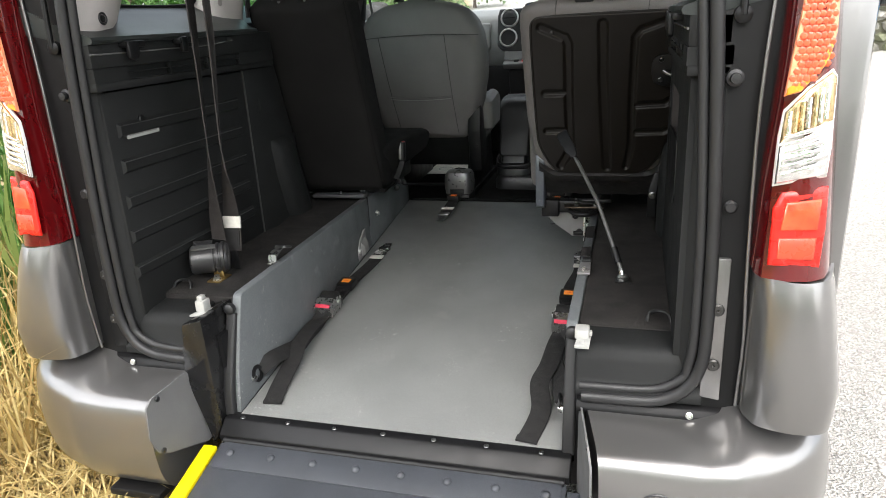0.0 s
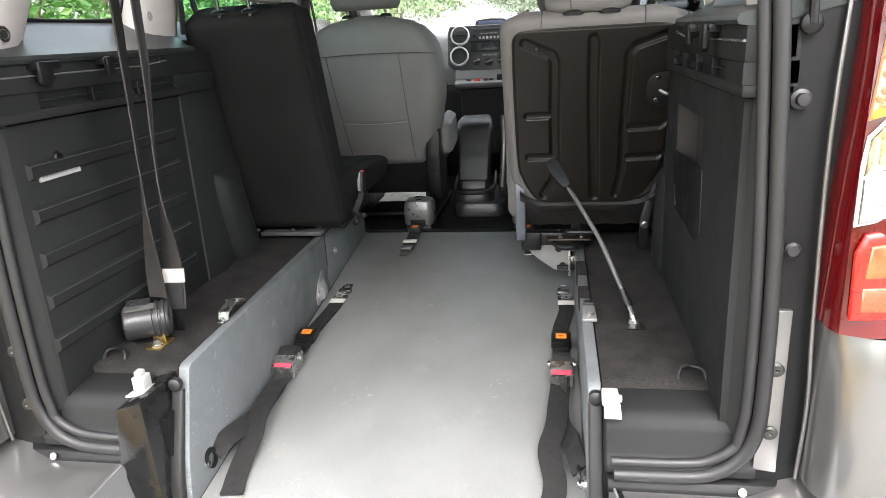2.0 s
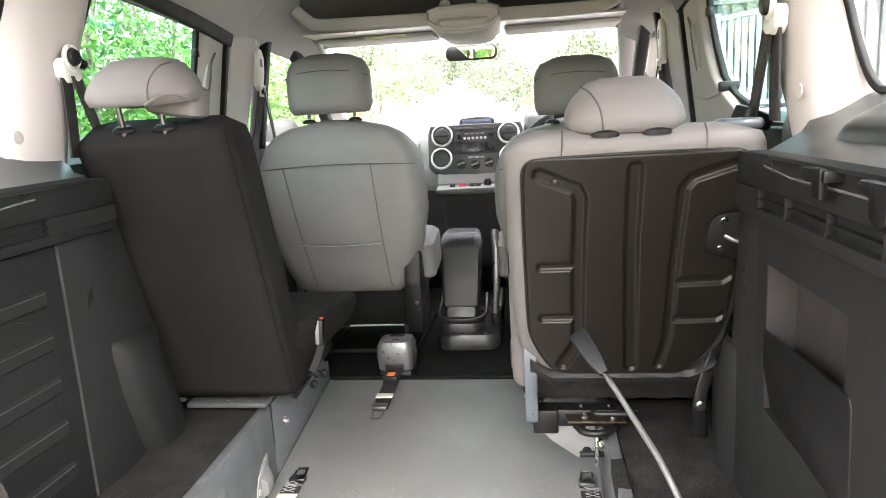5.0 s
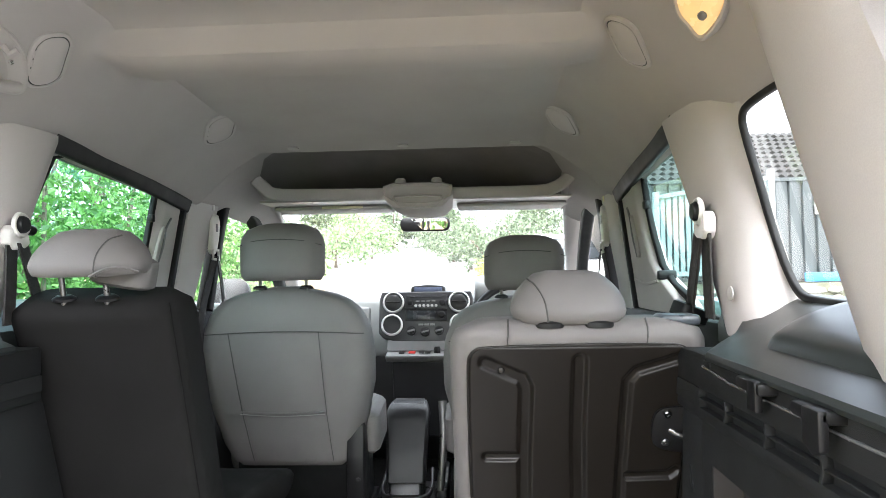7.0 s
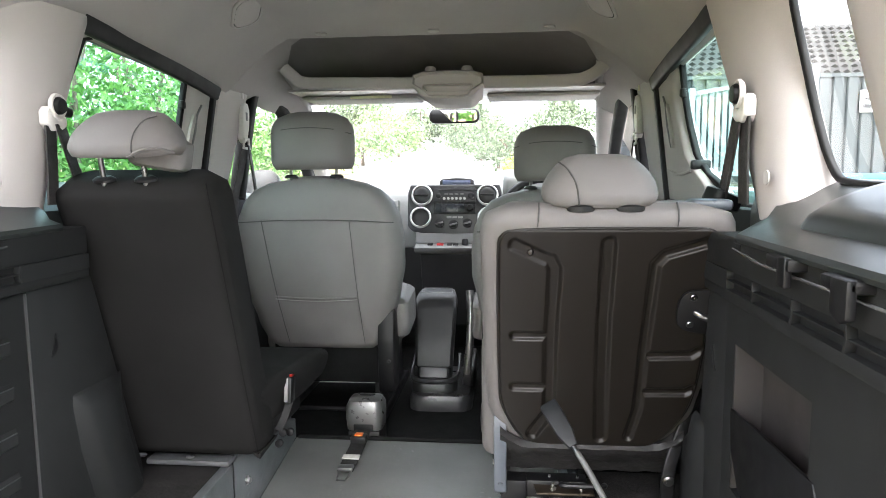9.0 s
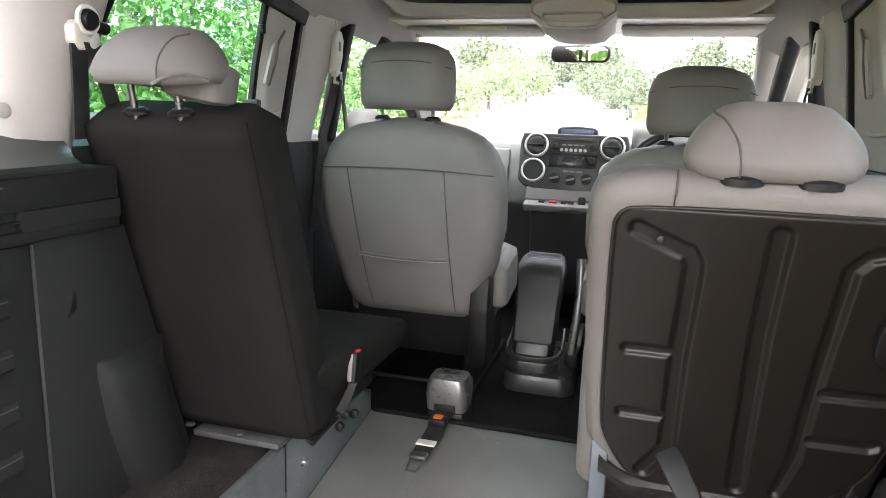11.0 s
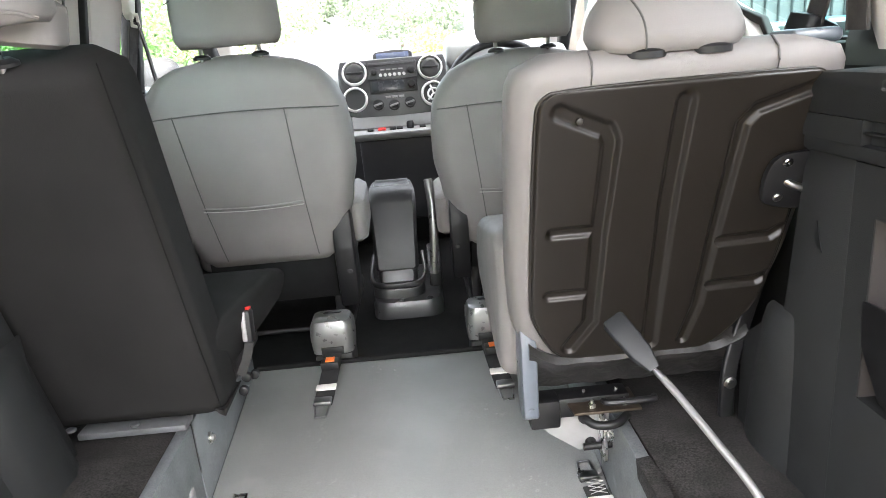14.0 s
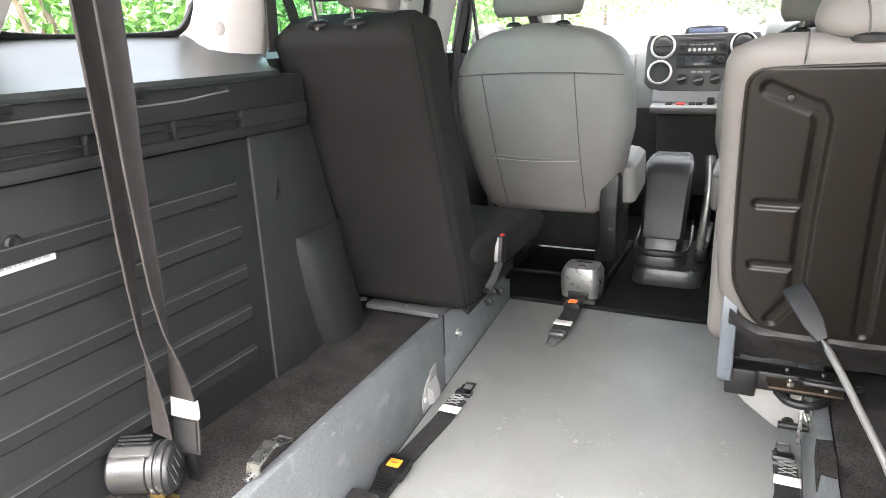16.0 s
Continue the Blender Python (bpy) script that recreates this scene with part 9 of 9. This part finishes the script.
def outbuilding(x0, y0, y1, eave, rows, label):
    hs = thing("outbuilding", (x0 + 3, (y0 + y1) / 2, GZ), label, "building")
    t = B()
    box(t, x0 + 0.4, x0 + 5.8, y0 + 0.2, y1 - 0.2, GZ, eave + 0.08)
    part("wall", t, M_RENDER, hs)
    t = B()
    prism(t, [(x0, eave), (x0 + 3.1, eave + 1.53), (x0 + 6.2, eave)], "y", y0, y1)
    roof = part("roof", t, M_FELT, hs)
    for r in range(rows):
        for c_ in range(int((y1 - y0 - 0.3) / w_)):
            ob = new("tile", tile_mesh)
            ob.parent = roof
            u = 0.02 + d_ * r
            ob.location = (x0 + u * math.cos(sl_) - 0.01, y0 + 0.02 + w_ * c_ + (0.25 if r % 2 else 0), eave + 0.02 + u * math.sin(sl_) + 0.01)
            ob.rotation_euler = (0, -sl_, 0)
    return hs


across(outbuilding(6.2, 4.0, 13.4, 2.44, 11, "low building with a grey-brown tiled roof behind the fence"))

# pale parked car ahead
M_GLASSY = mat("headlamp_clear", (0.5, 0.52, 0.53), 0.08, 0.6, vary=0.1, scale=30)
pc = thing("parked_car", (1.95, 14.6, gz(14.6)), "pale silver parked car in the yard ahead", "car")
G = gz(14.6)
M_PALECAR = mat("pale_silver_paint", (0.62, 0.62, 0.62), 0.3, 0.3, vary=0.03, scale=3, coat=1.0)
M_CARGLASS = mat("dark_car_glass", (0.03, 0.035, 0.04), 0.08, vary=0.05, scale=3)
t = B()
rings = []
for y, hw, zt in ((12.8, 0.72, 0.62), (12.9, 0.80, 0.74), (13.5, 0.86, 0.90), (14.0, 0.87, 0.94), (16.2, 0.87, 0.95), (16.8, 0.82, 0.9), (16.9, 0.78, 0.6)):
    rings.append([(1.95 + x, y, G + z) for x, z in ((-hw, 0.25), (-hw, zt * 0.7), (-hw * 0.96, zt - 0.03), (-hw * 0.88, zt), (hw * 0.88, zt), (hw * 0.96, zt - 0.03), (hw, zt * 0.7), (hw, 0.25))])
loft(t, rings)
part("body", t, M_PALECAR, pc)
t = B()
rings = []
for y0, y1, hw, z in ((13.7, 16.75, 0.80, 0.92), (14.1, 16.65, 0.74, 1.15), (14.45, 16.5, 0.66, 1.40)):
    rings.append([(1.95 - hw, y0, G + z), (1.95 + hw, y0, G + z), (1.95 + hw, y1, G + z), (1.95 - hw, y1, G + z)])
loft(t, rings)
part("window_band", t, M_CARGLASS, pc, "dark car windows")
t = B()
pillow(t, 1.36, 2.1, 0.12, 0.12, pose(1.95, 15.47, G + 1.43))
part("roof", t, M_PALECAR, pc)
for x in (-0.80, 0.80):
    for y in (13.5, 16.2):
        t = B()
        lathe(t, [(0.0, -0.09), (0.27, -0.09), (0.31, -0.06), (0.31, 0.06), (0.27, 0.09), (0.0, 0.09)], pose(1.95 + x, y, G + 0.31, 0, 90), 24)
        w2 = part("wheel", t, M_RUBBER, pc, "black tyre")
        t = B()
        lathe(t, [(0.0, 0.085), (0.18, 0.098), (0.19, 0.08), (0.0, 0.08)], pose(1.95 + x, y, G + 0.31, 0, 90 if x > 0 else -90), 20)
        part("rim", t, M_SILVERPL, w2)
for x in (-0.6, 0.6):
    t = B()
    pillow(t, 0.28, 0.06, 0.16, 0.03, pose(1.95 + x, 12.86, G + 0.62))
    part("headlight", t, M_GLASSY, pc, "clear headlight")
